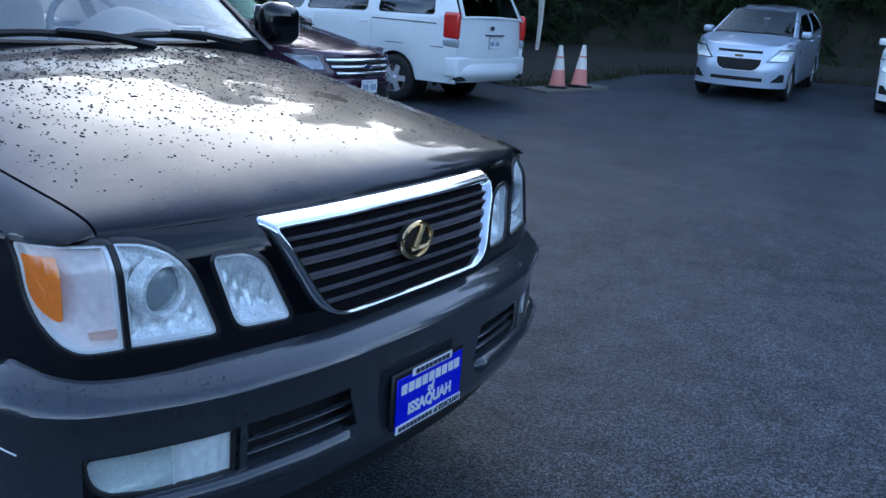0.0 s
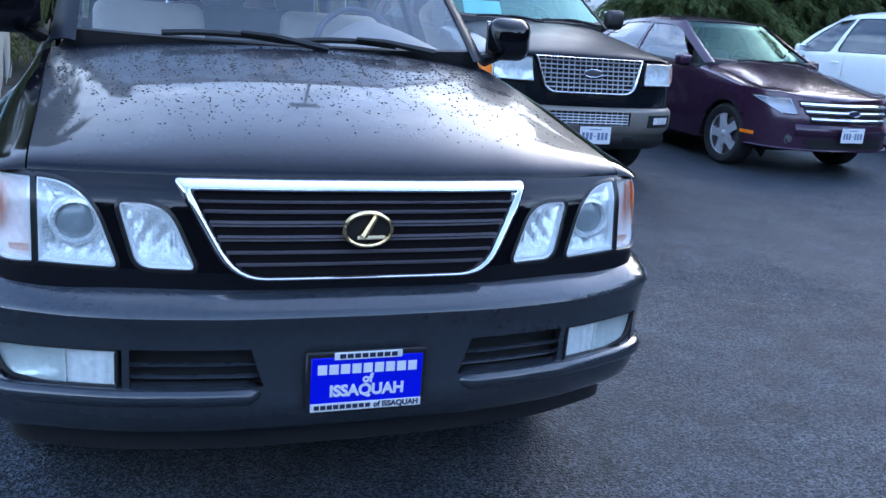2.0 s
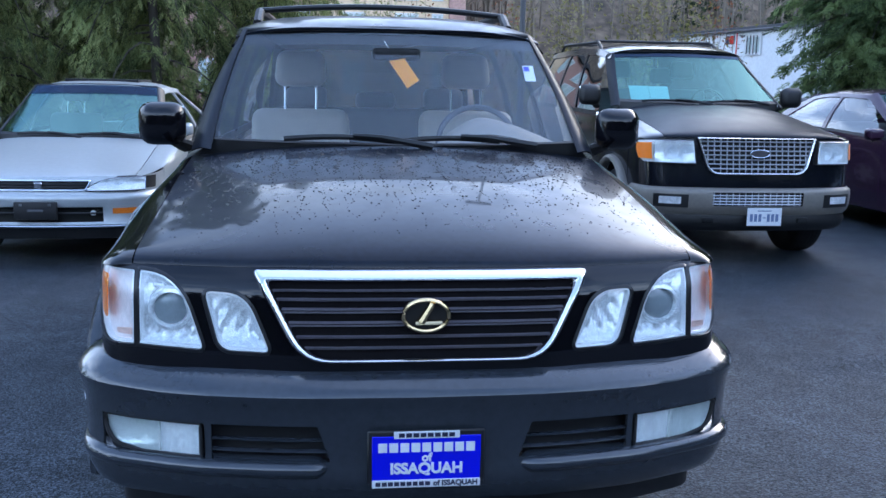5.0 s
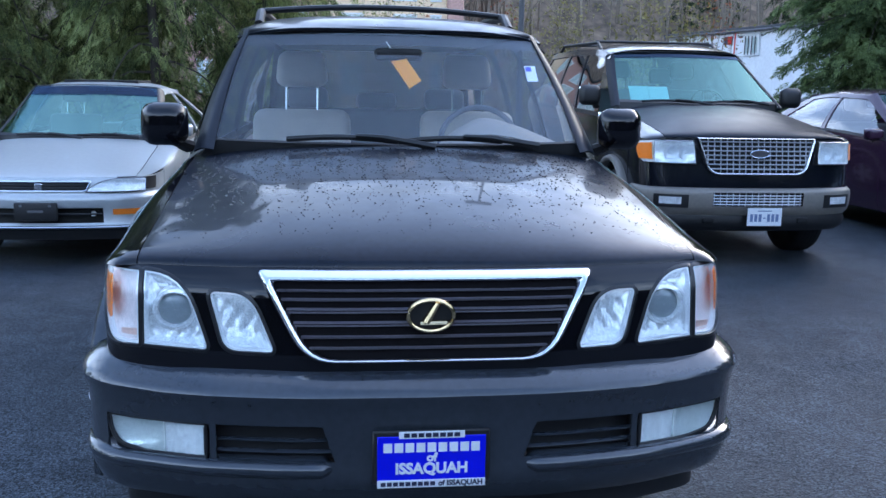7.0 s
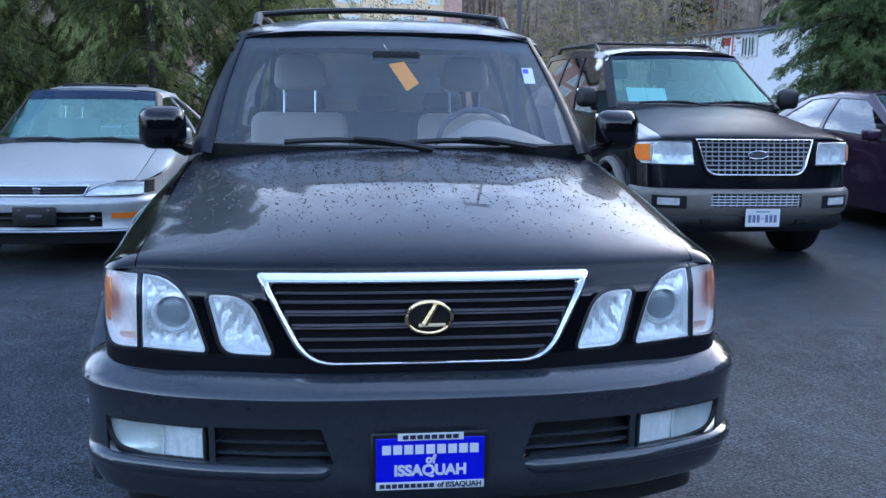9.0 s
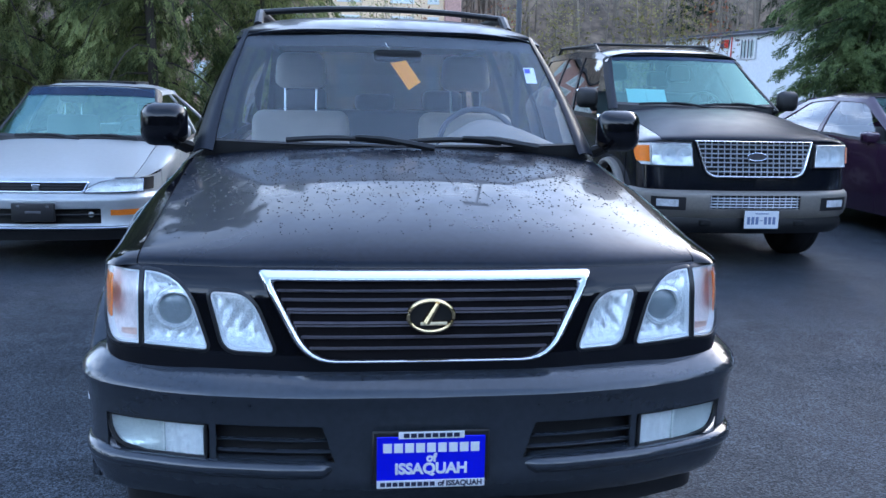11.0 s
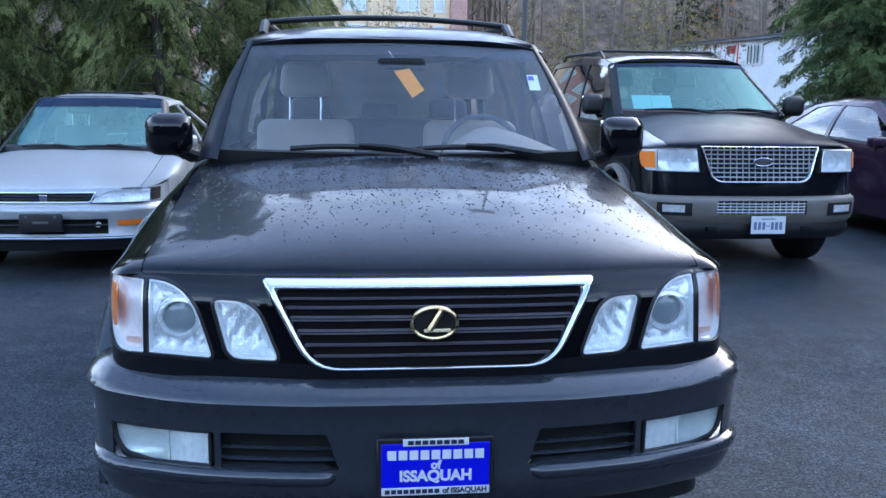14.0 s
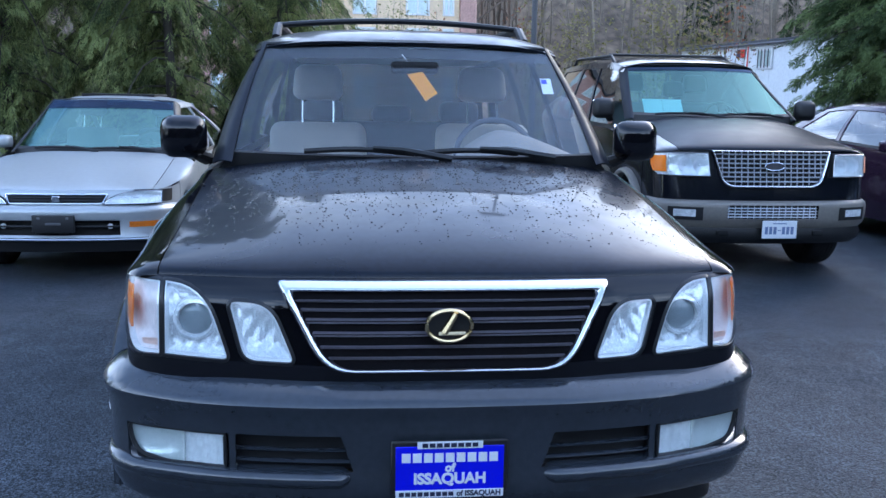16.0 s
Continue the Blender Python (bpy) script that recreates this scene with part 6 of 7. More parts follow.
def white_minivan():
    car, fs, fx, hood, ws, sh, W = vehicle(VAN, VAN_AT)
    for s in (-1, 1):
        t = new("tail_lamp")
        t.parent = car
        x0, x1 = sorted((s * 0.895, s * 0.972))
        part("red_lens", rbox(x0, x1, 4.84, 5.115, 0.97, 1.34, 0.045, 4), M["redlens"], t, "red tail lens")
        part("reverse_lens", rbox(x0 + 0.004, x1 - 0.002, 4.845, 5.112, 0.86, 0.98, 0.035, 4), M["lensgrey"], t, "clear reversing lens")
        xs = sorted((s * 0.972, s * 0.979))
        part("body_line", rbox(*xs, 1.3, 4.88, 0.845, 0.857, 0.002, 1), M["grey"], car)
        part("slide_rail", rbox(*sorted((s * 0.978, s * 0.986)), 3.6, 4.75, 1.16, 1.178, 0.003, 1), M["grey"], car)
    part("bumper_pad", rbox(-0.93, 0.93, 4.98, 5.14, 0.40, 0.475, 0.03, 2), M["plastic"], car)
    part("bumper_shelf", rbox(-0.972, 0.972, 4.9, 5.135, 0.45, 0.73, 0.04, 4), M["white"], car)
    p = plain_plate(car, 0.0, 5.14, 0.93)
    p.rotation_euler = (0, 0, math.pi)
    part("plate_recess", rbox(-0.26, 0.26, 5.1, 5.13, 0.83, 1.03, 0.01, 2), M["white"], car)
    part("handle_trim", rbox(-0.26, 0.26, 5.1, 5.15, 1.03, 1.055, 0.01, 2), M["grey"], car)
    c = (0.1, 5.14, 1.14)
    oval_badge(car, c, 0.06, 0.028, "ink")
    cabin(car, 0.74, 2.3, 0.6, 1.06, 1.4, M["grey"], M["dash"])
    part("third_row_bench", rbox(-0.6, 0.6, 4.2, 4.4, 0.6, 1.25, 0.06, 3), M["grey"], car)


white_minivan()

# ---- the ice blue hatchback and its neighbour ----
HATCH = dict(
    name="blue_hatchback", category="car", label="small ice blue hatchback with a black mesh grille", group="parked cars",
    paint="iceblue", length=3.65,
    plan=[(0, 0.03), (0.3, 0.05), (0.5, 0.10), (0.66, 0.2), (0.75, 0.33), (0.785, 0.48), (0.79, 0.55)], lean=[(0, 0.3), (0.6, 0.4), (1, 0.15)], zref=0.55, front_low=0.24,
    front_top=[(0, 0.86), (0.5, 0.90), (0.8, 1.0), (1, 0.98)], seam=0.66, bonnet=(0.86, 1.06, 0.62),
    bonnet_drop=0.03, bonnet_rear=(0.8, 0.98),
    width=[(0.5, 0.79), (1.4, 0.80), (2.8, 0.80), (3.65, 0.74)],
    shoulder=[(0.1, 0.94), (0.5, 0.95), (1.0, 1.0), (1.5, 1.02), (3.65, 1.12)],
    screen=((0.66, 1.0, 1.06), (0.53, 1.75, 1.41)), bow=0.12, screen_glass="hatchglass", side_glass="hatchglass",
    roof=[(1.6, 1.42), (2.0, 1.46), (2.8, 1.47), (3.4, 1.42)], roof_hw=0.57, rear=(3.35, 3.6, 1.05, 0.64),
    wheels=(0.72, 3.1, 0.30, 0.69, 0.18, 0.2, 5), sill=0.24, arch=0.03,
    cuts=[0.55, 1.15, 2.1, 2.85, 3.64], cut_names=["front_wing", "front_door", "rear_door", "rear_quarter"],
    panes=[(0.06, 0.44), (0.48, 0.88)], mirrors=(0.93, 1.2, 1.07, 0.18, 0.12),
)


def small_hatch(spec, m, sheets=True):
    car, fs, fx, hood, ws, sh, W = vehicle(spec, m)
    f = fx
    gr = curve([(0.50, 0.22), (0.53, 0.30), (0.62, 0.36), (0.70, 0.37)])
    part("grille", outline_grid(f(0.008), lambda z: -gr(z), gr, 0.50, 0.70, 16, 6), M["dark"], car, "black mesh grille", thick=0.006)
    part("grille_rim", rim(f(0.012), ring_of(lambda z: -gr(z), gr, 0.50, 0.70, 8), 0.01), M["lampwhite"], car)
    part("upper_grille", outline_grid(f(0.008), lambda z: -0.36, lambda z: 0.36, 0.79, 0.83, 14, 2), M["dark"], car, thick=0.006)
    part("badge", rbox(-0.07, 0.07, f(0.02)(0, 0.74)[1] - 0.006, f(0.02)(0, 0.74)[1] + 0.006, 0.725, 0.76, 0.006, 1), M["gold"], car)
    part("lower_intake", outline_grid(f(0.008), lambda z: -0.42, lambda z: 0.42, 0.34, 0.40, 14, 2), M["dark"], car, thick=0.006)
    for s in (-1, 1):
        part("corner_intake", outline_grid(lambda x, z: f(0.01)(s * x, z), curve([(0.34, 0.54), (0.46, 0.66)]), lambda z: 0.72, 0.34, 0.47, 6, 4), M["dark"], car, thick=0.006)
        lens_unit(car, f, curve([(0.66, 0.44), (0.84, 0.60)]), curve([(0.66, 0.70), (0.86, 0.765)]), 0.68, 0.85, "headlamp", g=s, rimr=0.005)
    cabin(car, 0.6, 1.95, 0.5, 1.02, 1.1, M["grey"], M["dash"])
    if sheets:
        p = thing("window_sticker", m @ pose(0.1, 1.38, 1.22, 62, 0, 0), "white price sticker behind the hatchback's windscreen", "sticker")
        part("sheet", rbox(-0.05, 0.05, -0.09, 0.09, -0.001, 0.001, 0), M["paper"], p)
    return car


SLOPE = -math.degrees(math.atan(0.058))
small_hatch(HATCH, pose(13.75, 3.26, rise(14.0), 0, SLOPE, 0) @ pose(0, 0, 0, 0, 0, -86))
HATCH2 = dict(HATCH, name="white_hatchback", label="small white hatchback at the far edge of the lot", paint="white")
small_hatch(HATCH2, pose(13.9, 0.35, rise(14.1), 0, SLOPE, 0) @ pose(0, 0, 0, 0, 0, -86), False)


# ---- traffic cones ----
M["cone_red"] = mat("faded_cone_orange", (0.62, 0.22, 0.17), 0.55, vary=0.2, scale=14)
M["cone_white"] = mat("cone_band", (0.72, 0.70, 0.64), 0.5, vary=0.2, scale=14)


def traffic_cone(m, label):
    c = thing("traffic_cone", m, label, "traffic cone", "traffic cones")
    part("base", rbox(-0.18, 0.18, -0.18, 0.18, 0, 0.035, 0.02, 2), M["rubber"], c)
    part("body", revolve([(0.145, 0.034), (0.135, 0.05), (0.10, 0.3), (0.098, 0.302)], 24, "z"), M["cone_red"], c)
    part("band", revolve([(0.099, 0.3), (0.067, 0.5)], 24, "z"), M["cone_white"], c, "dirty white reflective band")
    part("collar", revolve([(0.066, 0.5), (0.062, 0.53)], 24, "z"), M["cone_red"], c)
    part("top_band", revolve([(0.062, 0.53), (0.034, 0.70), (0.03, 0.71), (0.001, 0.712)], 24, "z"), M["cone_white"], c)


traffic_cone(pose(12.47, 5.9, rise(12.47) + 0.045, 0, 0, 20), "faded orange and white cone with black base")
traffic_cone(pose(12.87, 5.68, rise(12.87) + 0.045, 3, 2, 50), "faded orange and white cone, leaning a little")
slab = thing("concrete_slab", pose(12.7, 5.8, rise(12.7), 0, SLOPE, -20), "low mossy concrete slab under the cones", "slab")
M["concrete"] = mat("mossy_concrete", (0.12, 0.115, 0.10), 0.85, vary=0.4, scale=3, bump=0.5, bump_scale=30)
part("slab", rbox(-0.75, 0.7, -0.3, 0.3, -0.05, 0.045, 0.015, 2), M["concrete"], slab)


# ---- planting, buildings and hillside ----
M["bark"] = mat("dark_bark", (0.04, 0.032, 0.026), 0.9, vary=0.4, scale=6, bump=0.6, bump_scale=25)
M["birch"] = mat("pale_bark", (0.48, 0.46, 0.42), 0.85, vary=0.4, scale=6, bump=0.4, bump_scale=25)


def leaf_mat(name, a, b):
    m = bpy.data.materials.new(name)
    m.use_nodes = True
    t = m.node_tree
    p = t.nodes["Principled BSDF"]
    g = t.nodes.new("ShaderNodeNewGeometry")
    r = t.nodes.new("ShaderNodeValToRGB")
    r.color_ramp.elements[0].color, r.color_ramp.elements[1].color = (*a, 1), (*b, 1)
    tc = t.nodes.new("ShaderNodeTexCoord")
    nz = t.nodes.new("ShaderNodeTexNoise")
    nz.inputs["Scale"].default_value, nz.inputs["Detail"].default_value = 1.7, 3.0
    t.links.new(tc.outputs["Object"], nz.inputs["Vector"])
    mr = t.nodes.new("ShaderNodeMapRange")
    mr.inputs["From Min"].default_value, mr.inputs["From Max"].default_value = 0.36, 0.66
    mr.inputs["To Min"].default_value, mr.inputs["To Max"].default_value = -0.45, 0.75
    t.links.new(nz.outputs["Fac"], mr.inputs["Value"])
    ad = t.nodes.new("ShaderNodeMath")
    ad.operation = "MULTIPLY_ADD"
    ad.use_clamp = True
    t.links.new(g.outputs["Random Per Island"], ad.inputs[0])
    ad.inputs[1].default_value = 0.7
    t.links.new(mr.outputs[0], ad.inputs[2])
    t.links.new(ad.outputs[0], r.inputs["Fac"])
    t.links.new(r.outputs["Color"], p.inputs["Base Color"])
    p.inputs["Roughness"].default_value = 0.6
    p.inputs["Specular IOR Level"].default_value = 0.12
    # light that comes through the thin leaf
    tr = t.nodes.new("ShaderNodeBsdfTranslucent")
    t.links.new(r.outputs["Color"], tr.inputs["Color"])
    mx = t.nodes.new("ShaderNodeMixShader")
    mx.inputs["Fac"].default_value = 0.4
    t.links.new(p.outputs[0], mx.inputs[1])
    t.links.new(tr.outputs[0], mx.inputs[2])
    t.links.new(mx.outputs[0], t.nodes["Material Output"].inputs["Surface"])
    return m


M["cedar"] = leaf_mat("cedar_foliage", (0.042, 0.062, 0.022), (0.27, 0.31, 0.115))
M["fir"] = leaf_mat("fir_foliage", (0.042, 0.068, 0.026), (0.18, 0.235, 0.09))
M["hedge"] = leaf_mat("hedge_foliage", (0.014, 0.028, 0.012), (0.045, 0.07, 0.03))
M["olive"] = leaf_mat("olive_leaves", (0.14, 0.13, 0.04), (0.30, 0.27, 0.11))
M["rust"] = leaf_mat("rust_leaves", (0.18, 0.06, 0.03), (0.30, 0.13, 0.07))
M["twig"] = mat("grey_twigs", (0.17, 0.14, 0.11), 0.9, vary=0.35, scale=2)
M["hill"] = mat("leafless_hillside", (0.15, 0.11, 0.075), 0.95, vary=0.85, scale=0.16, bump=0.6, bump_scale=2)
M["grass"] = leaf_mat("winter_grass", (0.02, 0.03, 0.009), (0.07, 0.075, 0.025))
# mossy ground, base darkened to carry the shade near the trees
M["verge"] = mat("shaded_mossy_verge", (0.018, 0.017, 0.010), 0.95, vary=0.5, scale=2.5, bump=0.6, bump_scale=14)


def conifer(name, m, label, H, R, seed, material, droop=0.5, low=0.05, dense=1.0, group="conifers", sprays=46, pairs=5, size=1.0, width=1.0):
    """Trunk, limbs, and sprays of small leaves hanging along the limbs."""
    rng = random.Random(seed)
    tree = thing(name, m, label, "tree", group)
    trunk = [(0.05 * math.sin(z), 0.04 * math.cos(1.3 * z), z) for z in steps(0, H, 10)]
    part("trunk", tube(trunk, [lerp(0.009 * H, 0.01, k / 10) for k in range(11)], 9), M["bark"], tree)
    limbs = []
    V, F = [], []
    nl = int(H * 9 * dense)
    for i in range(nl):
        z = lerp(low * H, 0.97 * H, (i + rng.random()) / nl)
        a = rng.uniform(0, 2 * math.pi)
        rad = R * (1 - 0.82 * (z / H) ** 1.3) * rng.uniform(0.65, 1.1)
        up = rng.uniform(0.05, 0.25)
        pts = []
        for k in range(6):
            q = k / 5
            pts.append(Vector((math.cos(a) * rad * q, math.sin(a) * rad * q, z + up * rad * q - droop * rad * q * q)))
        limbs.append(tube(pts, [0.019, 0.015, 0.012, 0.009, 0.006, 0.003], 5))
        for k in range(int(sprays * dense)):
            q = rng.uniform(0.03, 1.0)
            j = min(4, int(q * 5))
            p = pts[j].lerp(pts[j + 1], q * 5 - j)
            side = Vector((-math.sin(a), math.cos(a), 0))
            p = p + side * rng.gauss(0, 0.16 * rad * (1.1 - q * 0.5)) + Vector((0, 0, rng.uniform(-0.1, 0.05)))
            out = (Vector((math.cos(a), math.sin(a), 0)) * rng.uniform(0.2, 1) + side * rng.uniform(-0.9, 0.9) + Vector((0, 0, -droop * rng.uniform(0.4, 1.9)))).normalized()
            w = out.cross(Vector((rng.uniform(-1, 1), rng.uniform(-1, 1), rng.uniform(0.2, 1)))).normalized()
            ln = rng.uniform(0.14, 0.36) * size
            for n in range(pairs):
                b = p + out * ln * n / pairs
                for sgn in (-1, 1):
                    d = (out * 0.9 + w * sgn * rng.uniform(0.5, 1.0) + Vector((0, 0, -0.15))).normalized()
                    l2 = ln * rng.uniform(0.3, 0.5) * (1 - 0.1 * n)
                    e = d.cross(out)
                    e = (e.normalized().cross(d)) * 0.007 * width * rng.uniform(0.8, 1.7)
                    k0 = len(V)
                    V += [b - e, b + d * l2, b + d * l2 * 0.5 + e * 1.8]
                    F.append((k0, k0 + 1, k0 + 2))
    part("branchwork", join(*limbs), M["bark"], tree)
    part("crown", (V, F), M[material], tree, smooth=0)
    return tree


def copies(tree, places):
    for x, y, z, s, rz in places:
        copy_thing(tree, pose(x, y, z, 0, 0, rz) @ Matrix.Scale(s, 4))


ced = conifer("cedar_tree", pose(-3.1, 12.2, 0, 0, 0, 10), "cedar with drooping dark green sprays behind the coupe", 9.6, 2.4, 3, "cedar", 1.0, 0.1, 1.15, sprays=92, pairs=6, size=0.95, width=0.8)
copies(ced, [(-5.6, 12.6, 0, 1.1, 130), (-8.2, 12.3, 0, 1.0, 250), (-1.5, 13.6, 0, 0.85, 200), (-6.8, 14.6, 0, 1.2, 300), (-4.2, 15.0, 0, 1.15, 75), (-9.6, 15.4, 0, 1.25, 15), (-1.9, 17.5, 0, 1.0, 320)])
fir = conifer("fir_tree", pose(9.3, 13.3, 0, 0, 0, 0), "broad fir with layered green boughs beyond the sedan", 8.5, 2.5, 8, "fir", 0.5, 0.03, 2.3, sprays=50, pairs=6, width=1.15, size=1.05)
copies(fir, [(12.2, 14.0, 0.1, 1.0, 100)])
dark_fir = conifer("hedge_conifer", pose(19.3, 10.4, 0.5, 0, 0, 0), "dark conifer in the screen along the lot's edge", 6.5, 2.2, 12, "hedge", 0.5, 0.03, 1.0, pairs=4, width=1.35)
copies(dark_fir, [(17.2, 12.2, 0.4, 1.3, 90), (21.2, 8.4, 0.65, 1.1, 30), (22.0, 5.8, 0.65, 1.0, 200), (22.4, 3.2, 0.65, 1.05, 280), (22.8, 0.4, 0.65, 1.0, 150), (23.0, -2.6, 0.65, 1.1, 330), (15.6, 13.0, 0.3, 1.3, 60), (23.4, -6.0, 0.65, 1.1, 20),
                  (20.2, 9.4, 0.6, 0.9, 77), (21.4, 7.1, 0.65, 0.95, 140), (22.2, 4.5, 0.65, 0.9, 10), (22.6, 1.8, 0.65, 0.95, 310), (22.9, -1.1, 0.65, 0.9, 95), (18.2, 11.6, 0.5, 1.05, 190),
                  (24.0, 6.6, 0.65, 1.8, 15), (24.6, 2.2, 0.65, 1.9, 215), (23.0, 10.4, 0.65, 1.85, 125), (20.0, 13.4, 0.5, 1.7, 260), (14.6, 15.4, 0.3, 1.5, 220), (25.0, -3.0, 0.65, 1.9, 60),
                  (19.5, 50.0, 2.6, 0.9, 40), (22.5, 52.0, 3.2, 1.05, 170), (25.5, 50.5, 2.8, 0.95, 290)])
# unseen firs, added behind the camera and westward to darken the bodywork's reflections
tall_fir = conifer("fir_tree", pose(-24, -17, 0, 0, 0, 0), "tall dark fir added round the lot for its reflection", 8.6, 2.6, 21, "hedge", 0.5, 0.02, 0.9, sprays=30, pairs=3, size=2.6, width=6.0)
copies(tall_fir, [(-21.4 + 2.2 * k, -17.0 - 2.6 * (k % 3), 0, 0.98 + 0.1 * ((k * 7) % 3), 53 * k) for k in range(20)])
# two rows of taller firs added eastward, covering the low bright sky
copies(tall_fir, [(25.0 + 1.5 * (k % 2), -17 + 2.1 * k, 0.5, 1.5 + 0.25 * (k % 3), 37 * k) for k in range(12)])
copies(tall_fir, [(29 * math.sin(math.radians(az)), 29 * math.cos(math.radians(az)), 0.5, sc, 9 * az) for az, sc in ((38, 1.5), (42, 1.15), (46, 1.6), (51, 1.3), (55, 1.65), (60, 1.2), (64, 1.55), (69, 1.35))])
copies(tall_fir, [(-16.5 - 2.4 * (k % 2), -13 + 2.5 * k, 0, 0.6 + 0.1 * (k % 3), 71 * k) for k in range(11)])


def bare_tree(name, m, label, H, seed, material="birch", forks=3, group=""):
    rng = random.Random(seed)
    t = thing(name, m, label, "tree", group)
    geos = []

    def grow(p, d, r, ln, depth):
        pts = [p]
        for k in range(5):
            d = (d + Vector((rng.gauss(0, 0.07), rng.gauss(0, 0.07), rng.gauss(0.03, 0.04)))).normalized()
            pts.append(pts[-1] + d * ln / 5)
        geos.append(tube(pts, [lerp(r, r * 0.55, k / 5) for k in range(6)], 6 if depth else 8))
        if depth:
            for k in range(forks):
                q = rng.randint(2, 5)
                nd = (d + Vector((rng.gauss(0, 0.5), rng.gauss(0, 0.5), rng.uniform(0, 0.4)))).normalized()
                grow(pts[q], nd, r * 0.5, ln * 0.55, depth - 1)
    for k in range(2):
        grow(Vector((0.1 * k, 0.05 * k, 0)), Vector((0.12 * (k - 0.4), 0.05, 1)).normalized(), 0.05, H * 0.62, 3)
    part("trunk", join(*geos), M[material], t)
    return t


bare_tree("birch_tree", pose(17.5, 9.02, 0.43), "slender leafless birch with pale twin stems", 6.0, 2)


def leafy_shrub():
    """Thin upright stems with sparse late leaves."""
    rng = random.Random(5)
    t = thing("shrub", pose(8.6, 22.0, 0), "tall sparse shrub with olive and rust leaves", "shrub")
    stems, V, F, V2, F2 = [], [], [], [], []
    for i in range(34):
        x = rng.uniform(-1.7, 1.7)
        h = rng.uniform(2.6, 5.2)
        y = rng.uniform(-0.6, 0.6)
        pts = [(x + 0.12 * math.sin(k + i), y, h * k / 6) for k in range(7)]
        stems.append(tube(pts, [0.018 - 0.002 * k for k in range(7)], 5))
        rusty = 1.0 < x < 1.45
        A, B = (V2, F2) if rusty else (V, F)
        for k in range(120):
            z = rng.uniform(0.12, 1.0) * h
            c = Vector((x + rng.gauss(0, 0.2), y + rng.gauss(0, 0.2), z))
            d = Vector((rng.uniform(-1, 1), rng.uniform(-1, 1), rng.uniform(-0.8, 0.5))).normalized()
            w = d.cross(Vector((rng.uniform(-1, 1), rng.uniform(-1, 1), 1))).normalized()
            s = rng.uniform(0.04, 0.075)
            k0 = len(A)
            A += [c, c + d * s - w * s * 0.45, c + d * s * 2, c + d * s + w * s * 0.45]
            B.append((k0, k0 + 1, k0 + 2, k0 + 3))
    part("stemwork", join(*stems), M["twig"], t)
    part("foliage", (V, F), M["olive"], t, smooth=0)
    part("rust_foliage", (V2, F2), M["rust"], t, "rust brown leaves", smooth=0)
    return t


shrub = leafy_shrub()
copies(shrub, [(5.4, 23.5, 0, 0.9, 160), (1.2, 26.0, 0, 0.9, 50), (-2.6, 19.5, 0, 0.85, 110)])


def hillside():
    rng = random.Random(9)
    def h(x, y):
        q = max(0.0, (y - 44) / 40)
        return 23 * q ** 0.9 * (0.85 + 0.25 * math.sin(x * 0.03 + 1)) + 1.2 * noise.noise(Vector((x * 0.06, y * 0.06, 0))) * min(1, q * 4) - 0.3 * (q == 0)
    xs, ys = steps(-120, 160, 70), steps(43.5, 110, 26)
    tagged(part("hillside", surf(lambda x, y: (x, y, h(x, y)), xs, ys), M["hill"]), "steep leafless wooded hillside behind the lot", "hill", "", "structure")
    geos = []
    for i in range(950):
        y = 47 + 50 * rng.random() ** 1.4
        x = rng.uniform(-45, 70)
        z = h(x, y)
        H = rng.uniform(5, 11)
        lean_x, lean_y = rng.gauss(0, 0.5), rng.gauss(0, 0.3)
        p = [Vector((x + lean_x * q * q + 0.15 * math.sin(5 * q + i), y + lean_y * q, z - 0.3 + H * q)) for q in steps(0, 1, 5)]
        r = rng.choice((0.05, 0.07, 0.1, 0.13, 0.2))
        geos.append(tube(p, [r, r * 0.85, r * 0.7, r * 0.5, r * 0.3, r * 0.1], 4, 1.0, False))
        for k in range(9):
            q = rng.uniform(0.3, 0.95)
            b = p[int(q * 5)]
            e = b + Vector((rng.gauss(0, 0.9), rng.gauss(0, 0.5), rng.uniform(0.6, 2.0)))
            geos.append(tube([b, b.lerp(e, 0.5) + Vector((0, 0, 0.15)), e], [r * 0.4, r * 0.26, r * 0.1], 3, 1.0, False))
    tagged(part("bare_woods", join(*geos), M["twig"], None, smooth=0), "grey leafless trees covering the hillside", "trees", "", "stuff")


hillside()

# tan and brick apartment house
M["brick"] = mat("red_brown_brick", (0.42, 0.25, 0.21), 0.85, vary=0.25, scale=1.5, bump=0.3, bump_scale=20)
M["stucco"] = mat("tan_stucco", (0.72, 0.54, 0.36), 0.9, vary=0.12, scale=0.8, bump=0.2, bump_scale=14)
M["pane"] = mat("window_pane", (0.42, 0.52, 0.50), 0.12, coat=0.6, vary=0.2, scale=1.5)
M["trimwhite"] = mat("white_trim", (0.62, 0.64, 0.64), 0.6, vary=0.08)
M["trailer"] = mat("white_siding", (0.66, 0.68, 0.70), 0.6, vary=0.1, scale=1.0)
M["roofing"] = mat("dark_roofing", (0.05, 0.05, 0.055), 0.8, vary=0.2)


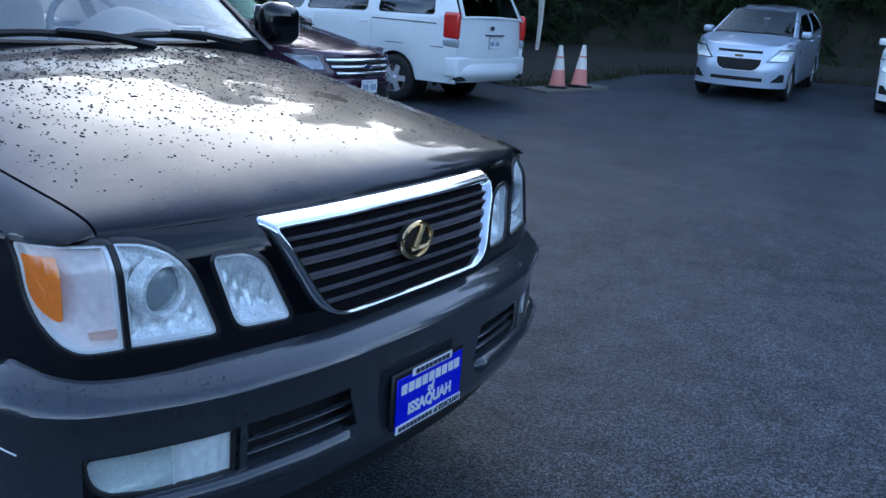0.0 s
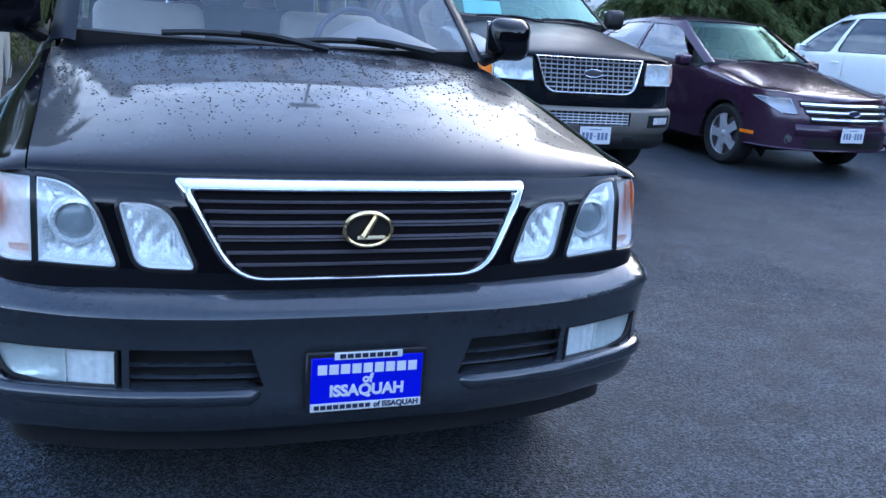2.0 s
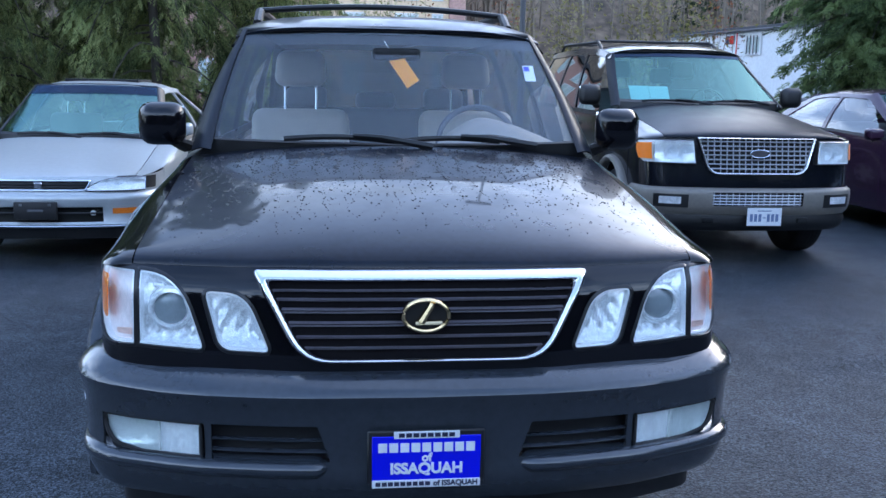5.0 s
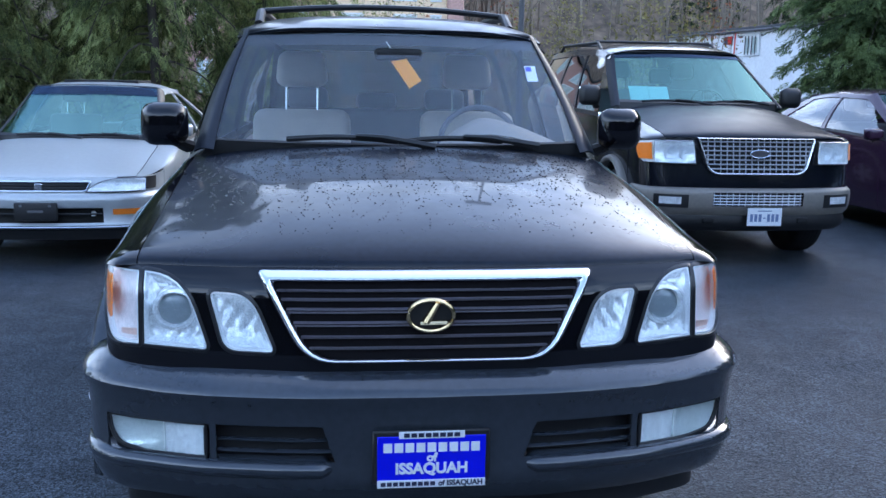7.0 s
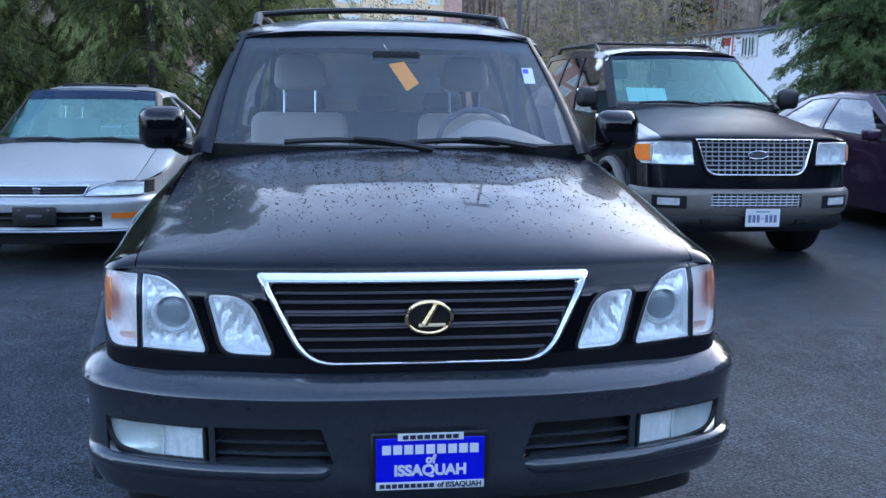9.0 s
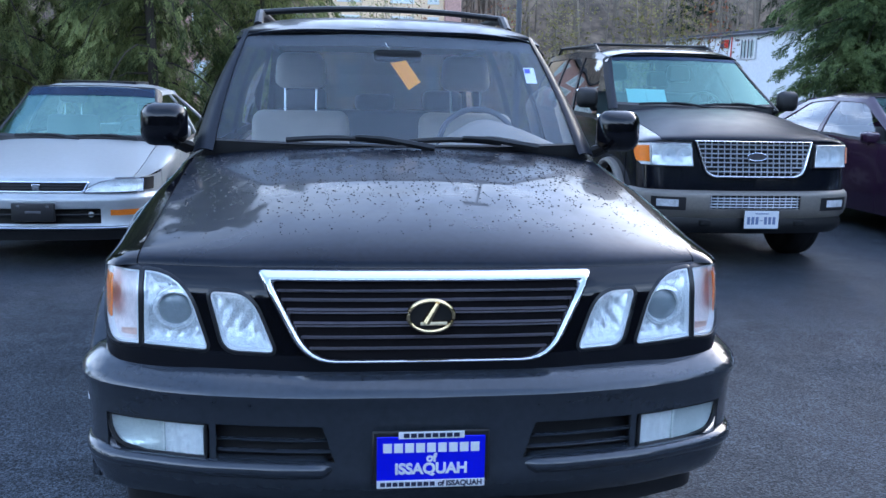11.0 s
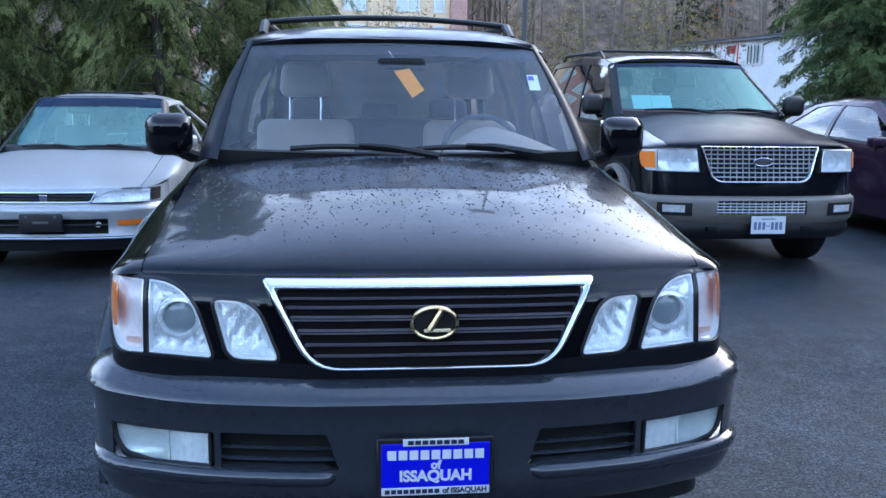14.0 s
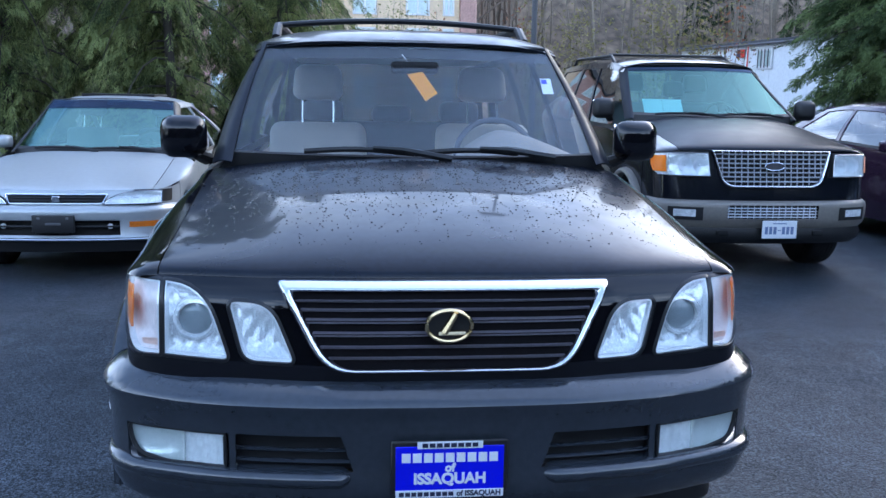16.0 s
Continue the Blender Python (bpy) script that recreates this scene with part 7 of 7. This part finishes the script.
def window_part(parent, x, y, z, w, h, nx=-1.0):
    """A window set in a wall that faces -y."""
    wd_ = new("window")
    wd_.parent = parent
    wd_.location = (x, y, z)
    part("pane", rbox(-w / 2, w / 2, -0.02, 0.0, -h / 2, h / 2, 0), M["pane"], wd_)
    fr = [rbox(-w / 2 - 0.06, w / 2 + 0.06, -0.06, 0.0, s * h / 2 - 0.05, s * h / 2 + 0.05, 0.008, 1) for s in (-1, 1)]
    for b in fr:
        part("frame", b, M["trimwhite"], wd_)
    for s in (-1, 0, 1):
        part("frame", rbox(s * w / 2 - 0.05, s * w / 2 + 0.05, -0.06, 0.0, -h / 2, h / 2, 0.008, 1), M["trimwhite"], wd_)


def apartment():
    b = thing("apartment_building", pose(0, 43, 0), "three-storey tan and brick apartment building behind the lot", "building")
    part("brick_wall", rbox(-7.8, -1.75, -0.3, 8, 0, 9.5, 0.05, 1), M["brick"], b)
    part("tan_wall", rbox(-1.75, 4.9, 0, 8, 0, 9.2, 0.05, 1), M["stucco"], b)
    part("brick_wall", rbox(4.9, 5.7, -0.2, 8, 0, 9.4, 0.05, 1), M["brick"], b)
    part("roof", rbox(-8.2, 6.1, -0.8, 8.5, 9.4, 9.8, 0.05, 1), M["roofing"], b)
    part("sill_band", rbox(-1.75, 4.9, -0.06, 0.02, 3.0, 3.2, 0.01, 1), M["trimwhite"], b)
    for z in (1.6, 3.9, 6.1, 8.2):
        for x, w in ((-2.15, 0.7), (-4.6, 1.0), (-6.6, 0.7), (2.85, 1.05), (0.3, 1.05), (4.35, 0.45)):
            window_part(b, x, -0.3 if x < -1.75 else 0.0, z, w, 1.5)


apartment()


def trailer():
    t = thing("office_trailer", pose(14.6, 38.8, 0, 0, 0, -83), "white site-office trailer with a barred window", "trailer")
    part("body", rbox(0, 12.0, 0, 3.2, 0.6, 3.66, 0.03, 1), M["trailer"], t)
    part("roof", rbox(-0.15, 12.15, -0.2, 3.4, 3.66, 3.8, 0.03, 1), M["roofing"], t)
    part("skirt", rbox(0.05, 11.95, 0.05, 3.15, 0, 0.6, 0.02, 1), M["grey"], t)
    for k in range(1, 5):
        part("siding_rib", rbox(2.4 * k - 0.012, 2.4 * k + 0.012, -0.012, 0.0, 0.62, 3.64, 0, 1), M["trailer"], t)
    window_part(t, 6.9, -0.02, 3.1, 1.0, 0.68)
    for k in range(4):
        part("window_bar", rbox(6.53 + 0.23 * k, 6.56 + 0.23 * k, -0.12, -0.09, 2.75, 3.45, 0, 1), M["roofing"], t)
    window_part(t, 2.2, -0.02, 2.72, 1.8, 0.7)
    sg = new("sign")
    sg.parent = t
    part("sign_panel", rbox(4.9, 5.5, -0.06, -0.02, 3.18, 3.5, 0.01, 1), M["ink"], sg, "small dark and red sign")
    part("sign_panel", rbox(5.2, 5.5, -0.08, -0.06, 3.18, 3.5, 0.01, 1), M["redlens"], sg)
    part("print_bar", rbox(5.9, 7.6, -0.03, -0.015, 3.42, 3.5, 0, 1), M["grey"], t)
    part("downpipe", tube([(5.7, -0.05, 0.6), (5.7, -0.05, 3.6)], 0.03, 6), M["redlens"], t)
    part("gutter", tube([(-0.1, -0.2, 3.66), (12.1, -0.2, 3.66)], 0.05, 6), M["grey"], t)


trailer()


def street_lamp():
    l = thing("street_lamp", pose(4.1, 20.0, 0), "tall grey street lamp with a flat box head", "street lamp")
    part("pole", tube([(0, 0, 0), (0, 0, 13.0)], [0.075, 0.05], 12), M["grey"], l)
    part("base", revolve([(0.001, 0.5), (0.22, 0.5), (0.24, 0.46), (0.24, 0)], 20, "z"), M["concrete"], l)
    part("head", rbox(-0.5, 0.5, -0.3, 0.3, 13.0, 13.18, 0.04, 2), M["slat"], l)
    part("lens", rbox(-0.3, 0.3, -0.2, 0.2, 12.98, 13.0, 0.005, 1), M["fog"], l)


street_lamp()


def verge():
    """Planted strip along the far edges of the lot."""
    def strip(pts, w, name, lift):
        P = [Vector((x, y, 0)) for x, y in pts]
        V, F = [], []
        for i, p in enumerate(P):
            d = (P[min(i + 1, len(P) - 1)] - P[max(0, i - 1)]).normalized()
            nrm = Vector((d.y, -d.x, 0))
            for k in range(9):
                q = p + nrm * w * (k / 8)
                zz = rise(q.x) + lift * math.sin(math.pi * min(1, k / 3)) * 0.5 + lift * min(1, k / 2)
                V.append((q.x, q.y, zz + 0.006))
        for i in range(len(P) - 1):
            for k in range(8):
                F.append((i * 9 + k, i * 9 + k + 1, (i + 1) * 9 + k + 1, (i + 1) * 9 + k))
        return V, F
    line = [(x, 10.9 + 0.15 * math.sin(x * 2)) for x in steps(-24, 8, 60)]
    a = strip([(p[0], p[1]) for p in reversed(line)], 6.0, "verge", 0.10)
    tagged(part("verge", a, M["verge"]), "mossy planted strip along the lot", "verge", "", "structure")
    line2 = [(12.1, 6.6), (13.2, 6.1), (14.4, 5.9), (15.8, 5.75), (16.9, 4.9), (17.6, 3.4), (18.2, 1.5), (18.8, -1), (19.2, -4), (19.4, -9)]
    fx_, fy_ = curve([(i, p[0]) for i, p in enumerate(line2)]), curve([(i, p[1]) for i, p in enumerate(line2)])
    fine = [(fx_(q), fy_(q)) for q in steps(0, len(line2) - 1, 60)]
    b = strip(list(reversed(fine)), 9.0, "verge", 0.08)
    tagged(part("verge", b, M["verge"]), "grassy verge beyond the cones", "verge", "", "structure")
    rng = random.Random(6)
    V, F = [], []
    for _ in range(9000):
        q = rng.uniform(0, len(line2) - 1)
        k = rng.random() ** 1.6 * 3.0
        x, y = fx_(q), fy_(q)
        d = Vector((fx_(q + 0.05) - x, fy_(q + 0.05) - y, 0))
        if d.length < 1e-6:
            continue
        d.normalize()
        x, y = x - d.y * k + rng.gauss(0, 0.06), y + d.x * k + rng.gauss(0, 0.06)
        hgt = rng.uniform(0.03, 0.11)
        a = rng.uniform(0, 6.28)
        e = Vector((math.cos(a), math.sin(a), 0)) * 0.008
        tip = Vector((x + rng.gauss(0, 0.03), y + rng.gauss(0, 0.03), rise(x) + 0.02 + hgt))
        k0 = len(V)
        V += [Vector((x, y, rise(x))) - e, Vector((x, y, rise(x))) + e, tip]
        F.append((k0, k0 + 1, k0 + 2))
    tagged(part("grass", (V, F), M["grass"], None, smooth=0), "short winter grass along the asphalt edge", "grass", "", "stuff")



verge()


def bank():
    """Dark earth bank behind the conifers, its shade put into the verge colour."""
    def f(u, v):
        a = lerp(-26, 16, u)
        x = 20.5 - 0.25 * max(0, a - 6) + 6 * v
        return (x, a, rise(x) - 0.05 + 2.6 * min(1, v * 1.3) ** 0.8 + 0.25 * noise.noise(Vector((a * 0.7, v * 4, 0))))
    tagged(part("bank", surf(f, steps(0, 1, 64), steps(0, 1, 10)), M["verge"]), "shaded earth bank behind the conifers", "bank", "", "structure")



bank()


def rear_bank():
    """Unseen planted bank, added behind the camera to darken the front's reflections."""
    def f(u, v):
        x = lerp(-34, 30, u)
        return (x, -17.5 - 7 * v, rise(x) - 0.05 + 6.8 * min(1, v * 1.5) ** 0.8 + 0.4 * noise.noise(Vector((x * 0.4, v * 4, 3))))
    tagged(part("bank", surf(f, steps(0, 1, 60), steps(0, 1, 10)), M["verge"]), "unseen planted bank added behind the camera", "bank", "", "structure")


rear_bank()
